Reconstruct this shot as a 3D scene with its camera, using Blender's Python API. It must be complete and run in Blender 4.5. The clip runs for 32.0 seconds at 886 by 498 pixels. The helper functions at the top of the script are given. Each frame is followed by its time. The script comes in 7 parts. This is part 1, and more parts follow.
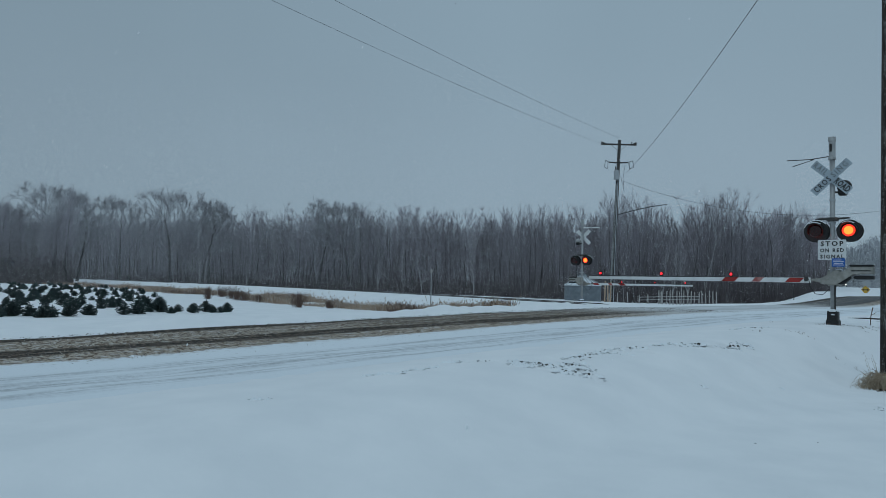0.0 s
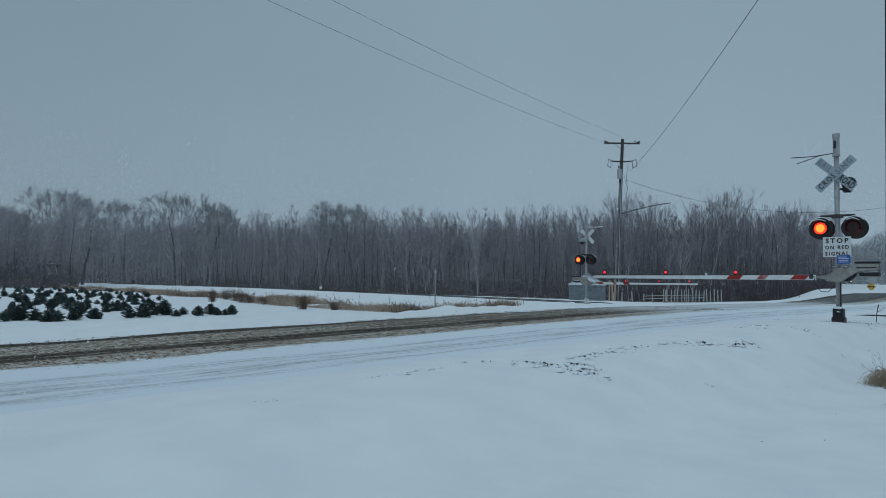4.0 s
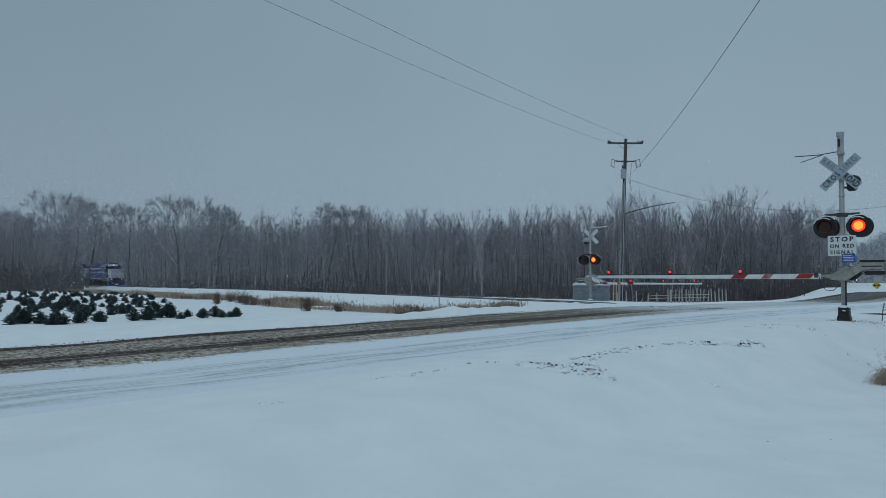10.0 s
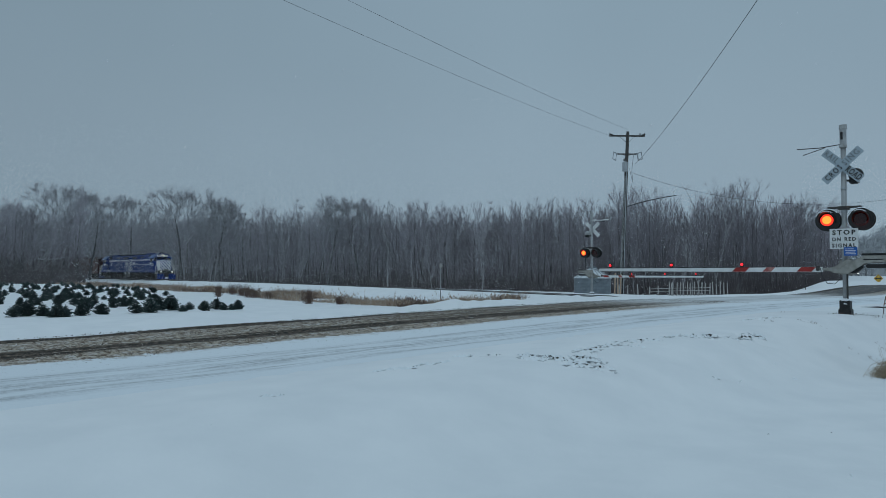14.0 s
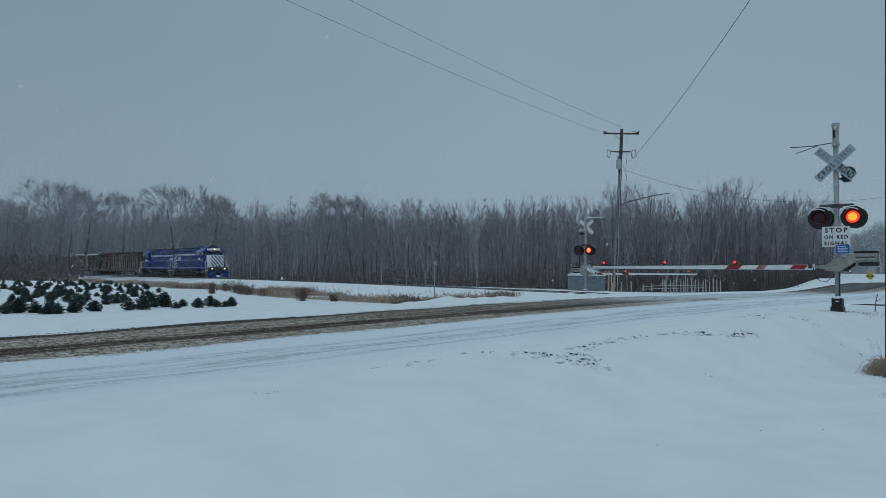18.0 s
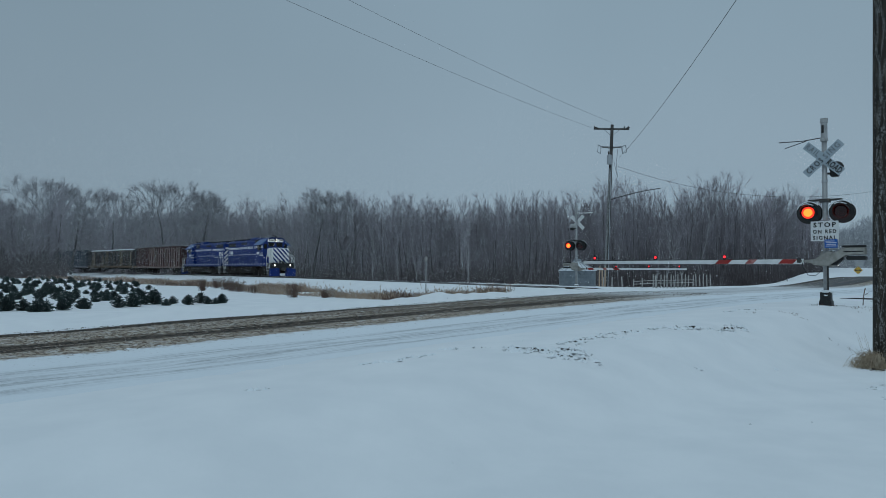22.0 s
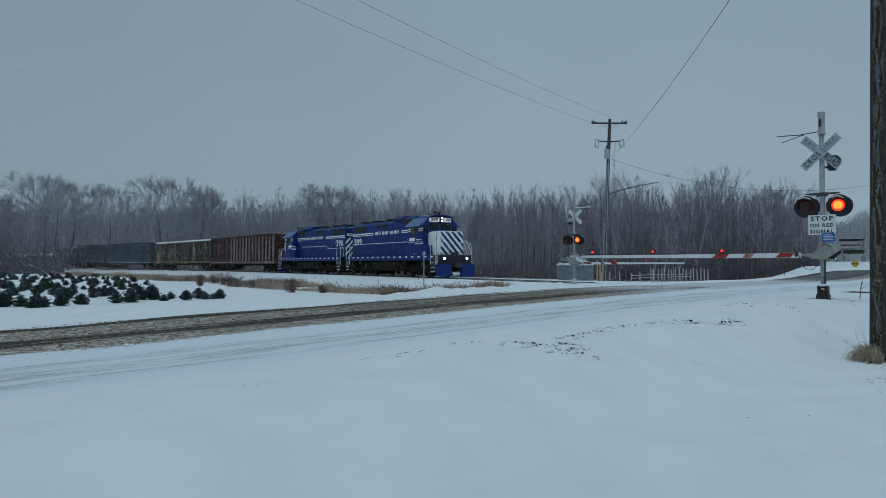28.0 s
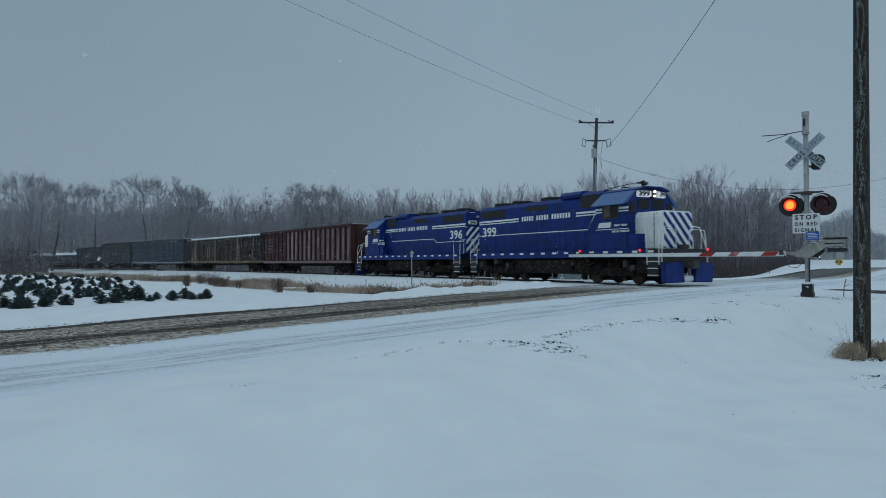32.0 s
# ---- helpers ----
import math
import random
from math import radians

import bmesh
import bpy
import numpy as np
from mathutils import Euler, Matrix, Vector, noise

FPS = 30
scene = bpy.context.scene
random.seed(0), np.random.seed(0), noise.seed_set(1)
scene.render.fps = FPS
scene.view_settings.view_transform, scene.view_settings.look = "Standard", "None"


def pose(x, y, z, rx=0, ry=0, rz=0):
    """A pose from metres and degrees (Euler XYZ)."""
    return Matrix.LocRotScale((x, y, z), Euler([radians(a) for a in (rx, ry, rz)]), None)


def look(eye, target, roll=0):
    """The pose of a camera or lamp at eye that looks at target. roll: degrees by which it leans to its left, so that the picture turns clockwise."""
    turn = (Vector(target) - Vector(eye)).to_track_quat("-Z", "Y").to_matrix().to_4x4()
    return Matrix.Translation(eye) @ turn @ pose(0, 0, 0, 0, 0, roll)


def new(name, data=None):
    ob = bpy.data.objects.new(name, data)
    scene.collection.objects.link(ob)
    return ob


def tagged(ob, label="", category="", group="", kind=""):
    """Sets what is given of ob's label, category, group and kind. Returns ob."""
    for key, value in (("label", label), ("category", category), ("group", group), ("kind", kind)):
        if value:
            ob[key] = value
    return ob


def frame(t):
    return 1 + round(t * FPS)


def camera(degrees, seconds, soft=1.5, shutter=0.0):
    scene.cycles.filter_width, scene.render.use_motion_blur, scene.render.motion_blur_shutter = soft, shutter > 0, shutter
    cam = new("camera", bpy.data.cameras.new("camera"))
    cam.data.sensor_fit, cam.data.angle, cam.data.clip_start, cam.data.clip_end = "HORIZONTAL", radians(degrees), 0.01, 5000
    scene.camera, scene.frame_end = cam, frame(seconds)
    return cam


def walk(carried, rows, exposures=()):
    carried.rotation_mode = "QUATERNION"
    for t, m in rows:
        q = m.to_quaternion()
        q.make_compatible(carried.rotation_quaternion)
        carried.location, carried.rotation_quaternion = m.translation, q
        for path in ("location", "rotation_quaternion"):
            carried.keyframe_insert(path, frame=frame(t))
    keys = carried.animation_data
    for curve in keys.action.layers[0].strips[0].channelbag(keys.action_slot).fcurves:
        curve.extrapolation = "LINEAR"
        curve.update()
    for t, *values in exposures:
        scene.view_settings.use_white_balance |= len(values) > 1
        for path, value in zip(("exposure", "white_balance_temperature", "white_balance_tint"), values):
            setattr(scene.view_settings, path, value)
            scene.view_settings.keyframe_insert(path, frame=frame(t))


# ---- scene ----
cam = camera(65.4, 32.0, soft=0.6, shutter=0.5)
EYE = 0.94


def aim(yaw, pitch, roll):
    """The hand-held camera turns on one spot: degrees to the left, upward and of lean."""
    return pose(0, 0, EYE, 0, 0, yaw) @ pose(0, 0, 0, 90 + pitch) @ pose(0, 0, 0, 0, 0, -roll)


walk(cam, [(t, aim(a, b, c)) for t, a, b, c in (
    (0, -0.65, 2.85, -1.22), (0.5, -0.65, 2.89, -1.26), (1, -0.65, 2.92, -1.24), (1.5, -0.65, 2.92, -1.12), (2, -0.64, 2.93, -0.93),
    (2.5, -0.60, 2.94, -0.77), (3, -0.52, 2.91, -0.70), (3.5, -0.43, 2.90, -0.71), (5.5, -0.07, 2.92, -0.59), (6, -0.00, 3.00, -0.59),
    (6.5, 0.03, 3.06, -0.59), (7, 0.05, 3.08, -0.58), (7.5, 0.07, 3.08, -0.56), (8, 0.07, 3.11, -0.50), (8.5, 0.04, 3.11, -0.46),
    (9, -0.02, 3.07, -0.44), (9.5, -0.05, 3.03, -0.41), (10, -0.02, 2.98, -0.38), (10.5, 0.00, 2.90, -0.39), (11, 0.01, 2.80, -0.40),
    (11.5, 0.03, 2.70, -0.41), (12, 0.06, 2.63, -0.44), (12.5, 0.08, 2.56, -0.45), (13, 0.09, 2.51, -0.43), (13.5, 0.11, 2.45, -0.41),
    (14, 0.09, 2.39, -0.42), (14.5, 0.05, 2.33, -0.45), (16.5, -0.22, 2.21, -0.38), (17, -0.28, 2.17, -0.40), (17.5, -0.34, 2.16, -0.47),
    (18, -0.40, 2.16, -0.49), (18.5, -0.45, 2.12, -0.43), (19, -0.51, 2.08, -0.38), (19.5, -0.58, 2.07, -0.36), (20, -0.64, 2.05, -0.33),
    (20.5, -0.73, 1.99, -0.29), (21, -0.86, 1.93, -0.26), (21.5, -0.99, 1.88, -0.23), (22, -1.13, 1.82, -0.25), (22.5, -1.29, 1.77, -0.27),
    (23, -1.38, 1.74, -0.28), (23.5, -1.41, 1.72, -0.29), (24, -1.43, 1.67, -0.31), (24.5, -1.42, 1.61, -0.31), (25, -1.37, 1.58, -0.32),
    (25.5, -1.33, 1.58, -0.32), (27.5, -1.22, 1.43, -0.16), (28, -1.31, 1.38, -0.10), (28.5, -1.42, 1.34, -0.03), (29, -1.56, 1.33, -0.01),
    (29.5, -1.68, 1.33, 0.01), (30, -1.78, 1.32, 0.06), (30.5, -1.88, 1.32, 0.07), (31, -2.02, 1.33, 0.07), (31.5, -2.16, 1.35, 0.07),
    (32, -2.32, 1.32, 0.07),
)], exposures=[(0, 0.0), (32, 0.0)])

# ---- world and light: an even, snowing overcast ----
world = bpy.data.worlds.new("overcast")
scene.world = world
world.use_nodes = True
wn, wl = world.node_tree.nodes, world.node_tree.links
wn.clear()


def wnode(kind, **kw):
    n = wn.new(kind)
    for key, value in kw.items():
        n.inputs[key].default_value = value
    return n


sky = wn.new("ShaderNodeTexSky")
sky.sky_type, sky.sun_disc = "NISHITA", False
sky.sun_elevation, sky.sun_rotation = radians(38), radians(150)
coord = wnode("ShaderNodeTexCoord")
split = wnode("ShaderNodeSeparateXYZ")
wl.new(coord.outputs["Generated"], split.inputs[0])
ramp = wn.new("ShaderNodeValToRGB")
ramp.color_ramp.interpolation = "EASE"
cr = ramp.color_ramp.elements
cr[0].position, cr[0].color = 0.0, (0.285, 0.382, 0.45, 1)
cr[1].position, cr[1].color = 1.0, (0.40, 0.555, 0.68, 1)
for where, col in ((0.12, (0.262, 0.357, 0.435, 1)), (0.38, (0.235, 0.33, 0.405, 1)), (0.62, (0.33, 0.46, 0.56, 1))):
    e = cr.new(where)
    e.color = col
wl.new(split.outputs["Z"], ramp.inputs[0])
cloud = wnode("ShaderNodeTexNoise", Scale=1.6, Detail=4.0, Roughness=0.5)
wl.new(coord.outputs["Generated"], cloud.inputs["Vector"])
shade = wnode("ShaderNodeMapRange")
shade.inputs["To Min"].default_value, shade.inputs["To Max"].default_value = 0.9, 1.1
wl.new(cloud.outputs["Fac"], shade.inputs["Value"])
# the cloud thickens towards the west
west = wnode("ShaderNodeMapRange")
for key, value in (("From Min", -0.65), ("From Max", 0.1), ("To Min", 0.84), ("To Max", 1.0)):
    west.inputs[key].default_value = value
wl.new(split.outputs["X"], west.inputs["Value"])
thick = wn.new("ShaderNodeMath")
thick.operation = "MULTIPLY"
wl.new(shade.outputs["Result"], thick.inputs[0])
wl.new(west.outputs["Result"], thick.inputs[1])
layer = wn.new("ShaderNodeMix")
layer.data_type, layer.blend_type = "RGBA", "MULTIPLY"
layer.inputs["Factor"].default_value = 1.0
wl.new(ramp.outputs["Color"], layer.inputs["A"])
wl.new(thick.outputs[0], layer.inputs["B"])
dim = wn.new("ShaderNodeMix")
dim.data_type, dim.blend_type = "RGBA", "MULTIPLY"
dim.inputs["Factor"].default_value, dim.inputs["B"].default_value = 1.0, (0.05, 0.05, 0.05, 1)
wl.new(sky.outputs["Color"], dim.inputs["A"])
veil = wn.new("ShaderNodeMix")
veil.data_type = "RGBA"
veil.inputs["Factor"].default_value = 0.97
wl.new(dim.outputs["Result"], veil.inputs["A"])
wl.new(layer.outputs["Result"], veil.inputs["B"])
back = wnode("ShaderNodeBackground", Strength=1.0)
wl.new(veil.outputs["Result"], back.inputs["Color"])
out = wn.new("ShaderNodeOutputWorld")
wl.new(back.outputs[0], out.inputs["Surface"])

sun_data = bpy.data.lights.new("sun", "SUN")
sun_data.energy, sun_data.angle, sun_data.color = 0.38, radians(40), (0.80, 0.95, 1.0)
sun = new("sun", sun_data)
sun.matrix_world = look((0, 0, 50), (14, 24, 12))

# ---- materials ----
MATS = {}


def mat(name, a, b=None, scale=3.0, rough=0.7, metal=0.0, bump=0.0, bump_scale=40.0, third=None, third_at=0.62, third_scale=0.6,
        per_thing=0.0, glow=None, glow_strength=1.0, alpha=1.0, spec=0.5, stretch=(1, 1, 1), coat=0.0):
    """A surface of two colours mixed at one scale, a third in patches at another, relief and gloss."""
    if name in MATS:
        return MATS[name]
    m = bpy.data.materials.new(name)
    m.use_nodes = True
    n, l = m.node_tree.nodes, m.node_tree.links
    p = n["Principled BSDF"]
    p.inputs["Roughness"].default_value, p.inputs["Metallic"].default_value = rough, metal
    p.inputs["Specular IOR Level"].default_value = spec
    p.inputs["Coat Weight"].default_value = coat
    tc = n.new("ShaderNodeTexCoord")
    mp = n.new("ShaderNodeMapping")
    mp.inputs["Scale"].default_value = stretch
    l.new(tc.outputs["Object"], mp.inputs["Vector"])

    def noise_fac(s, detail=5.0):
        t = n.new("ShaderNodeTexNoise")
        t.inputs["Scale"].default_value, t.inputs["Detail"].default_value = s, detail
        l.new(mp.outputs[0], t.inputs["Vector"])
        return t.outputs["Fac"]

    def blend(fac, c0, c1, lo=0.35, hi=0.65):
        r = n.new("ShaderNodeMapRange")
        r.inputs["From Min"].default_value, r.inputs["From Max"].default_value = lo, hi
        l.new(fac, r.inputs["Value"])
        x = n.new("ShaderNodeMix")
        x.data_type = "RGBA"
        l.new(r.outputs[0], x.inputs["Factor"])
        for sock, c in (("A", c0), ("B", c1)):
            if isinstance(c, tuple):
                x.inputs[sock].default_value = (*c, 1)
            else:
                l.new(c, x.inputs[sock])
        return x.outputs["Result"]

    colour = blend(noise_fac(scale), a, b or tuple(v * 0.8 for v in a))
    if third:
        colour = blend(noise_fac(third_scale, 6), colour, third, third_at, third_at + 0.08)
    if per_thing:
        info = n.new("ShaderNodeObjectInfo")
        hsv = n.new("ShaderNodeHueSaturation")
        r = n.new("ShaderNodeMapRange")
        r.inputs["To Min"].default_value, r.inputs["To Max"].default_value = 1 - per_thing, 1 + per_thing
        l.new(info.outputs["Random"], r.inputs["Value"])
        l.new(r.outputs[0], hsv.inputs["Value"])
        l.new(colour, hsv.inputs["Color"])
        colour = hsv.outputs[0]
    l.new(colour, p.inputs["Base Color"])
    if bump:
        bm_node = n.new("ShaderNodeBump")
        bm_node.inputs["Strength"].default_value, bm_node.inputs["Distance"].default_value = bump, 0.02
        l.new(noise_fac(bump_scale), bm_node.inputs["Height"])
        l.new(bm_node.outputs[0], p.inputs["Normal"])
    if glow:
        p.inputs["Emission Color"].default_value = (*glow, 1)
        p.inputs["Emission Strength"].default_value = glow_strength
    MATS[name] = m
    return m


SNOW = mat("snow", (0.825, 0.83, 0.84), (0.77, 0.78, 0.795), scale=1.2, rough=0.75, bump=0.35, bump_scale=9.0, spec=0.2)
SNOWCAP = mat("snow_cap", (0.84, 0.86, 0.88), (0.76, 0.79, 0.82), scale=14, rough=0.8, bump=0.3, bump_scale=30, spec=0.2)
STEEL = mat("galvanised_steel", (0.42, 0.44, 0.46), (0.34, 0.36, 0.38), scale=9, rough=0.45, metal=0.35, bump=0.05, third=(0.2, 0.19, 0.18), third_scale=5, third_at=0.66)
ALU = mat("aluminium_paint", (0.38, 0.385, 0.385), (0.29, 0.295, 0.3), scale=6, rough=0.5, metal=0.2, third=(0.22, 0.2, 0.17), third_scale=7, third_at=0.64)
DARK = mat("black_paint", (0.009, 0.009, 0.01), (0.016, 0.015, 0.015), scale=12, rough=0.55, bump=0.05)
IRON = mat("cast_iron", (0.06, 0.058, 0.056), (0.035, 0.032, 0.03), scale=20, rough=0.7, bump=0.3, third=(0.12, 0.08, 0.055), third_scale=6)
RAIL = mat("rail_steel", (0.055, 0.042, 0.036), (0.04, 0.032, 0.03), scale=8, rough=0.6, metal=0.3, bump=0.1)
BLADE = mat("weathered_crossbuck", (0.36, 0.425, 0.472), (0.33, 0.392, 0.437), scale=5, rough=0.5)
WHITE = mat("white_sheeting", (0.72, 0.73, 0.73), (0.62, 0.63, 0.63), scale=5, rough=0.45, third=(0.45, 0.44, 0.42), third_scale=4, third_at=0.68)
RED = mat("red_sheeting", (0.34, 0.02, 0.014), (0.22, 0.018, 0.014), scale=5, rough=0.4)
FADEDTEXT = mat("faded_grey_lettering", (0.13, 0.145, 0.155), (0.2, 0.22, 0.235), scale=6, rough=0.6)
FADEDRED = mat("faded_red_sheeting", (0.3, 0.05, 0.042), (0.42, 0.19, 0.17), scale=6, rough=0.5)
BLACKTEXT = mat("black_lettering", (0.015, 0.015, 0.016), (0.025, 0.025, 0.025), rough=0.5)
BLUESIGN = mat("blue_sheeting", (0.02, 0.13, 0.48), (0.02, 0.11, 0.42), rough=0.4)
YELLOW = mat("yellow_sheeting", (0.6, 0.36, 0.04), (0.5, 0.3, 0.04), rough=0.45)
POLEWOOD = mat("weathered_pole_wood", (0.075, 0.07, 0.066), (0.036, 0.034, 0.033), scale=18, rough=0.9, bump=0.8, bump_scale=30, stretch=(1, 1, 0.12), third=(0.15, 0.14, 0.125), third_scale=14, third_at=0.6)
BARK = mat("grey_bark", (0.125, 0.117, 0.116), (0.075, 0.071, 0.071), scale=5, rough=0.95, bump=0.5, bump_scale=14, per_thing=0.3, third=(0.2, 0.205, 0.21), third_scale=2.2, third_at=0.64)
# twigs: frost in patches, the base lightened to carry the haze too
TWIG = mat("frosted_hazed_twigs", (0.325, 0.3, 0.33), (0.225, 0.205, 0.229), scale=2.5, rough=0.95, per_thing=0.25, third=(0.44, 0.45, 0.48), third_scale=1.3, third_at=0.60)
BIRCH = mat("pale_birch_bark", (0.43, 0.42, 0.42), (0.25, 0.245, 0.245), scale=6, rough=0.9, stretch=(1, 1, 3))
FIR = mat("fir_needles", (0.040, 0.068, 0.064), (0.07, 0.104, 0.1), scale=9, rough=0.85, per_thing=0.3, third=(0.42, 0.46, 0.48), third_scale=13, third_at=0.63)
TUFT = mat("pale_dead_tuft", (0.5, 0.41, 0.3), (0.27, 0.2, 0.14), scale=9, rough=0.95)
FROSTSTRAW = mat("frosted_grass", (0.62, 0.58, 0.53), (0.4, 0.34, 0.29), scale=2, rough=0.95)
STRAW = mat("dry_grass", (0.52, 0.4, 0.3), (0.32, 0.22, 0.165), scale=1.1, rough=0.95, third=(0.42, 0.34, 0.24), third_scale=2.5, third_at=0.58)
SCRUB = mat("dark_scrub", (0.12, 0.078, 0.066), (0.18, 0.118, 0.09), scale=2, rough=0.95)
WIRE = mat("black_wire", (0.03, 0.03, 0.032), rough=0.6)
GLASS_DARK = mat("dark_window_glass", (0.008, 0.009, 0.009), (0.014, 0.014, 0.012), rough=0.12, spec=0.3)
LENS_OFF = mat("unlit_red_lens", (0.04, 0.005, 0.005), (0.02, 0.004, 0.004), scale=40, rough=0.2)
LENS_RIM = mat("glowing_lens_rim", (0.8, 0.06, 0.03), glow=(1.0, 0.03, 0.012), glow_strength=1.1, rough=0.3)
LENS_ON = mat("lit_signal_lens", (0.8, 0.1, 0.03), glow=(1.0, 0.14, 0.015), glow_strength=3.2, rough=0.3)
LAMP_RED = mat("lit_red_lamp", (0.8, 0.03, 0.03), glow=(1.0, 0.02, 0.03), glow_strength=1.6, rough=0.3)
BOARDGLOW = mat("lit_number_board", (0.85, 0.85, 0.83), glow=(0.9, 0.95, 1.0), glow_strength=0.22, rough=0.4)
HEADLIGHT = mat("lit_headlight", (0.9, 0.9, 0.85), glow=(1.0, 0.93, 0.78), glow_strength=4.0, rough=0.3)
LOCOBLUE = mat("loco_blue_paint", (0.0028, 0.028, 0.198), (0.0022, 0.019, 0.125), scale=2.4, rough=0.5, spec=0.3, bump=0.03, bump_scale=3, third=(0.009, 0.022, 0.078), third_scale=3.6, third_at=0.6)
LOCOWHITE = mat("loco_white_paint", (0.85, 0.85, 0.83), (0.76, 0.76, 0.74), scale=3, rough=0.45, third=(0.4, 0.39, 0.37), third_scale=2.6, third_at=0.66)
GRIME = mat("greasy_underframe", (0.010, 0.0085, 0.0075), (0.030, 0.023, 0.019), scale=7, rough=0.9, spec=0.15, bump=0.3, bump_scale=16, third=(0.085, 0.072, 0.062), third_scale=4.5, third_at=0.6)
BOXRED = mat("oxide_red_freight_paint", (0.062, 0.019, 0.016), (0.036, 0.013, 0.012), scale=2.2, rough=0.75, bump=0.15, bump_scale=8, third=(0.075, 0.035, 0.03), third_scale=1.6, third_at=0.6, stretch=(1, 1, 0.3))
BOXPALE = mat("faded_oxide_panel", (0.25, 0.175, 0.17), (0.12, 0.075, 0.07), scale=2.5, rough=0.8, per_thing=0.4, third=(0.28, 0.22, 0.21), third_scale=1.9, third_at=0.58, stretch=(1, 1, 0.3))
CARBLUE = mat("faded_blue_freight_paint", (0.04, 0.055, 0.08), (0.028, 0.038, 0.055), scale=2, rough=0.7, third=(0.06, 0.065, 0.075), third_scale=1.4, stretch=(1, 1, 0.3))
CARBLACK = mat("sooty_freight_paint", (0.026, 0.029, 0.034), (0.045, 0.047, 0.05), scale=2, rough=0.75, third=(0.085, 0.08, 0.08), third_scale=1.4, stretch=(1, 1, 0.3))
RUSTYELLOW = mat("worn_yellow_deck", (0.22, 0.15, 0.08), (0.09, 0.06, 0.042), scale=3, rough=0.8, bump=0.2, third=(0.06, 0.045, 0.04), third_scale=2.4)
LOGS = mat("stacked_logs", (0.115, 0.088, 0.075), (0.045, 0.035, 0.031), scale=4, rough=0.95, bump=0.6, bump_scale=12, per_thing=0.3, stretch=(0.3, 1, 1))
RUSTGEAR = mat("rust_brown_underframe", (0.045, 0.03, 0.022), (0.022, 0.016, 0.013), scale=6, rough=0.9, spec=0.15, third=(0.13, 0.115, 0.1), third_scale=5, third_at=0.62)
BLIND = mat("tan_window_blind", (0.16, 0.13, 0.095), (0.1, 0.08, 0.06), scale=6, rough=0.8, stretch=(1, 1, 0.2))
GATEIRON = mat("dull_gate_casting", (0.34, 0.33, 0.305), (0.23, 0.222, 0.2), scale=7, rough=0.7, bump=0.1, third=(0.3, 0.3, 0.29), third_scale=5, third_at=0.62)
STEELGREY = mat("bin_steel", (0.19, 0.22, 0.245), (0.14, 0.165, 0.185), scale=3, rough=0.5, metal=0.3, bump=0.05, third=(0.2, 0.2, 0.2), third_scale=2)
DIRT = mat("bare_earth", (0.055, 0.05, 0.046), (0.032, 0.029, 0.027), scale=12, rough=1.0, bump=0.8, bump_scale=25)
GREYFLECK = mat("half_melted_snow_flecks", (0.45, 0.465, 0.47), (0.24, 0.245, 0.245), scale=8, rough=0.8)
FLAKE = bpy.data.materials.new("snowflake")
FLAKE.use_nodes = True
fn_, fl_ = FLAKE.node_tree.nodes, FLAKE.node_tree.links
fn_.clear()
f_mix, f_out = fn_.new("ShaderNodeMixShader"), fn_.new("ShaderNodeOutputMaterial")
for slot, kind in ((1, "ShaderNodeBsdfDiffuse"), (2, "ShaderNodeBsdfTranslucent")):
    f_node = fn_.new(kind)
    f_node.inputs["Color"].default_value = (0.93, 0.94, 0.95, 1)
    fl_.new(f_node.outputs[0], f_mix.inputs[slot])
fl_.new(f_mix.outputs[0], f_out.inputs["Surface"])


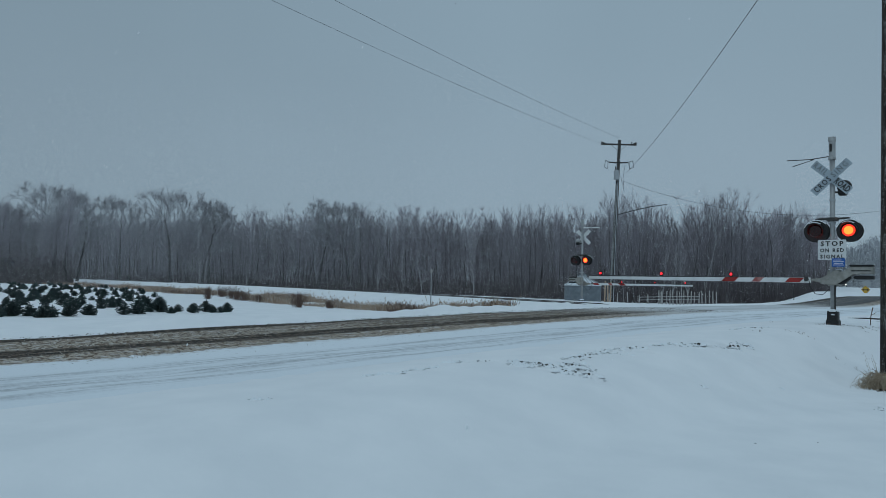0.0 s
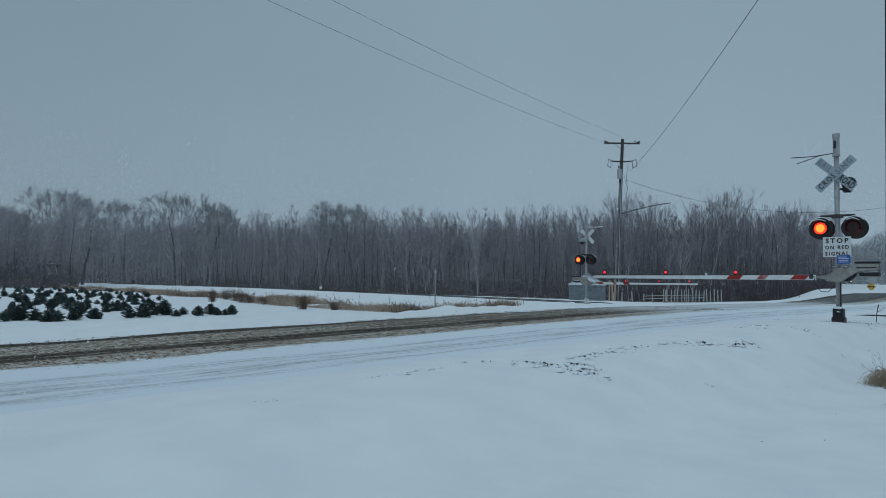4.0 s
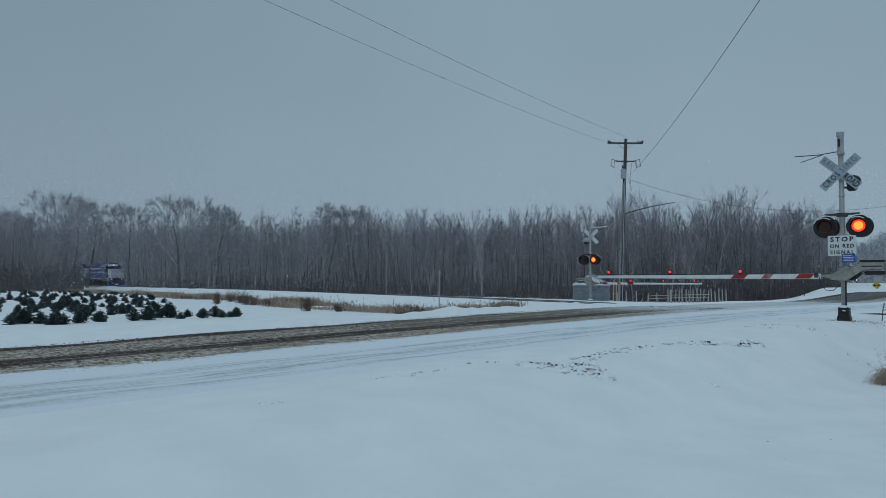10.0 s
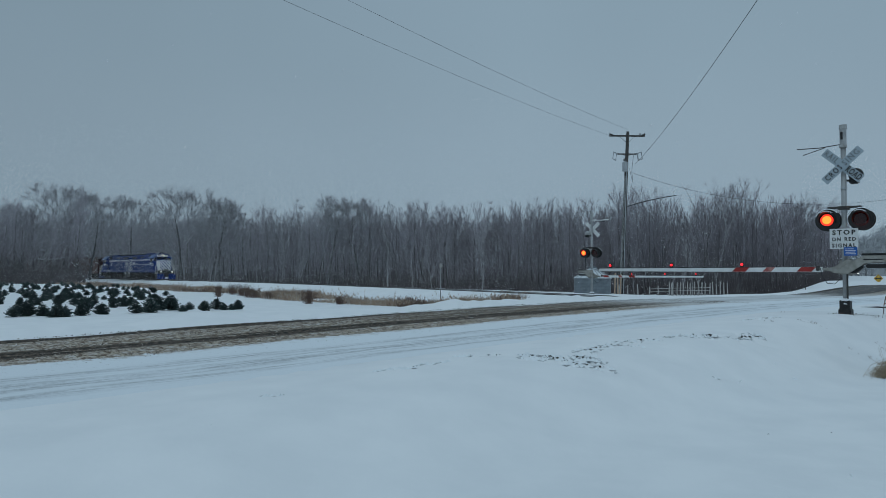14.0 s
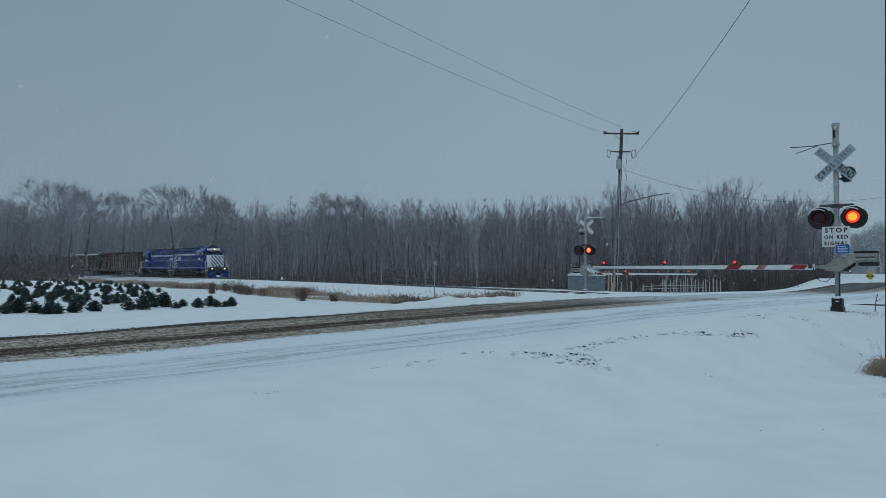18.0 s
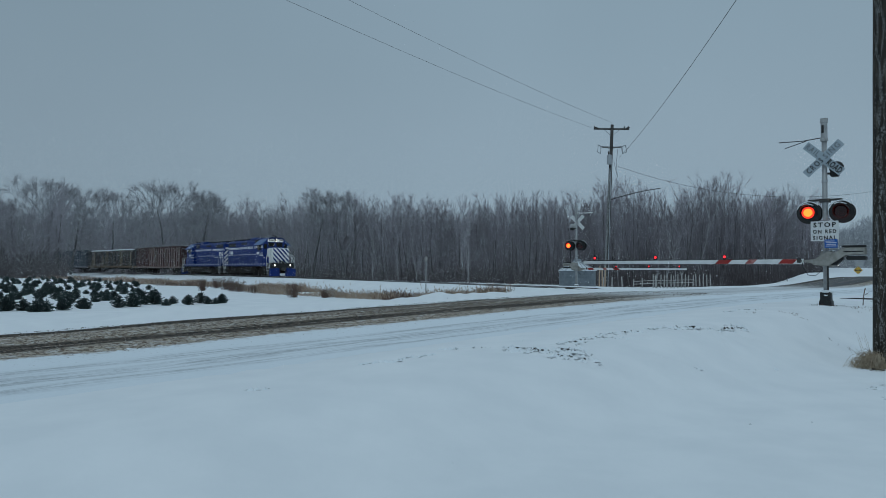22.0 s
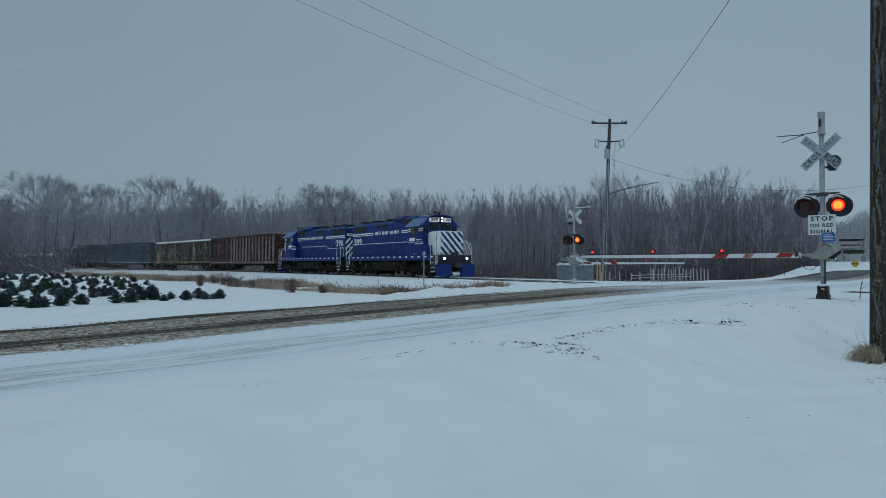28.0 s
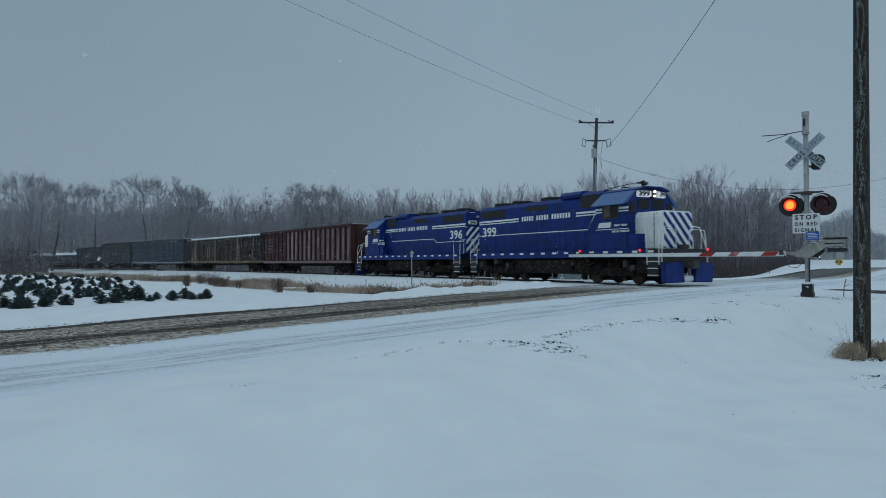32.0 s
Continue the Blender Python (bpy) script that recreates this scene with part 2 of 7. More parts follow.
# ---- mesh tools ----
class Geo:
    """Vertices and faces gathered piece by piece into one mesh."""

    def __init__(self):
        self.v, self.f = [], []

    def add(self, verts, faces):
        k = len(self.v)
        self.v += [tuple(p) for p in verts]
        self.f += [tuple(i + k for i in q) for q in faces]
        return self

    def box(self, x0, x1, y0, y1, z0, z1):
        v = [(x, y, z) for z in (z0, z1) for y in (y0, y1) for x in (x0, x1)]
        return self.add(v, [(0, 2, 3, 1), (4, 5, 7, 6), (0, 1, 5, 4), (2, 6, 7, 3), (0, 4, 6, 2), (1, 3, 7, 5)])

    def tube(self, pts, radii, n=8, caps=True):
        """A round bar along points, with a radius at each."""
        pts = [Vector(p) for p in pts]
        if isinstance(radii, (int, float)):
            radii = [radii] * len(pts)
        verts, faces = [], []
        for i, p in enumerate(pts):
            d = (pts[min(i + 1, len(pts) - 1)] - pts[max(i - 1, 0)]).normalized()
            side = d.cross(Vector((0, 0, 1)) if abs(d.z) < 0.95 else Vector((1, 0, 0))).normalized()
            up = side.cross(d)
            for k in range(n):
                a = 2 * math.pi * k / n
                verts.append(p + radii[i] * (math.cos(a) * side + math.sin(a) * up))
        for i in range(len(pts) - 1):
            for k in range(n):
                a, b = i * n + k, i * n + (k + 1) % n
                faces.append((a, b, b + n, a + n))
        if caps:
            faces.append(tuple(range(n - 1, -1, -1)))
            faces.append(tuple(range((len(pts) - 1) * n, len(pts) * n)))
        return self.add(verts, faces)

    def spike(self, p, q, r):
        """A tapering twig from p to its point q."""
        d = q - p
        a = d.orthogonal().normalized() * r
        b = d.cross(a).normalized() * r
        k = len(self.v)
        self.v += [tuple(p + a), tuple(p - a * 0.5 + b * 0.87), tuple(p - a * 0.5 - b * 0.87), tuple(q)]
        self.f += [(k, k + 1, k + 3), (k + 1, k + 2, k + 3), (k + 2, k, k + 3)]

    def prism(self, outline, a, b, axis="y"):
        """An outline of two coordinates drawn out from a to b along the axis."""
        n = len(outline)
        put = {"x": lambda p, c: (c, p[0], p[1]), "y": lambda p, c: (p[0], c, p[1]), "z": lambda p, c: (p[0], p[1], c)}[axis]
        v = [put(p, a) for p in outline] + [put(p, b) for p in outline]
        f = [(i, (i + 1) % n, n + (i + 1) % n, n + i) for i in range(n)]
        return self.add(v, f + [tuple(range(n - 1, -1, -1)), tuple(range(n, 2 * n))])

    def mesh(self, name, bevel=0.0, smooth=False, m=None):
        me = bpy.data.meshes.new(name)
        me.from_pydata(self.v, [], self.f)
        bm = bmesh.new()
        bm.from_mesh(me)
        bmesh.ops.recalc_face_normals(bm, faces=bm.faces)
        if bevel:
            bmesh.ops.bevel(bm, geom=[e for e in bm.edges if len(e.link_faces) == 2 and e.calc_face_angle(0) > 0.5], offset=bevel, segments=2, affect="EDGES", clamp_overlap=True)
        for f in bm.faces:
            f.smooth = smooth
        bm.to_mesh(me)
        bm.free()
        if m:
            me.transform(m)
        return me


def raw_mesh(name, geo, smooth=False):
    """For large meshes: straight from the lists."""
    me = bpy.data.meshes.new(name)
    me.from_pydata(geo.v, [], geo.f)
    if smooth:
        me.polygons.foreach_set("use_smooth", [True] * len(me.polygons))
    return me


def part(name, geo, material, parent=None, label="", bevel=0.0, smooth=False, at=None):
    me = geo if isinstance(geo, bpy.types.Mesh) else geo.mesh(name, bevel, smooth)
    if not me.materials:
        me.materials.append(material)
    ob = new(name, me)
    if parent:
        ob.parent = parent
    if at:
        ob.matrix_basis = at
    if label:
        ob["label"] = label
    return ob


def thing(name, label, category, group="", at=None, kind=""):
    ob = new(name)
    ob.empty_display_size = 0.2
    if at:
        ob.matrix_basis = at
    return tagged(ob, label, category, group, kind)


def letters(words, height, depth=0.004, width=None, bold=0.035, gap=1.0):
    """Raised lettering lying in the x-y plane, centred, of that capital height."""
    cu = bpy.data.curves.new("letters", "FONT")
    cu.body, cu.align_x, cu.align_y, cu.size, cu.extrude, cu.resolution_u, cu.offset, cu.space_character = words, "CENTER", "CENTER", height / 0.7, depth, 2, height * bold, gap
    ob = bpy.data.objects.new("letters", cu)
    scene.collection.objects.link(ob)
    bpy.context.view_layer.update()
    me = bpy.data.meshes.new_from_object(ob.evaluated_get(bpy.context.evaluated_depsgraph_get()))
    bpy.data.objects.remove(ob)
    me.materials.clear()
    if width:
        xs = [v.co.x for v in me.vertices]
        me.transform(Matrix.Diagonal((width / (max(xs) - min(xs)), 1, 1, 1)))
    return me


def letter_parts(me, material, parent, at, name="letter"):
    """Each letter of a line of writing as a part of its own."""
    bm = bmesh.new()
    bm.from_mesh(me)
    left = set(bm.verts)
    while left:
        todo, seen = [left.pop()], []
        while todo:
            v = todo.pop()
            seen.append(v)
            for e in v.link_edges:
                o = e.other_vert(v)
                if o in left:
                    left.discard(o)
                    todo.append(o)
        index = {v: i for i, v in enumerate(seen)}
        faces = {f for v in seen for f in v.link_faces}
        one = bpy.data.meshes.new(name)
        one.from_pydata([tuple(v.co) for v in seen], [], [tuple(index[v] for v in f.verts) for f in faces])
        part(name, one, material, parent, at=at)
    bm.free()


def smooth_step(x, a, b):
    t = min(1.0, max(0.0, (x - a) / (b - a)))
    return t * t * (3 - 2 * t)


# ---- the plan: the road's axis and the curved track ----
CROSS = Vector((11.95, 29.5))
ROAD = Vector((0.722, 0.692))
SIDE = Vector((-0.692, 0.722))
HEAD0, BEND = radians(27), -0.00225


def road_uv(x, y):
    dx, dy = x - CROSS.x, y - CROSS.y
    return dx * ROAD.x + dy * ROAD.y, dx * SIDE.x + dy * SIDE.y


def road_z(u):
    return -0.8 * (1 - math.exp(-(u / 28) ** 2)) if u < 0 else 0.02 * smooth_step(u, 0, 20) + 0.6 * smooth_step(u, 18, 36)


TRACK = []
px_, py_ = CROSS.x, CROSS.y
for i in range(0, 301):
    TRACK.append((-float(i), px_, py_))
    a_ = HEAD0 + BEND * -(i + 0.5)
    px_, py_ = px_ - math.sin(a_), py_ + math.cos(a_)
TRACK.reverse()
px_, py_ = CROSS.x, CROSS.y
for i in range(1, 121):
    a_ = HEAD0 + BEND * 0.5 * (i - 0.5)
    px_, py_ = px_ + math.sin(a_), py_ - math.cos(a_)
    TRACK.append((float(i), px_, py_))
TS = np.array(TRACK)


def track_at(s):
    """Place and forward direction on the track, s metres past the crossing."""
    x, y = np.interp(s, TS[:, 0], TS[:, 1]), np.interp(s, TS[:, 0], TS[:, 2])
    x1, y1 = np.interp(s + 1.5, TS[:, 0], TS[:, 1]), np.interp(s + 1.5, TS[:, 0], TS[:, 2])
    x0, y0 = np.interp(s - 1.5, TS[:, 0], TS[:, 1]), np.interp(s - 1.5, TS[:, 0], TS[:, 2])
    return Vector((x, y, rail_z(s))), Vector((x1 - x0, y1 - y0, rail_z(s + 1.5) - rail_z(s - 1.5))).normalized()


def rail_z(s):
    return 0.0022 * max(0.0, -s) if s > -200 else 0.44


def near_track(x, y):
    """Distance to the track (positive on the camera's side) and the s of its nearest point."""
    d = (TS[:, 1] - x) ** 2 + (TS[:, 2] - y) ** 2
    i = int(np.argmin(d))
    j = min(i + 1, len(TS) - 1)
    fx, fy = TS[j, 1] - TS[j - 1, 1], TS[j, 2] - TS[j - 1, 2]
    w = (x - TS[i, 1]) * fy - (y - TS[i, 2]) * fx
    return math.copysign(math.sqrt(d[i]), w), TS[i, 0]


SCUFFS = ((1.35, 9.95, 0.5, 0.35), (1.96, 9.55, 0.4, 0.4), (2.15, 10.55, 0.4, 0.25), (3.0, 11.5, 0.8, 0.5), (-0.42, 9.25, 0.5, 0.2), (4.5, 12.5, 0.8, 0.25), (5.6, 12.95, 0.8, 0.4), (0.6, 10.4, 0.5, 0.2), (7.4, 11.0, 0.4, 0.3))


def ground_z(x, y):
    u, v = road_uv(x, y)
    w, s = near_track(x, y)
    # fields and the lot where the camera stands
    z = -0.82 + 0.32 * smooth_step(v, -6, 4)
    z = z + (-0.74 - z) * math.exp(-(x * x + y * y) / 50)
    if w < 0:
        z += -0.35 * smooth_step(-w, 3, 25) * smooth_step(abs(v), 9, 30)
    # the fields rise past the road's bend
    far = math.hypot(x, y)
    turn = smooth_step(x / max(y, 1.0), 0.49, 0.56) if y > 0 else 0
    z += turn * (1.45 * smooth_step(u, 20, 42) + 1.7 * smooth_step(far, 110, 240))
    # the road's bank
    zr = road_z(u)
    bank = 1 - smooth_step(-v, 7.2, 9.3) if v < 0 else 1 - smooth_step(v, 4.9, 8.5)
    bank *= 1 if u < 45 else 1 - smooth_step(u, 45, 90)
    z = z * (1 - bank) + (zr + (0.05 if v > 0 else 0.05 + 0.11 * smooth_step(-v, 4.6, 6.5))) * bank
    # the track's bank
    half = 2.3 + 4.0 * math.exp(-(s / 14) ** 2)
    bed = 1 - smooth_step(abs(w), half, half + 3.2)
    if s < 110:
        z = z * (1 - bed) + (rail_z(s) - 0.005) * bed
    lump = noise.noise((x * 0.16, y * 0.16, 3.1)) * 0.045 + noise.noise((x * 0.7, y * 0.7, 7.7)) * 0.012
    for cx, cy, rx, ry in SCUFFS:
        k = ((x - cx) / rx) ** 2 + ((y - cy) / ry) ** 2
        if k < 4:
            z += math.exp(-k) * (0.06 * noise.noise((x * 3.1, y * 3.1, 1.7)) - 0.2 * max(0.0, noise.noise((x * 4.6, y * 6, 4.2)) - 0.08))
    if abs(w) > 2.2:
        z += lump * (1 if v < -5.2 or v > 5 else 0.3)
    # ploughed ridge along the far edge of the road
    if v > 3.5 and u < -3:
        z += 0.19 * math.exp(-((v - 5.5) / 0.75) ** 2) * (0.6 + noise.noise((u * 0.5, 2, 1)) + 0.6 * noise.noise((u * 1.3, v * 2, 1)) + 0.3 * noise.noise((u * 2.6, v * 2, 4)))
    if -4.7 < v < 4.5 and u < 60:
        z = min(z, zr - 0.05)
    return z


# ---- ground, road, rails ----
def steps(lo, hi, fine_lo, fine_hi, fine, growth=1.16):
    vals = list(np.arange(fine_lo, fine_hi + 1e-6, fine))
    for sign, start, stop in ((1, fine_hi, hi), (-1, fine_lo, lo)):
        d, p = fine, start
        while abs(p) < abs(stop):
            d *= growth
            p += sign * d
            vals.append(p)
    return sorted(vals)


def build_ground():
    xs = sorted(set(steps(-2600, 2600, -26, 30, 0.4) + [round(-1.6 + 0.085 * i, 3) for i in range(92)]))
    ys = sorted(set(steps(-2600, 2600, 2, 62, 0.4) + [round(8.7 + 0.085 * i, 3) for i in range(54)]))
    g = Geo()
    for y in ys:
        for x in xs:
            g.v.append((x, y, ground_z(x, y)))
    n = len(xs)
    for j in range(len(ys) - 1):
        for i in range(n - 1):
            a = j * n + i
            g.f.append((a, a + 1, a + n + 1, a + n))
    ob = part("ground", raw_mesh("ground", g, True), SNOW)
    tagged(ob, "fresh snow over rolling field and lot", "ground", kind="structure")


def road_material():
    m = bpy.data.materials.new("slushy_road")
    m.use_nodes = True
    n, l = m.node_tree.nodes, m.node_tree.links
    p = n["Principled BSDF"]
    across, along = n.new("ShaderNodeAttribute"), n.new("ShaderNodeAttribute")
    across.attribute_name, along.attribute_name = "across", "along"
    cmb = n.new("ShaderNodeCombineXYZ")
    l.new(along.outputs["Fac"], cmb.inputs[0])
    l.new(across.outputs["Fac"], cmb.inputs[1])

    def noise_at(sx, sy, detail=6.0, rough=0.6):
        mp = n.new("ShaderNodeMapping")
        mp.inputs["Scale"].default_value = (sx, sy, 1)
        l.new(cmb.outputs[0], mp.inputs["Vector"])
        t = n.new("ShaderNodeTexNoise")
        t.inputs["Scale"].default_value, t.inputs["Detail"].default_value, t.inputs["Roughness"].default_value = 1.0, detail, rough
        l.new(mp.outputs[0], t.inputs["Vector"])
        return t.outputs["Fac"]

    def calc(op, a, b=None, c=None):
        k = n.new("ShaderNodeMath")
        k.operation = op
        for i, v in enumerate((a, b, c)):
            if v is None:
                continue
            if isinstance(v, (int, float)):
                k.inputs[i].default_value = v
            else:
                l.new(v, k.inputs[i])
        return k.outputs[0]

    def ramp01(v, lo, hi):
        r = n.new("ShaderNodeMapRange")
        r.interpolation_type = "SMOOTHSTEP"
        r.inputs["From Min"].default_value, r.inputs["From Max"].default_value = lo, hi
        l.new(v, r.inputs["Value"])
        return r.outputs[0]

    def mixc(f, a, b):
        x = n.new("ShaderNodeMix")
        x.data_type = "RGBA"
        if isinstance(f, (int, float)):
            x.inputs["Factor"].default_value = f
        else:
            l.new(f, x.inputs["Factor"])
        for sock, c in (("A", a), ("B", b)):
            if isinstance(c, tuple):
                x.inputs[sock].default_value = (*c, 1)
            else:
                l.new(c, x.inputs[sock])
        return x.outputs["Result"]

    wob = calc("MULTIPLY_ADD", noise_at(0.2, 1.2, 6, 0.75), 0.5, -0.25)
    v = calc("ADD", across.outputs["Fac"], wob)
    grain = noise_at(4.5, 2.8, 10, 0.8)
    fine = noise_at(14, 16, 4, 0.7)
    streak = noise_at(0.25, 6.0, 5, 0.6)

    def band(centre, width, soft):
        d = calc("ABSOLUTE", calc("SUBTRACT", v, centre))
        return calc("SUBTRACT", 1.0, ramp01(d, width - soft, width + soft))

    snow = mixc(fine, (0.70, 0.74, 0.78), (0.82, 0.85, 0.88))
    speck = ramp01(noise_at(13, 4.5, 6, 0.75), 0.44, 0.56)
    slush = mixc(speck, (0.12, 0.08, 0.056), (0.46, 0.395, 0.325))
    slush = mixc(ramp01(grain, 0.5, 0.6), slush, (0.56, 0.53, 0.5))
    crumbs = ramp01(noise_at(18, 6, 4, 0.7), 0.58, 0.64)
    slush = mixc(crumbs, slush, (0.045, 0.033, 0.026))
    wet = mixc(ramp01(noise_at(10, 4.5, 6, 0.75), 0.46, 0.6), (0.022, 0.017, 0.0135), (0.135, 0.1, 0.074))
    # the driven lane: brown slush between two wet wheel tracks
    worn = calc("ADD", grain, calc("MULTIPLY", band(1.7, 2.1, 0.5), 0.4))
    lane = calc("MULTIPLY", band(1.7, 2.65, 0.3), ramp01(worn, 0.5, 0.58))
    outer = calc("MULTIPLY", band(3.9, 0.42, 0.1), ramp01(grain, 0.3, 0.4))
    inner = calc("MULTIPLY", band(1.0, 0.55, 0.15), ramp01(streak, 0.34, 0.44))
    ruts = calc("MAXIMUM", outer, inner)
    bare = calc("MULTIPLY", band(2.6, 1.55, 0.5), calc("MULTIPLY", ramp01(along.outputs["Fac"], -23, -14), 0.68))
    ruts = calc("MAXIMUM", ruts, calc("MULTIPLY", bare, ramp01(streak, 0.36, 0.56)))
    fade = calc("SUBTRACT", 1.0, calc("MULTIPLY", ramp01(along.outputs["Fac"], -9, 1), calc("SUBTRACT", 1.0, ramp01(along.outputs["Fac"], 14, 26))))
    keep = calc("MULTIPLY_ADD", fade, 0.75, 0.25)
    colour = mixc(calc("MULTIPLY", lane, keep), snow, slush)
    colour = mixc(calc("MULTIPLY", ruts, keep), colour, wet)
    # past the crossing the road is swept bare and dark
    swept = calc("MULTIPLY", calc("MULTIPLY", ramp01(along.outputs["Fac"], 16, 24), ramp01(streak, 0.3, 0.5)), band(2.1, 1.5, 0.6))
    colour = mixc(calc("MULTIPLY", swept, 0.85), colour, (0.11, 0.112, 0.118))
    # the snowed-up lane: faint packed wheel tracks
    pale = calc("MAXIMUM", calc("MAXIMUM", band(-2.3, 0.2, 0.2), band(-3.0, 0.3, 0.25)), band(-3.75, 0.16, 0.16))
    pale = calc("MULTIPLY", pale, ramp01(noise_at(0.5, 7.0, 8, 0.75), 0.4, 0.6))
    pale = calc("MULTIPLY", pale, calc("MULTIPLY_ADD", ramp01(noise_at(9, 5, 5, 0.7), 0.4, 0.6), 0.45, 0.55))
    colour = mixc(calc("MULTIPLY", pale, 0.72), colour, (0.25, 0.265, 0.28))
    specks = calc("MULTIPLY", band(-0.9, 1.0, 0.8), ramp01(noise_at(14, 7, 4, 0.7), 0.62, 0.68))
    colour = mixc(calc("MULTIPLY", specks, 0.7), colour, (0.2, 0.17, 0.14))
    l.new(colour, p.inputs["Base Color"])
    p.inputs["Specular IOR Level"].default_value = 0.12
    l.new(calc("MULTIPLY_ADD", ruts, -0.12, 0.9), p.inputs["Roughness"])
    b = n.new("ShaderNodeBump")
    b.inputs["Strength"].default_value, b.inputs["Distance"].default_value = 0.6, 0.04
    l.new(calc("ADD", grain, calc("MULTIPLY", fine, 0.5)), b.inputs["Height"])
    l.new(b.outputs[0], p.inputs["Normal"])
    return m


def road_place(u, v):
    """Straight to the crossing; past it the road bends."""
    if u < 34:
        return CROSS.x + ROAD.x * u + SIDE.x * v, CROSS.y + ROAD.y * u + SIDE.y * v
    a = math.atan2(ROAD.y, ROAD.x)
    x, y = CROSS.x + ROAD.x * 34, CROSS.y + ROAD.y * 34
    d = u - 34
    k = 0
    while d > 0:
        st = min(2.0, d)
        a += (0.0065 if k < 20 else -0.018 if k < 55 else 0) * st
        x, y, d, k = x + math.cos(a) * st, y + math.sin(a) * st, d - st, k + 1
    return x - math.sin(a) * v, y + math.cos(a) * v


def build_road():
    g, across, along = Geo(), [], []
    vs = [x * 0.3 - 4.5 for x in range(30)] + [4.45]
    us = list(np.arange(-130, -45, 3.0)) + list(np.arange(-45, 20, 0.5)) + list(np.arange(20, 260, 3.0))
    for u in us:
        for v in vs:
            x, y = road_place(u, v)
            edge = 0.035 * noise.noise((u * 0.35, v * 1.3, 0)) - 0.05 * smooth_step(abs(v), 4.0, 4.5)
            rut = -0.03 * math.exp(-((v - 1.05) / 0.4) ** 2) - 0.025 * math.exp(-((v - 3.85) / 0.35) ** 2) - 0.025 * math.exp(-((v + 3.1) / 0.5) ** 2)
            w, s = near_track(x, y)
            low = -0.02 if abs(w) < 1.1 else 0.0
            g.v.append((x, y, road_z(u) + (edge + rut if u < 60 else 0.05) + low))
            across.append(v), along.append(u)
    n = len(vs)
    for j in range(len(us) - 1):
        for i in range(n - 1):
            a = j * n + i
            g.f.append((a, a + n, a + n + 1, a + 1))
    me = raw_mesh("road", g, True)
    for name, vals in (("across", across), ("along", along)):
        at = me.attributes.new(name, "FLOAT", "POINT")
        at.data.foreach_set("value", vals)
    ob = part("road", me, road_material())
    tagged(ob, "two-lane road with brown slush ruts and packed snow", "road", kind="structure")


def build_track():
    root = thing("railway_track", "single railway track curving through snow", "railway track", kind="structure")
    for off in (-0.7525, 0.7525):
        g = Geo()
        ss = list(np.arange(-260, -30, 4.0)) + list(np.arange(-30, 60, 2.0))
        prof = [(-0.068, -0.14), (0.068, -0.14), (0.02, -0.1), (0.02, -0.035), (0.036, -0.03), (0.036, 0), (-0.036, 0), (-0.036, -0.03), (-0.02, -0.035), (-0.02, -0.1)]
        for s in ss:
            p, d = track_at(s)
            right = Vector((d.y, -d.x, 0)).normalized()
            for a, z in prof:
                q = p + right * (off + a)
                in_road = -5.6 < road_uv(q.x, q.y)[1] < 6.5
                g.v.append((q.x, q.y, q.z + z + (-0.1 if in_road else 0.042)))
        k = len(prof)
        for i in range(len(ss) - 1):
            for j in range(k):
                g.f.append((i * k + j, i * k + (j + 1) % k, (i + 1) * k + (j + 1) % k, (i + 1) * k + j))
        part("rail", g.mesh("rail"), RAIL, root)


build_ground()
build_road()
build_track()


# ---- crossing signals ----
def arc_ring(cx, y0, y1, cz, r, a0, a1, t=0.012, n=14):
    """A curved hood: part of a tube along y, of thickness t."""
    g = Geo()
    for i in range(n + 1):
        a = a0 + (a1 - a0) * i / n
        for rr in (r, r + t):
            for y in (y0, y1):
                yy = y if y == y0 else y0 + (y1 - y0) * (0.35 + 0.65 * max(0.0, math.sin(a)))
                g.v.append((cx + rr * math.cos(a), yy, cz + rr * math.sin(a)))
    for i in range(n):
        a, b = i * 4, i * 4 + 4
        g.f += [(a, a + 1, b + 1, b), (a + 2, b + 2, b + 3, a + 3), (a, b, b + 2, a + 2), (a + 1, a + 3, b + 3, b + 1)]
    g.f += [(0, 2, 3, 1), (n * 4, n * 4 + 1, n * 4 + 3, n * 4 + 2)]
    return g


def disc(cx, y0, y1, cz, r, n=28):
    return Geo().tube([(cx, y0, cz), (cx, y1, cz)], r, n)


FLASHERS = []


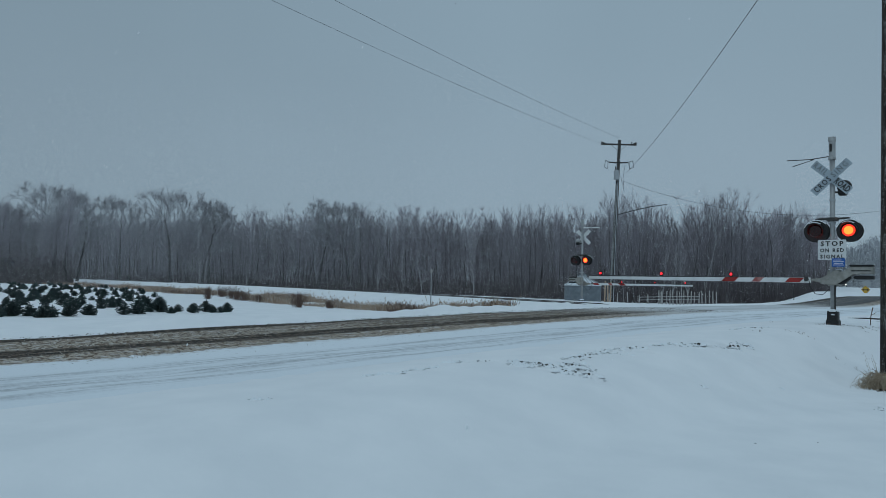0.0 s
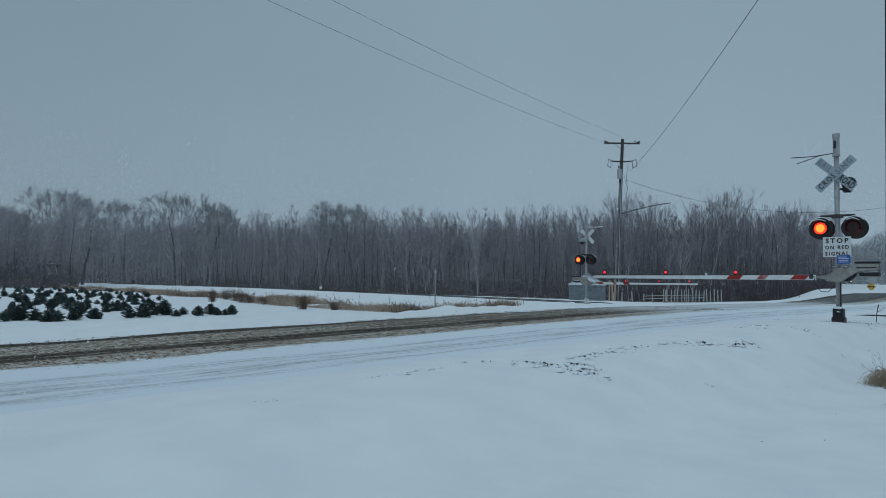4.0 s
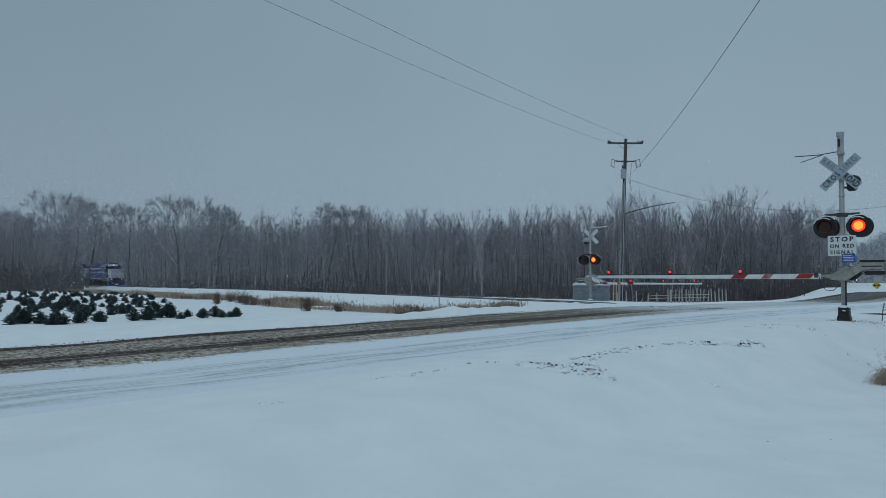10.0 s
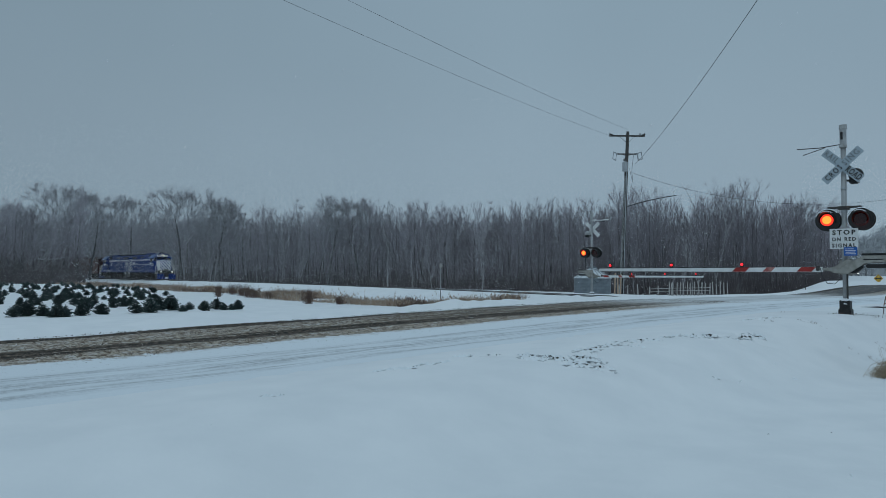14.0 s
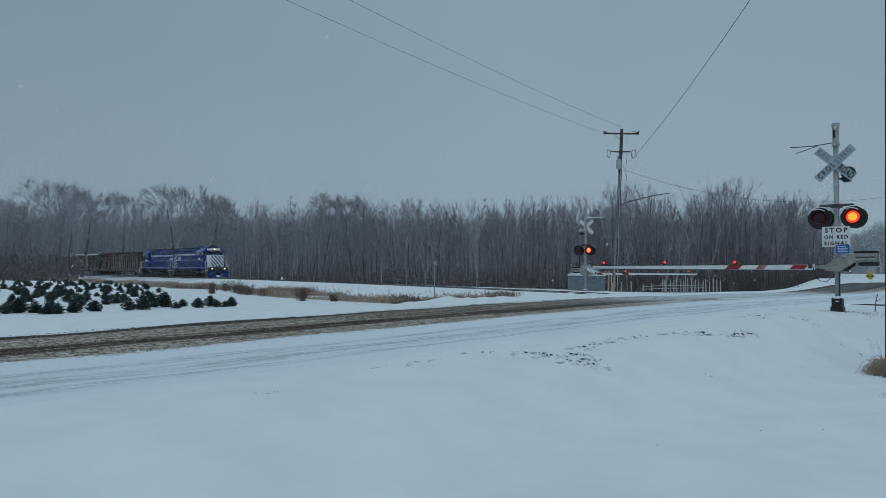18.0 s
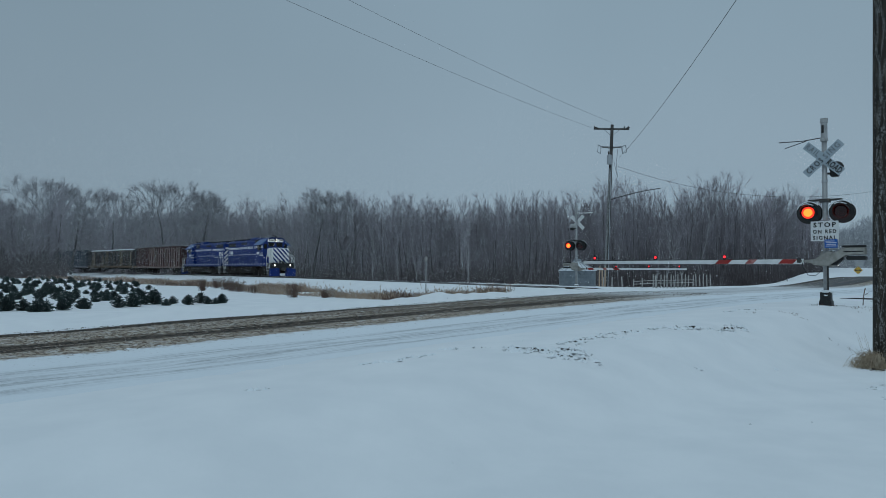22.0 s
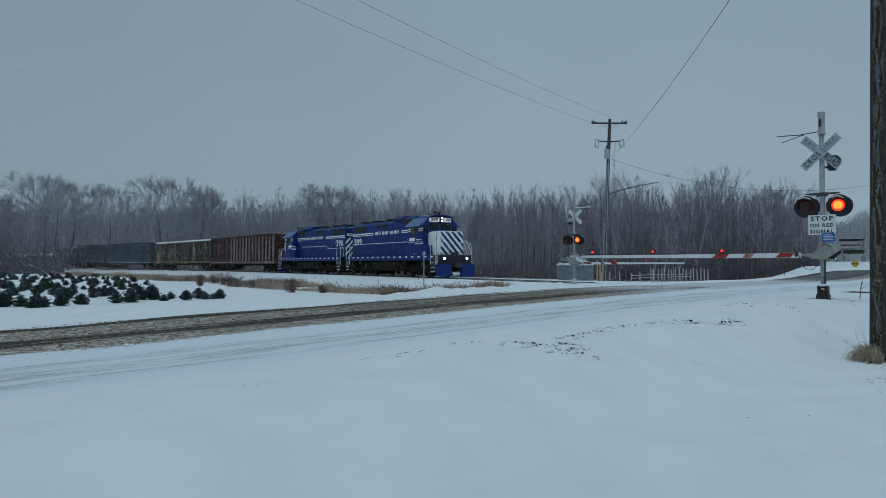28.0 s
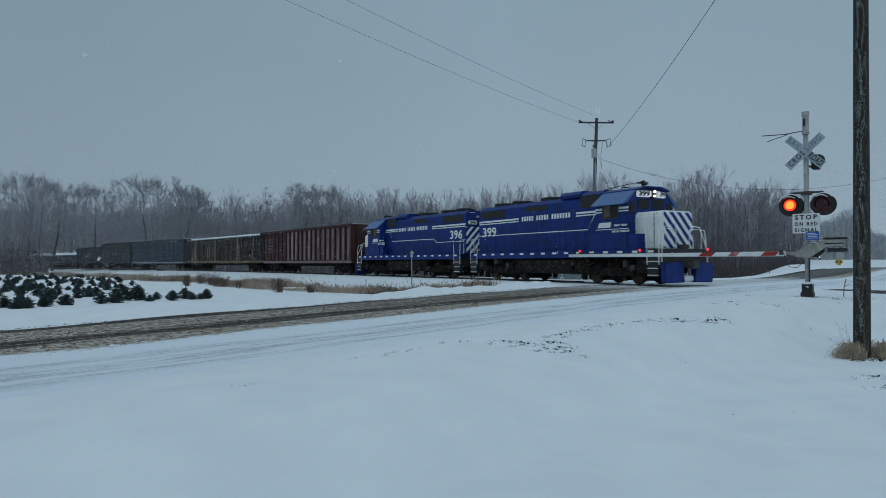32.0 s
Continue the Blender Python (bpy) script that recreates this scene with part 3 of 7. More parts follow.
def crossing_signal(at, label, face, arm, arm_yaw, arm_drop, plate):
    """A railroad crossing signal with its gate. Its local -y looks at the traffic; face: width of the light bar's half."""
    root = thing("crossing_signal", label, "crossing signal", "signals at the crossing", at)
    hb = 0.32 if plate else 0.02
    part("base", Geo().box(-0.13, 0.13, -0.13, 0.13, -0.12, hb).box(-0.155, 0.155, -0.155, 0.155, -0.16, hb - 0.24).box(-0.05, 0.05, -0.15, -0.12, hb - 0.2, hb - 0.1), DARK, root, "black cast-iron foundation", bevel=0.03)
    part("base_snow", Geo().tube([(0, 0, hb - 0.02), (0, 0, hb + 0.015), (0, 0, hb + 0.05)], [0.15, 0.15, 0.09], 12).tube([(-0.02, -0.132, hb - 0.09), (0.06, -0.135, hb - 0.1)], [0.02, 0.012], 6), SNOWCAP, root, "snow on the foundation", smooth=True)
    part("mast", Geo().tube([(0, 0, hb - 0.12), (0, 0, 4.55)], 0.067, 16), ALU, root, "aluminium mast", smooth=True)
    part("mast_cap", Geo().tube([(0, 0, 4.5), (0, 0, 4.56), (0, 0, 4.58), (0, 0, 5.0), (0, 0, 5.02), (0, 0, 5.13), (0, 0, 5.14)], [0.1, 0.1, 0.085, 0.085, 0.1, 0.1, 0.05], 16), ALU, root, "banded mast head", smooth=False)
    part("mast_opening", Geo().tube([(-0.02, -0.083, 4.72), (-0.02, -0.083, 4.93)], 0.03, 8), DARK, root)
    for z in (1.75, 2.72, 3.35, 4.12):
        part("band", Geo().tube([(0, 0, z), (0, 0, z + 0.05)], 0.082, 14), STEEL, root)
    # crossbuck
    zc = 4.0
    for k, (tilt, words, y) in enumerate(((43, "CROSSING", -0.135), (-43, "RAILROAD", -0.11))):
        blade = part("crossbuck_blade", Geo().box(-0.61, 0.61, -0.006, 0.006, -0.115, 0.115), BLADE if plate else WHITE, root, "weathered white crossbuck blade", bevel=0.004, at=pose(0, y, zc, 0, -tilt, 0))
        if plate:
            if k == 0:
                for w, x, ink in (("CROS", -0.29, BLACKTEXT), ("SING", 0.29, FADEDTEXT)):
                    letter_parts(letters(w, 0.15, 0.003, 0.50, 0.02, 1.3), ink, blade, at=pose(x, -0.010, 0, 90, 0, 0))
            else:
                letter_parts(letters("RAIL", 0.15, 0.003, 0.40, 0.02, 1.3), FADEDTEXT, blade, at=pose(-0.37, -0.010, 0, 90, 0, 0))
                letter_parts(letters("ROAD", 0.17, 0.003, 0.44, 0.04, 1.1), BLACKTEXT, blade, at=pose(0.36, -0.010, 0, 90, 0, 0))
    # bell behind the lower blade
    bell = part("bell", Geo().tube([(0.29, -0.02, 3.73), (0.29, 0.03, 3.73), (0.29, 0.11, 3.73), (0.29, 0.16, 3.73)], [0.17, 0.185, 0.15, 0.06], 24), DARK if plate else ALU, root, "black crossing bell" if plate else "snow-dusted grey crossing bell", smooth=True)
    part("striker_case", Geo().box(0.12, 0.34, 0.02, 0.24, 3.5, 3.66), DARK, bell, bevel=0.03)
    part("bell_arm", Geo().tube([(0, 0.05, 3.6), (0.2, 0.2, 3.6), (0.34, 0.22, 3.6)], 0.03, 8), IRON, root)
    # cables reaching out from the mast head
    part("bracket", Geo().tube([(-0.07, 0, 4.60), (-0.55, -0.02, 4.56), (-1.15, -0.05, 4.58)], 0.013 if plate else 0.03, 8), IRON if plate else WHITE, root)
    part("bracket_stay", Geo().tube([(-0.45, -0.02, 4.55), (-0.7, 0.06, 4.50), (-1.05, 0.16, 4.43)], 0.011, 8), IRON, root)
    # flashing lights
    zl = 2.52
    part("light_crossarm", Geo().tube([(-face, 0, zl + 0.34), (face, 0, zl + 0.34)], 0.03, 8).tube([(-face, 0, zl + 0.36), (-face, 0.04, zl + 0.12)], 0.025, 8).tube([(face, 0, zl + 0.36), (face, 0.04, zl + 0.12)], 0.025, 8).box(-0.13, 0.13, -0.1, 0.1, zl + 0.27, zl + 0.37), IRON, root)
    for side in (-1, 1):
        cx = side * face
        back = part("light_background", disc(cx, -0.03, -0.045, zl, 0.31), DARK, root, "round black light background")
        part("lamp_housing", Geo().tube([(cx, 0.2, zl), (cx, 0.14, zl), (cx, -0.03, zl)], [0.08, 0.17, 0.2], 18), DARK, back)
        part("hood", arc_ring(cx, -0.045, -0.33, zl, 0.2, radians(-25), radians(205)), DARK, back, "black lamp hood")
        part("hood_snow", arc_ring(cx, -0.05, -0.30, zl + 0.012, 0.212, radians(55), radians(125), 0.022), SNOWCAP, back, "snow on the lamp hood")
        rim = arc_ring(cx, -0.028, -0.06, zl, 0.298, radians(40), radians(160), 0.022)
        part("background_snow", rim, SNOWCAP, back)
        # a roundel that turns over in its housing: one face lit, the other dark
        roundel = part("roundel", Geo().tube([(0, -0.004, 0), (0, -0.02, 0)], [0.165, 0.16], 24), LENS_RIM, root, "glowing red signal lens", at=pose(cx, -0.10, zl))
        part("hot_centre", Geo().tube([(0, -0.021, 0), (0, -0.034, 0)], [0.115, 0.1], 20), LENS_ON, roundel, "orange glare at the lens centre")
        part("dark_lens", Geo().tube([(0, 0.0, 0), (0, 0.025, 0)], [0.17, 0.15], 24), LENS_OFF, roundel, "unlit dark red lens")
        FLASHERS.append((roundel, cx, -0.10, zl, side))
        # the pair that faces the other way
        rear = part("rear_background", disc(cx, 0.24, 0.255, zl, 0.30), DARK, root, "round black light background")
        if not plate:
            g = arc_ring(cx, 0.255, 0.52, zl, 0.19, radians(-25), radians(205))
            part("hood", g, DARK, rear, "black lamp hood")
            other = part("roundel", Geo().tube([(0, 0.004, 0), (0, 0.02, 0)], [0.165, 0.16], 24), LENS_RIM, root, "glowing red signal lens", at=pose(cx, 0.29, zl))
            part("hot_centre", Geo().tube([(0, 0.021, 0), (0, 0.034, 0)], [0.125, 0.11], 20), LENS_ON, other, "orange glare at the lens centre")
            part("dark_lens", Geo().tube([(0, 0.0, 0), (0, -0.025, 0)], [0.17, 0.15], 24), LENS_OFF, other, "unlit dark red lens")
            FLASHERS.append((other, cx, 0.29, zl, -side))
    # plates
    if plate:
        sign = part("sign_plate", Geo().box(-0.345, 0.345, -0.106, -0.1, 1.72, 2.27), WHITE, root, "white STOP ON RED SIGNAL plate", bevel=0.003)
        for words, z, h, w in (("STOP", 2.16, 0.125, 0.56), ("ON RED", 1.975, 0.1, 0.58), ("SIGNAL", 1.805, 0.1, 0.58)):
            letter_parts(letters(words, h, 0.003, w, 0.045, 1.35), BLACKTEXT, sign, at=pose(0, -0.110, z, 90, 0, 0))
        blue = part("notice_plate", Geo().box(0.0, 0.32, -0.126, -0.12, 1.53, 1.76), BLUESIGN, root, "small blue notice plate", bevel=0.003)
        for i, (a, b) in enumerate(((0.03, 0.24), (0.03, 0.29), (0.05, 0.27), (0.03, 0.29))):
            part("text_bar", Geo().box(a, b, -0.129, -0.1265, 1.705 - i * 0.045, 1.722 - i * 0.045), WHITE, blue)
    # gate mechanism and arm
    part("conduit", Geo().tube([(0.06, -0.05, hb), (0.06, -0.05, 1.05), (0.04, 0.1, 1.15)], 0.022, 8), IRON, root, "dark cable conduit")
    part("mechanism", Geo().box(-0.17, 0.17, 0.09, 0.44, 1.0, 1.45), GATEIRON, root, "gate mechanism case", bevel=0.04)
    part("mechanism_snow", Geo().box(-0.15, 0.15, 0.11, 0.42, 1.45, 1.48), SNOWCAP, root, bevel=0.014)
    gate = part("gate_arm", Geo().prism([(-0.5, 1.16), (-0.5, 1.31), (-arm, 1.28), (-arm, 1.19)], -0.035, 0.035), WHITE, root, "lowered white gate arm with red stripes", bevel=0.008, at=pose(0, -0.22, -arm_drop, 0, 0, arm_yaw))
    part("arm_bracket", Geo().prism([(0.3, 1.42), (0.12, 1.52), (-0.05, 1.42), (-0.22, 1.3), (-0.5, 1.27), (-0.5, 1.22), (-0.24, 1.17), (0.0, 1.1), (0.2, 1.22)], -0.06, 0.06), GATEIRON, gate, "cast gate arm bracket", bevel=0.015)
    for sgn in (-0.16, 0.16):
        part("counterweight_arm", Geo().prism([(-0.25, 1.14), (0.12, 1.1), (0.55, 1.40), (1.0, 1.42), (1.0, 1.60), (0.5, 1.60), (0.1, 1.36)], sgn - 0.02, sgn + 0.02), GATEIRON, gate, "counterweight arm", bevel=0.01)
        part("slot", Geo().box(0.5, 0.95, sgn - 0.024, sgn + 0.024, 1.48, 1.51), DARK, gate)
    part("counterweight", Geo().box(0.55, 1.02, -0.13, 0.13, 1.27, 1.37), DARK, gate, "black counterweight", bevel=0.02)
    part("buffer", Geo().prism([(0.12, 1.16), (0.3, 1.12), (0.5, 1.3), (0.42, 1.42), (0.3, 1.36)], -0.1, 0.1), DARK, gate, "black buffer linkage", bevel=0.02)
    part("counterweight", Geo().box(0.45, 1.02, -0.13, 0.13, 1.61, 1.66), DARK, gate, "black counterweight", bevel=0.01)
    for x0, x1 in ((0.75, 1.15), (1.8, 2.05), (2.5, 2.9)):
        for sgn in (-1, 1):
            y0, y1 = sorted((sgn * 0.0362, sgn * 0.0392))
            part("red_stripe", Geo().prism([(-x1, 1.175), (-x1 + 0.12, 1.30), (-x0 + 0.1, 1.30), (-x0 - 0.02, 1.175)], y0, y1), FADEDRED if x0 == 1.8 else RED, gate)
    part("arm_snow", Geo().box(-arm + 0.1, -0.7, -0.03, 0.03, 1.287, 1.303), DARK, gate, "dark rubber strip along the arm")
    for i, x in enumerate((2.62, 4.74, arm - 0.42)):
        lamp = part("gate_lamp", Geo().box(-x - 0.05, -x + 0.05, -0.025, 0.025, 1.29, 1.44), DARK, gate)
        part("lamp_lens", Geo().tube([(-x, -0.05, 1.385), (-x, -0.04, 1.385), (-x, 0.04, 1.385), (-x, 0.05, 1.385)], [0.026, 0.04, 0.04, 0.026], 14), LAMP_RED, lamp, "glowing red gate lamp", smooth=True)
        part("lamp_wire", Geo().tube([(-x, 0, 1.3), (-x + 0.5, 0, 1.31)], 0.008, 5), WIRE, lamp)
    part("arm_cable", Geo().tube([(-0.55, -0.03, 1.28), (-0.5, -0.05, 1.05), (-0.38, -0.06, 0.86), (-0.2, -0.05, 0.84), (-0.05, 0, 1.0)], 0.010, 6), WIRE, gate)
    part("arm_root_fitting", Geo().box(-0.66, -0.56, -0.05, 0.05, 1.2, 1.33).box(-0.56, -0.48, -0.02, 0.02, 1.25, 1.28), IRON, gate, bevel=0.01)
    return root


crossing_signal(pose(10.95, 18.85, 0.09, 0, 0, -42), "aluminium crossing signal with crossbuck and lowered gate", 0.405, 7.25, 2, 0.08, True)
crossing_signal(pose(9.33, 43.6, 0.06, 0, 0, 138), "aluminium crossing signal beyond the track, gate lowered", 0.40, 7.0, 0, 0.19, False)


# ---- power poles and wires ----
def insulator(x, y, z, h=0.16):
    return Geo().tube([(x, y, z), (x, y, z + h * 0.3), (x, y, z + h * 0.35), (x, y, z + h * 0.7), (x, y, z + h)], [0.025, 0.025, 0.055, 0.045, 0.02], 10)


def line_pole():
    root = thing("utility_pole", "weathered wooden utility pole with crossarm and transformer", "utility pole", at=pose(12.85, 50, -0.35))
    part("pole", Geo().tube([(0, 0, -0.2), (0.2, 0, 5), (0.5, 0, 12.05)], [0.17, 0.145, 0.11], 14), POLEWOOD, root, smooth=True)
    part("crossarm", Geo().box(-0.85, 1.75, -0.05, 0.05, 11.68, 11.79), POLEWOOD, root, bevel=0.01)
    for s in (-1, 1):
        part("crossarm_brace", Geo().tube([(0.46 + s * 0.55, 0, 11.68), (0.46, 0, 11.2)], 0.025, 6), STEEL, root)
        part("end_bracket", Geo().tube([(0.46 + s * 1.05, -0.05, 11.8), (0.46 + s * 1.3, -0.05, 11.86)], 0.04, 8), IRON, root)
    for x in (-0.8, 0.5, 1.4, 1.7):
        part("insulator", insulator(x, 0, 11.79), IRON, root)
    part("cutout_arm", Geo().box(-0.25, 1.12, -0.04, 0.04, 10.36, 10.44), POLEWOOD, root)
    for x in (-0.35, 1.2):
        g = Geo()
        s = -1 if x < 0.4 else 1
        g.tube([(x, -0.05, 10.45), (x + s * 0.22, -0.2, 10.52), (x + s * 0.3, -0.2, 10.02), (x + s * 0.05, -0.05, 9.92), (x - s * 0.02, -0.05, 10.42)], 0.05, 8)
        part("fuse_cutout", g, STEEL, root, "grey fuse cutout")
        part("cutout_link", Geo().tube([(x, -0.05, 10.45), (x * 0.5 + 0.2, 0, 10.42), (0.42, 0, 10.2)], 0.015, 6), WIRE, root)
    g = Geo()
    rnd = random.Random(15)
    for i in range(4200):
        z, a = 8.8 * rnd.random() ** 0.9, rnd.gauss(-2.7, 0.4)
        r = 0.172 - 0.005 * z
        c = Vector((r * math.cos(a) + 0.0415 * z, r * math.sin(a), z))
        t = Vector((-math.sin(a), math.cos(a), 0)) * rnd.uniform(0.006, 0.016)
        u, o = Vector((0, 0, rnd.uniform(0.02, 0.07))), Vector((math.cos(a), math.sin(a), 0)) * 0.012
        g.add([c - t - o, c - u + o * 0.3, c + t - o, c + u + o * 0.3], [(0, 1, 3), (1, 2, 3)])
    part("snow_dusting", raw_mesh("snow_dusting", g), GREYFLECK, root, "snow plastered on the weather side")["kind"] = "stuff"
    part("transformer", Geo().tube([(0.22, -0.25, 9.1), (0.22, -0.25, 9.75), (0.22, -0.25, 9.8)], [0.19, 0.19, 0.1], 16), STEEL, root, "grey pole transformer", smooth=False)
    part("transformer_bushing", insulator(0.16, -0.25, 9.78, 0.3), IRON, root)
    part("conduit", Geo().tube([(0.1, -0.16, 0.2), (0.28, -0.13, 6.5), (0.38, -0.13, 9.2)], 0.03, 8), STEEL, root)
    part("hanging_lead", Geo().tube([(0.9, -0.05, 10.3), (0.75, -0.1, 9.2), (0.85, -0.1, 8.2), (0.6, 0, 9.4)], 0.012, 5), WIRE, root)


def stakes():
    root = thing("marker_stakes", "brown wooden stakes at the foot of a pole", "stake", at=pose(12.3, 49, -0.2))
    for x, h, lean in ((-0.2, 1.55, 0.05), (0.05, 1.4, -0.03), (0.2, 1.5, 0.06)):
        part("stake", Geo().tube([(x, 0, -0.2), (x + lean, 0, h)], 0.05, 7), STRAW, root)


def near_pole():
    root = thing("utility_pole", "rough dark wooden utility pole flecked with snow", "utility pole", at=pose(8.47, 12.8, -0.95))
    g = Geo()
    n, rings = 22, 60
    for i in range(rings + 1):
        z = 12.0 * i / rings
        r = 0.149 - 0.020 * z / 6.9
        for k in range(n):
            a = 2 * math.pi * k / n
            rr = r + 0.004 * noise.noise((math.cos(a) * 9, math.sin(a) * 9, z * 0.6))
            g.v.append((rr * math.cos(a) + 0.012 * z, rr * math.sin(a), z))
    for i in range(rings):
        for k in range(n):
            g.f.append((i * n + k, i * n + (k + 1) % n, (i + 1) * n + (k + 1) % n, (i + 1) * n + k))
    g.f.append(tuple(range(rings * n, rings * n + n)))
    part("pole", raw_mesh("pole", g, True), NEARWOOD, root)
    # wind-blown snow stuck in the checks of the wood, on the weather side
    g = Geo()
    rnd = random.Random(5)
    for i in range(15000):
        z = rnd.uniform(0.15, 8.5)
        a = rnd.gauss(-2.25, 0.4)
        if noise.noise((a * 2.5, z * 3.0, 2.0)) + 0.8 * noise.noise((a * 9.0, z * 15.0, 6.0)) < 0.05:
            continue
        r = 0.149 - 0.020 * z / 6.9 + 0.002
        s, h = rnd.uniform(0.002, 0.008), rnd.uniform(0.002, 0.008)
        c = Vector((r * math.cos(a) + 0.012 * z, r * math.sin(a), z))
        t = Vector((-math.sin(a), math.cos(a), 0))
        o = Vector((math.cos(a), math.sin(a), 0)) * 0.007
        g.add([c - t * s - o, c + o * 0.4 - Vector((0, 0, h)), c + t * s - o, c + o * 0.4 + Vector((0, 0, h))], [(0, 1, 3), (1, 2, 3)])
    part("snow_dusting", raw_mesh("snow_dusting", g), GREYFLECK, root, "snow stuck to the weather side")


NEARWOOD = mat("rough_dark_pole_wood", (0.045, 0.036, 0.027), (0.016, 0.0135, 0.011), scale=26, rough=0.95, bump=1.0, bump_scale=40, stretch=(1, 1, 0.1), third=(0.095, 0.086, 0.07), third_scale=20, third_at=0.62)


def wire(label, a, b, sag, r=0.012, n=24):
    a, b = Vector(a), Vector(b)
    pts = []
    for i in range(n + 1):
        t = i / n
        p = a.lerp(b, t)
        pts.append((p.x, p.y, p.z - sag * 4 * t * (1 - t)))
    ob = part("overhead_wire", Geo().tube(pts, r, 6), WIRE)
    tagged(ob, label, "power line", "overhead wires")


line_pole()
stakes()
near_pole()
wire("black overhead wire to the utility pole", (12.03, 50, 11.4), (-33.2, -20.0, 11.4), 1.2, 0.006)
wire("black overhead wire to the utility pole", (13.36, 50, 11.85), (-31.8, -20.0, 11.9), 1.25, 0.006)
wire("black overhead cable from the crossarm", (13.85, 49.9, 9.3), (8.62, 12.8, 10.4), 0.5, 0.011)
wire("low black service wire", (13.6, 50, 8.7), (36.8, 45.0, 8.1), 2.2, 0.010)
wire("frayed dark cable end beside the pole", (12.95, 50, 6.1), (17.0, 50.4, 7.1), -0.1, 0.03)


# ---- bin, fence, posts, signs ----
def grain_bin():
    root = thing("grain_bin", "small galvanised grain bin with ribbed conical roof", "grain bin", at=pose(11.45, 53.2, -0.62))
    g = Geo()
    n, rings, r = 40, 30, 1.38
    for i in range(rings + 1):
        z = 1.62 * i / rings
        rr = r + (0.012 if i % 2 else -0.0)
        for k in range(n):
            a = 2 * math.pi * k / n
            g.v.append((rr * math.cos(a), rr * math.sin(a), z))
    for i in range(rings):
        for k in range(n):
            g.f.append((i * n + k, i * n + (k + 1) % n, (i + 1) * n + (k + 1) % n, (i + 1) * n + k))
    part("wall", raw_mesh("wall", g), STEELGREY, root, "corrugated steel wall")
    roof = part("roof", Geo().tube([(0, 0, 1.6), (0, 0, 1.64), (0, 0, 2.28), (0, 0, 2.42)], [1.45, 1.45, 0.3, 0.28], 24), SNOWYSTEEL, root, "snow-dusted conical steel roof")
    for k in range(18):
        a = 2 * math.pi * k / 18
        c, s = math.cos(a), math.sin(a)
        part("rib", Geo().tube([(1.45 * c, 1.45 * s, 1.66), (0.3 * c, 0.3 * s, 2.31)], 0.03, 5), STEEL, roof)
    part("cap", Geo().tube([(0, 0, 2.4), (0, 0, 2.47), (0, 0, 2.52)], [0.34, 0.34, 0.12], 18), STEELGREY, root)


def fence():
    root = thing("fence", "row of weathered wooden fence posts in snow", "fence")
    rnd = random.Random(3)
    xs = [14.2, 14.9, 15.8, 16.7, 17.5, 18.6] + [19.1 + 0.37 * i for i in range(11)] + [23.3 + 0.4 * i for i in range(6)]
    for i, x in enumerate(xs):
        y = 56 + (x - 14) * (0.1 if x < 19 else 0.5)
        h = rnd.uniform(0.55, 0.85) if x < 19 else rnd.uniform(0.75, 1.0)
        part("post", Geo().tube([(x, y, -0.75), (x + rnd.uniform(-0.08, 0.08), y, -0.2 + h)], [0.055, 0.045], 7), POSTWOOD, root)
    for z in (0.02, 0.25):
        part("rail", Geo().tube([(16.7, 56.2, z - 0.1), (19.1, 58.4, z - 0.05), (23.4, 60.6, z)], 0.03, 6), POSTWOOD, root)


POSTWOOD = mat("grey_fence_wood", (0.46, 0.45, 0.43), (0.3, 0.29, 0.275), scale=12, rough=0.9, stretch=(1, 1, 0.3), third=(0.6, 0.62, 0.64), third_scale=5, third_at=0.64)


def marker_post(x, y, h, r, label, top):
    root = thing("marker_post", label, "post", at=pose(x, y, ground_z(x, y) - 0.1))
    part("post", Geo().tube([(0, 0, 0), (0, 0, h)], r, 8), ALU if top else POLEWOOD, root)
    if top:
        part("plate", Geo().prism([(0, h - 0.26), (0.12, h - 0.12), (0, h + 0.02), (-0.12, h - 0.12)], -0.04, -0.028), POSTWOOD, root, bevel=0.003)


def warning_sign():
    root = thing("warning_sign", "yellow diamond warning sign on a steel post", "road sign", at=pose(44.0, 70.0, ground_z(44, 70) - 0.05, 0, 0, -32))
    zb = 1.2 - ground_z(44, 70) + 0.05
    part("post", Geo().tube([(0, 0.03, 0), (0, 0.03, zb + 0.5)], 0.045, 8), STEEL, root)
    plate = part("plate", Geo().prism([(0, zb - 0.42), (0.42, zb), (0, zb + 0.42), (-0.42, zb)], -0.02, 0.0), YELLOW, root, "yellow diamond plate", bevel=0.004)
    part("arrow", Geo().prism([(-0.3, zb), (-0.14, zb + 0.13), (-0.14, zb + 0.04), (0.14, zb + 0.04), (0.14, zb + 0.13), (0.3, zb), (0.14, zb - 0.13), (0.14, zb - 0.04), (-0.14, zb - 0.04), (-0.14, zb - 0.13)], -0.03, -0.021), BLACKTEXT, plate, "black double arrow")
    part("back_plate", Geo().tube([(0.15, 0.6, zb + 0.6), (0.15, 0.62, zb + 0.6)], 0.38, 20), STEEL, root, "grey back of a round sign")
    part("back_post", Geo().tube([(0.15, 0.65, 0), (0.15, 0.65, zb + 0.7)], 0.04, 8), STEEL, root)


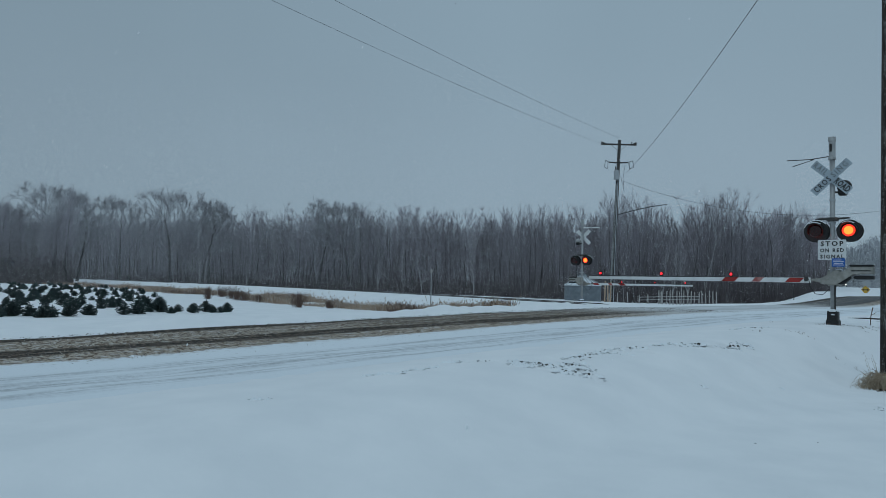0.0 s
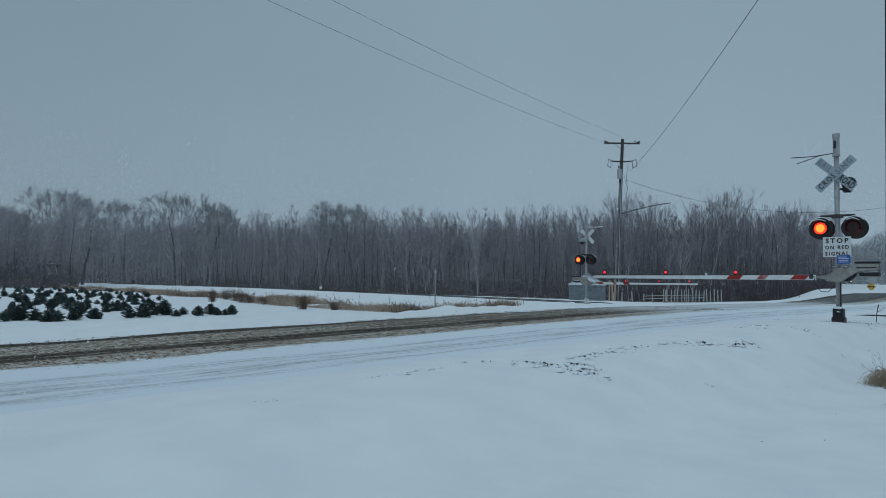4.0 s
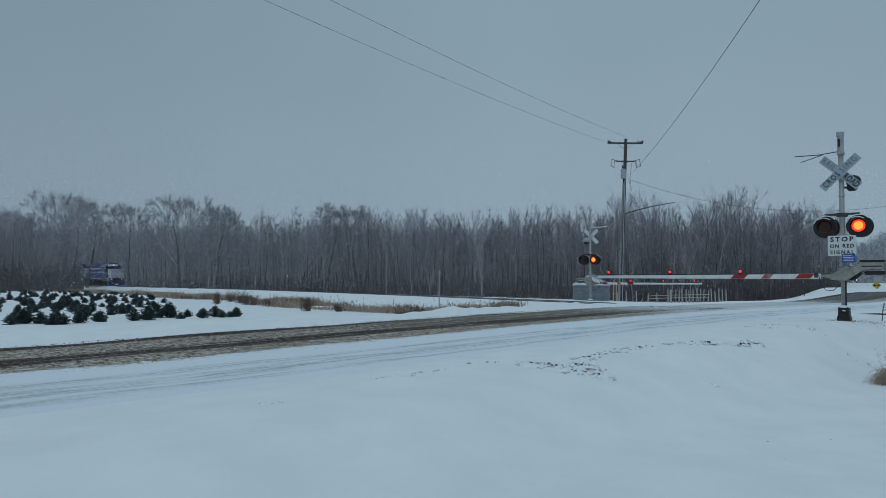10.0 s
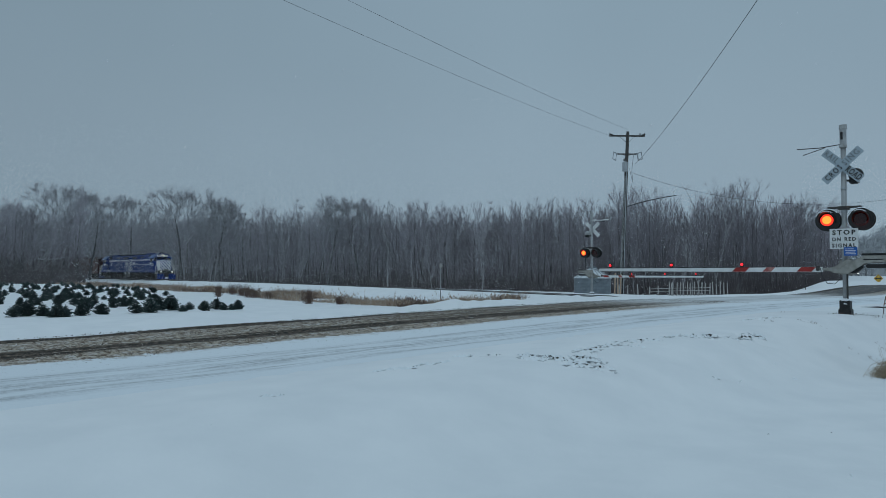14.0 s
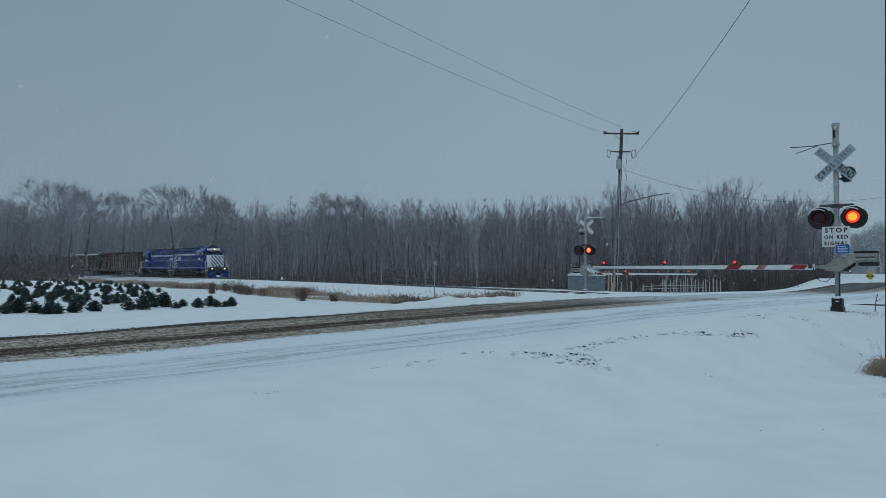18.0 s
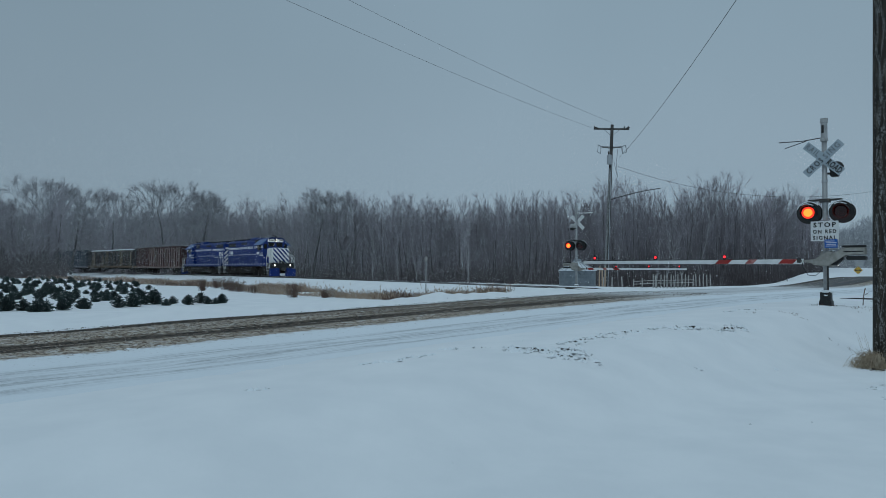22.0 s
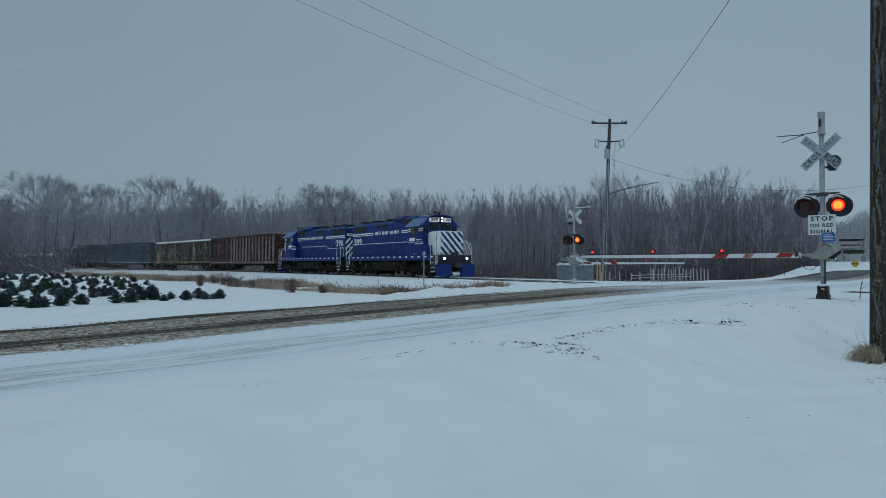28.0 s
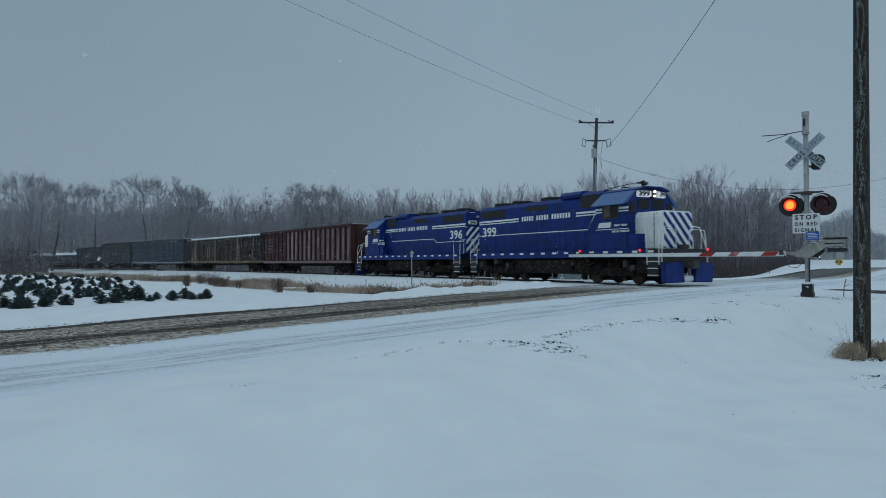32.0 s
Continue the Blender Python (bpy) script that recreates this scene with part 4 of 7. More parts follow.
def far_car():
    root = thing("car", "dark pickup waiting with headlights on, on the snowy road", "car", at=pose(119.0, 200.0, ground_z(119.0, 200.0) - 0.05, 0, 0, -120))
    part("body", Geo().prism([(-2.6, 0.5), (2.4, 0.5), (2.5, 1.0), (1.2, 1.15), (0.6, 1.75), (-0.9, 1.75), (-1.0, 1.15), (-2.6, 1.1)], -0.95, 0.95), CARPAINT, root, bevel=0.06)
    part("windscreen", Geo().prism([(1.17, 1.17), (0.63, 1.72), (0.66, 1.74), (1.22, 1.19)], -0.8, 0.8), GLASS_DARK, root)
    part("roof_snow", Geo().box(-0.85, 0.55, -0.85, 0.85, 1.75, 1.82), SNOWCAP, root, bevel=0.03)
    for s in (-1, 1):
        part("headlight", Geo().tube([(2.42, s * 0.7, 0.85), (2.54, s * 0.7, 0.85)], 0.13, 12), HEADLIGHT, root, "lit headlight")
        for x in (-1.6, 1.6):
            wheel = part("wheel", Geo().tube([(x, s * 0.72, 0.38), (x, s * 0.97, 0.38)], 0.38, 16), DARK, root)
            part("rim", Geo().tube([(x, s * 0.9, 0.38), (x, s * 0.985, 0.38)], 0.22, 12), STEEL, wheel)


SNOWYSTEEL = mat("snow_dusted_steel", (0.74, 0.77, 0.8), (0.56, 0.6, 0.63), scale=3, rough=0.6, metal=0.1)
CARPAINT = mat("dark_car_paint", (0.05, 0.055, 0.06), (0.04, 0.044, 0.05), rough=0.3, coat=0.4)
grain_bin()
fence()
marker_post(-0.17, 36.0, 2.3, 0.028, "thin steel marker post in dry grass", True)
marker_post(31.4, 60.0, 1.3, 0.03, "thin dark stake on the snowy bank", False)
marker_post(-62.0, 141.0, 1.6, 0.35, "short dark post beside the track", False)
marker_post(-66.5, 120.0, 4.0, 0.12, "pale post in front of birches", True)
warning_sign()
far_car()


# ---- vegetation ----
def sprout(g, rnd, p, d, length, r, depth, n, kinds):
    """A bending branch with side shoots, down to twigs."""
    segs = max(2, int(length / kinds["seg"]) + 1)
    pts, radii = [p], [r]
    for i in range(segs):
        d = (d + Vector((rnd.gauss(0, 0.1), rnd.gauss(0, 0.1), rnd.gauss(0, 0.05) + kinds["up"] * 0.12))).normalized()
        p = p + d * (length / segs)
        pts.append(p)
        radii.append(max(r * (1 - 0.75 * (i + 1) / segs), 0.006))
    g.tube(pts, radii, n, caps=False)
    if depth == 0:
        return
    count = kinds["count"][depth - 1]
    for k in range(count):
        t = rnd.uniform(0.25, 1.0)
        i = min(int(t * segs), segs - 1)
        q = pts[i].lerp(pts[i + 1], t * segs - i)
        a = rnd.uniform(0, 6.283)
        side = d.cross(Vector((math.cos(a), math.sin(a), 0.2))).normalized()
        nd = (d * kinds["fwd"] + side).normalized()
        nd.z = nd.z * 0.7 + 0.3 * kinds["up"]
        nd.normalize()
        ln = length * rnd.uniform(0.35, 0.6)
        if depth == 1:
            g.spike(q, q + nd * ln, max(r * 0.42, kinds.get("fine", 0.011)))
        else:
            sprout(g, rnd, q, nd, ln, max(r * 0.42, kinds.get("fine", 0.012)), depth - 1, 3, kinds)


def tree_meshes(seed, height, spread, bare, limbs, trunk_r, count=(5, 4), open_=0.42, fine=0.012):
    """Meshes of trunk and crown of a leafless tree: limbs rise in a broom, twigs thicken its outline."""
    rnd = random.Random(seed)
    trunk, crown = Geo(), Geo()
    pts, radii, p, lean = [], [], Vector((0, 0, -0.4)), Vector((rnd.gauss(0, 0.03), rnd.gauss(0, 0.03), 1)).normalized()
    n = 9
    for i in range(n + 1):
        pts.append(p)
        radii.append(max(trunk_r * (1 - 0.93 * i / n) * (1.25 if i == 0 else 1), 0.012))
        lean = (lean + Vector((rnd.gauss(0, 0.04), rnd.gauss(0, 0.04), 0.1))).normalized()
        p = p + lean * (height * 0.93 + 0.4) / n
    trunk.tube(pts, radii, 6, caps=False)
    kinds = {"seg": 1.1, "up": 0.9, "count": count, "fwd": 1.9, "fine": fine}
    for k in range(limbs):
        t = bare + (0.97 - bare) * (k + rnd.random()) / limbs
        i = min(int(t * n), n - 1)
        q = pts[i].lerp(pts[i + 1], t * n - i)
        a = rnd.uniform(0, 6.283)
        nd = Vector((math.cos(a) * open_, math.sin(a) * open_, 0.75)).normalized()
        room = height * (1.02 - t) + 0.6
        ln = min(spread * rnd.uniform(0.75, 1.25), room * 1.15)
        sprout(crown, rnd, q, nd, ln, max(trunk_r * 0.34 * (1.15 - t), 0.02), 2, 4, kinds)
    return raw_mesh("trunk", trunk), raw_mesh("crown", crown)


def oak_meshes(seed, height=18.0, bare=0.3, lean=0.0, limbs=11, wide=0.42):
    """An old spreading tree: a stout trunk, limbs that fork again and again, and a domed crown of fine twigs."""
    rnd = random.Random(seed)
    trunk, crown = Geo(), Geo()
    pts, radii, p, d = [], [], Vector((0, 0, -0.4)), Vector((lean, 0, 1)).normalized()
    n = 10
    for i in range(n + 1):
        pts.append(p)
        radii.append(max(0.34 * (1 - 0.9 * i / n) * (1.35 if i == 0 else 1), 0.03))
        d = (d + Vector((rnd.gauss(0, 0.05), rnd.gauss(0, 0.05), 0.06))).normalized()
        p = p + d * (height * 0.8 + 0.4) / n
    trunk.tube(pts, radii, 8, caps=False)

    def fork(q, d, length, r, depth):
        if q.z > height * 0.95:
            return
        segs = 3 if depth > 1 else 2
        way, rad = [q], [r]
        for i in range(segs):
            d = (d + Vector((rnd.gauss(0, 0.16), rnd.gauss(0, 0.16), rnd.gauss(0, 0.1) + 0.09))).normalized()
            q = q + d * length / segs
            way.append(q)
            rad.append(max(r * (1 - 0.55 * (i + 1) / segs), 0.016))
        crown.tube(way, rad, 5 if depth > 2 else 3, caps=False)
        if depth == 0:
            for k in range(8):
                t = rnd.uniform(0.1, 1.0) * segs
                i = min(int(t), segs - 1)
                o = way[i].lerp(way[i + 1], t - i)
                e = (d + Vector((rnd.gauss(0, 0.6), rnd.gauss(0, 0.6), rnd.gauss(0.2, 0.5)))).normalized()
                crown.spike(o, o + e * rnd.uniform(0.6, 1.5), 0.017)
            return
        for k in range(4 if depth > 2 else 3):
            t = rnd.uniform(0.35, 1.0) * segs
            i = min(int(t), segs - 1)
            o = way[i].lerp(way[i + 1], t - i)
            a = rnd.uniform(0, 6.283)
            side = d.cross(Vector((math.cos(a), math.sin(a), 0.3))).normalized()
            nd = (d * 1.15 + side + Vector((0, 0, 0.25))).normalized()
            fork(o, nd, length * rnd.uniform(0.45, 0.7), max(r * 0.5, 0.02), depth - 1)

    for k in range(limbs):
        t = bare + (0.98 - bare) * (k + rnd.random() * 0.6) / limbs
        i = min(int(t * n), n - 1)
        q = pts[i].lerp(pts[i + 1], t * n - i)
        a = k * 2.4 + rnd.gauss(0, 0.3)
        up = 0.45 + 1.1 * t
        dome = math.sqrt(max(0.06, 1 - ((t - 0.4) / 0.63) ** 2))
        nd = Vector((math.cos(a), math.sin(a), up)).normalized()
        fork(q, nd, height * wide * 0.8 * dome * rnd.uniform(0.8, 1.15), 0.16 * (1.2 - t), 3)
    top = float(np.percentile([v[2] for v in crown.v], 96))
    return raw_mesh("trunk", trunk), raw_mesh("crown", crown), top


def birch_meshes(seed, height=12.0):
    """A slender pale tree whose white stem and few rising boughs show."""
    rnd = random.Random(seed)
    trunk, crown = Geo(), Geo()

    def bough(g, q, d, length, r, n):
        way, rad = [q], [r]
        for i in range(n):
            d = (d + Vector((rnd.gauss(0, 0.07), rnd.gauss(0, 0.07), 0.05))).normalized()
            q = q + d * length / n
            way.append(q)
            rad.append(max(r * (1 - 0.85 * (i + 1) / n), 0.012))
        g.tube(way, rad, 5, caps=False)
        return way

    main = bough(trunk, Vector((0, 0, -0.4)), Vector((rnd.gauss(0, 0.13), rnd.gauss(0, 0.13), 1)).normalized(), height, 0.085, 9)
    for k in range(6):
        i = rnd.randrange(2, 8)
        a = rnd.uniform(0, 6.283)
        way = bough(trunk, main[i], Vector((math.cos(a) * 0.55, math.sin(a) * 0.55, 1)).normalized(), height * rnd.uniform(0.2, 0.42), 0.055, 5)
        for j in range(26):
            o = way[rnd.randrange(1, 6)]
            e = Vector((rnd.gauss(0, 0.5), rnd.gauss(0, 0.5), rnd.uniform(0.2, 1.1))).normalized()
            crown.spike(o, o + e * rnd.uniform(0.5, 1.6), 0.018)
    for j in range(90):
        i = rnd.randrange(3, 10)
        e = Vector((rnd.gauss(0, 0.5), rnd.gauss(0, 0.5), rnd.uniform(0.2, 1.1))).normalized()
        crown.spike(main[i], main[i] + e * rnd.uniform(0.5, 1.7), 0.02)
    return raw_mesh("trunk", trunk), raw_mesh("crown", crown)


def stand_tree(meshes, x, y, z, h, turn, label, group, trunk_mat):
    root = thing("bare_tree", label, "tree", group, at=Matrix.Translation((x, y, z)) @ pose(0, 0, 0, 0, 0, turn) @ Matrix.Diagonal((h, h, h, 1)))
    part("trunk", meshes[0], trunk_mat, root)
    part("crown", meshes[1], TWIG, root)
    return root


WOOD_EDGE = ((-0.78, 172), (-0.62, 172), (-0.50, 180), (-0.40, 158), (-0.30, 142), (-0.20, 128), (-0.10, 116), (0.0, 108), (0.1, 101), (0.2, 92), (0.28, 82), (0.40, 78), (0.50, 86), (0.545, 104), (0.57, 125), (0.60, 160))
EDGE_R, EDGE_D = [a for a, b in WOOD_EDGE], [b for a, b in WOOD_EDGE]


def build_woods():
    rnd = random.Random(11)
    tall = [tree_meshes(20 + i, 13.0, 3.6, 0.3, 17, 0.12, count=(7, 6)) for i in range(7)]
    slim = [tree_meshes(40 + i, 12.0, 2.8, 0.35, 13, 0.08, count=(7, 5), open_=0.32) for i in range(5)]
    oaks = [oak_meshes(60, 18.0, 0.3, 0.02, 13, 0.5), oak_meshes(61, 18.0, 0.26, -0.06, 13, 0.46), oak_meshes(62, 18.0, 0.38, 0.05, 12, 0.4), oak_meshes(63, 18.0, 0.34, 0.1, 11, 0.34)]
    pale = [birch_meshes(80 + i) for i in range(4)]
    for me in [m for pair in tall + slim + oaks + pale for m in pair[:2]]:
        me.materials.append(BARK if me.name.startswith("trunk") else TWIG)
    for t, c in pale:
        t.materials[0] = BIRCH
    for t, c, top in oaks:
        t.materials[0], c.materials[0] = OAKBARK, OAKTWIG

    def height_at(r):
        return float(np.interp(r, (-0.78, -0.5, -0.4, -0.3, -0.2, 0.0, 0.15, 0.25, 0.38, 0.45, 0.5, 0.545, 0.6), (16.2, 15.6, 15.2, 14.2, 13.7, 12.6, 12.2, 10.8, 10.6, 10.8, 11.0, 11.4, 14.0)))

    # the edge of the wood, tree by tree
    r = -0.80
    while r < 0.585:
        d = float(np.interp(r, EDGE_R, EDGE_D)) + abs(rnd.gauss(0, 9))
        h = height_at(r) * rnd.uniform(0.86, 1.1)
        kind = rnd.random()
        meshes, full = (tall[rnd.randrange(7)], 13) if kind < 0.55 else (slim[rnd.randrange(5)], 12) if kind < 0.9 else (pale[rnd.randrange(4)], 11)
        label = "pale birch with frosted twigs at the wood's edge" if kind >= 0.9 else "leafless grey tree with frosted twigs"
        x, y = r * d, d
        stand_tree(meshes, x, y, ground_z(x, y) - 0.2, h / full, rnd.uniform(0, 360), label, "trees at the wood's edge", BARK)
        r += rnd.uniform(0.0045, 0.0105) * 100 / d
    # spreading trees that stand out: bearing, distance, height of the top above eye level over the distance, form
    for r, d, rise, k, turn in ((-0.548, 124, 0.1335, 0, 20), (-0.515, 131, 0.121, 1, 200), (-0.452, 149, 0.117, 0, 60), (-0.379, 146, 0.1285, 0, 140), (-0.336, 141, 0.117, 3, 0),
                                (-0.325, 139, 0.112, 2, 250), (-0.62, 128, 0.106, 1, 90), (-0.168, 122, 0.121, 3, 40), (-0.122, 121, 0.115, 1, 10),
                                (0.516, 100, 0.118, 3, 70)):
        x, y = r * d, d
        base = ground_z(x, y) - 0.2
        h = ((rise - 0.008) * d + EYE - base) / oaks[k][2]
        root = stand_tree(oaks[k][:2], x, y, base, h, turn, "spreading leafless tree with frosted crown", "spreading trees", OAKBARK)
    # taller stems in the near wood beyond the crossing
    for r, d, rise, k in ((0.249, 83, 0.122, 0), (0.256, 84, 0.126, 1), (0.292, 80, 0.124, 2), (0.301, 81, 0.127, 3), (0.37, 80, 0.117, 4), (0.395, 81, 0.122, 5), (0.405, 82, 0.125, 6), (0.428, 83, 0.137, 0), (0.433, 84, 0.133, 2), (0.45, 88, 0.12, 3), (0.505, 98, 0.116, 5)):
        x, y = r * d, d
        base = ground_z(x, y) - 0.2
        stand_tree(tall[k], x, y, base, (rise * d + EYE - base) / 13.4, k * 51 + d, "tall leafless tree with upright frosted twigs", "tall trees", BARK)
    # slender birches with white stems before the dark wood
    for r, d, h in ((-0.595, 119, 11), (-0.588, 120, 12.5), (-0.582, 119, 10), (-0.572, 121, 11.5), (-0.603, 122, 9.5), (-0.565, 120, 8), (-0.338, 137, 13), (-0.332, 137, 11), (-0.08, 110, 10.5), (-0.017, 104, 8.5),
                    (0.055, 99, 9.5), (0.36, 77, 7.5), (0.372, 77, 8), (0.345, 77, 7), (0.33, 78, 6.5), (0.275, 81, 7.5), (-0.045, 106, 8), (-0.21, 128, 9), (-0.27, 135, 9.5)):
        x, y = r * d, d
        stand_tree(pale[int(d + h * 10) % 4], x, y, ground_z(x, y) - 0.2, h / 12, d * 37 + h * 90, "slender birch with a white stem before the wood", "pale birches", BIRCH)
    # a thicket on the near side of the track, behind the plantation
    for i in range(60):
        r, d = rnd.uniform(-0.86, -0.525), rnd.uniform(110, 131)
        x, y = r * d, d
        if near_track(x, y)[0] < 7:
            continue
        meshes, full = (tall[i % 7], 13) if i % 3 else (slim[i % 5], 12)
        stand_tree(meshes, x, y, ground_z(x, y) - 0.2, rnd.uniform(7, 14) / full, rnd.uniform(0, 360), "leafless grey tree in a thicket by the track", "thicket by the track", BARK)
    # birch clump by the track
    for i in range(8):
        x, y = -73 - rnd.uniform(0, 9), 124 + rnd.uniform(-3, 3)
        stand_tree(pale[i % 4], x, y, ground_z(x, y) - 0.2, rnd.uniform(0.75, 1.1), rnd.uniform(0, 360), "pale birch in a clump beside the track", "birch clump", BIRCH)

    # the depth of the wood: stems and twigs no one could count
    g = Geo()
    for i in range(2900):
        r = rnd.uniform(-0.85, 0.585)
        d0 = float(np.interp(r, EDGE_R, EDGE_D))
        d = d0 + 3 + 60 * rnd.random() ** 1.3
        h = height_at(r) * rnd.uniform(0.72, 1.04) * (1 + 0.3 * (d - d0) / d0)
        base = Vector((r * d, d, -1.0 if r < 0.5 else ground_z(r * d, d) - 0.3))
        tip = base + Vector((rnd.gauss(0, 0.5), rnd.gauss(0, 0.5), h))
        g.spike(base, tip, rnd.uniform(0.05, 0.12))
        for k in range(24):
            t = rnd.uniform(0.1, 0.97) ** 0.62
            a, ln = rnd.uniform(0, 6.283), rnd.uniform(0.9, 2.4) * (1.25 - 0.6 * t)
            q = base.lerp(tip, t)
            e = q + Vector((math.cos(a) * ln * 0.38, math.sin(a) * ln * 0.38, ln * rnd.uniform(0.6, 1.1)))
            g.spike(q, e, 0.028)
            for j in range(3):
                m_ = q.lerp(e, rnd.uniform(0.2, 0.8))
                g.spike(m_, m_ + Vector((rnd.gauss(0, 0.24), rnd.gauss(0, 0.24), rnd.uniform(0.35, 1.0))), 0.018)
    for i in range(2600):
        r = rnd.uniform(-0.88, 0.575)
        d = float(np.interp(r, EDGE_R, EDGE_D)) + 64 + 22 * rnd.random()
        base = Vector((r * d, d, -1.0 if r < 0.5 else ground_z(r * d, d) - 0.3))
        g.spike(base, base + Vector((rnd.gauss(0, 0.4), 0, height_at(r) * rnd.uniform(0.5, 1.0))), rnd.uniform(0.15, 0.4))
        h = height_at(r) * rnd.uniform(1.05, 1.42) * (1.02 if r < -0.25 else 0.95)
        tip = base + Vector((rnd.gauss(0, 0.5), 0, h))
        g.spike(base, tip, 0.12)
        for k in range(16):
            q = base.lerp(tip, rnd.uniform(0.45, 0.98))
            a, ln = rnd.uniform(0, 6.283), rnd.uniform(1.0, 2.6)
            g.spike(q, q + Vector((math.cos(a) * ln * 0.3, math.sin(a) * ln * 0.3, ln * 0.85)), 0.055)
    ob = part("woods", raw_mesh("woods", g), DEEPWOOD)
    tagged(ob, "dense leafless wood dusted with snow, haze in its colour", "woods", kind="stuff")
    # undergrowth at its foot
    g = Geo()
    for i in range(13000):
        r = rnd.uniform(-0.82, 0.58)
        d = float(np.interp(r, EDGE_R, EDGE_D)) - 2 + 26 * rnd.random() ** 1.5
        if i % 6 == 0:
            r, d = rnd.uniform(-0.86, -0.52), rnd.uniform(108, 130)
        x, y = r * d, d
        z = ground_z(x, y) if d < 110 or i % 6 == 0 or r > 0.5 else -0.95
        if near_track(x, y)[0] < 6 and i % 6 == 0:
            continue
        for k in range(5):
            a, h = rnd.uniform(0, 6.283), rnd.uniform(0.6, 2.0) * rnd.choice((1, 1, 2.4)) * (1.7 if i % 6 == 0 else 1)
            g.spike(Vector((x, y, z - 0.1)), Vector((x + math.cos(a) * h * 0.35, y + math.sin(a) * h * 0.35, z + h)), 0.022)
    ob = part("undergrowth", raw_mesh("undergrowth", g), BRUSH)
    tagged(ob, "tangled bare brush along the wood's foot", "brush", kind="stuff")
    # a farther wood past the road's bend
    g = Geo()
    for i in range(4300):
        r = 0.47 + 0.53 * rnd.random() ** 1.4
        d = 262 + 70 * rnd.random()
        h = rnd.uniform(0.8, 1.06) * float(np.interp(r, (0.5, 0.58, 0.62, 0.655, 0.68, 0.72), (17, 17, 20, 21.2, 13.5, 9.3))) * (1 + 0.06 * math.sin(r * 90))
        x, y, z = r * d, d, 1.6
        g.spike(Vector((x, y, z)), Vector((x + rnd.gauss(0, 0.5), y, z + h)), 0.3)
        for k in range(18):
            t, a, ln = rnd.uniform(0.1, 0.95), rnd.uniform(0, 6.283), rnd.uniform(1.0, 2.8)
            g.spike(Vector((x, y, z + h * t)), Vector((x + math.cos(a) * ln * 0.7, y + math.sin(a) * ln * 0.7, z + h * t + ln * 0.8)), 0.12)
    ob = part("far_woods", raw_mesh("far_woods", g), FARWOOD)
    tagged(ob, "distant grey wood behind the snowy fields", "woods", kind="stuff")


OAKBARK = mat("dark_oak_bark", (0.12, 0.114, 0.117), (0.075, 0.072, 0.075), scale=5, rough=0.95, bump=0.5, bump_scale=14, third=(0.2, 0.21, 0.22), third_scale=1.6, third_at=0.62)
# oak twigs lightened as if seen through haze, frost patches on top
OAKTWIG = mat("hazed_oak_twigs", (0.3, 0.29, 0.31), (0.2, 0.193, 0.207), scale=2.5, rough=0.95, third=(0.46, 0.47, 0.5), third_scale=1.1, third_at=0.58)
BRUSH = mat("dark_brush_stems", (0.158, 0.138, 0.143), (0.1, 0.086, 0.09), scale=0.8, rough=0.95, third=(0.3, 0.3, 0.32), third_scale=0.7, third_at=0.63)
# haze over the far wood is put into this pale, bluish stem colour
FARWOOD = mat("far_hazed_stems", (0.36, 0.375, 0.405), (0.29, 0.3, 0.325), scale=0.5, rough=0.95)
# snow-dusted stems, their base colour raised to stand in for haze
DEEPWOOD = mat("deep_wood_stems", (0.285, 0.262, 0.287), (0.198, 0.18, 0.199), scale=0.6, rough=0.95, third=(0.46, 0.465, 0.495), third_scale=0.45, third_at=0.6)


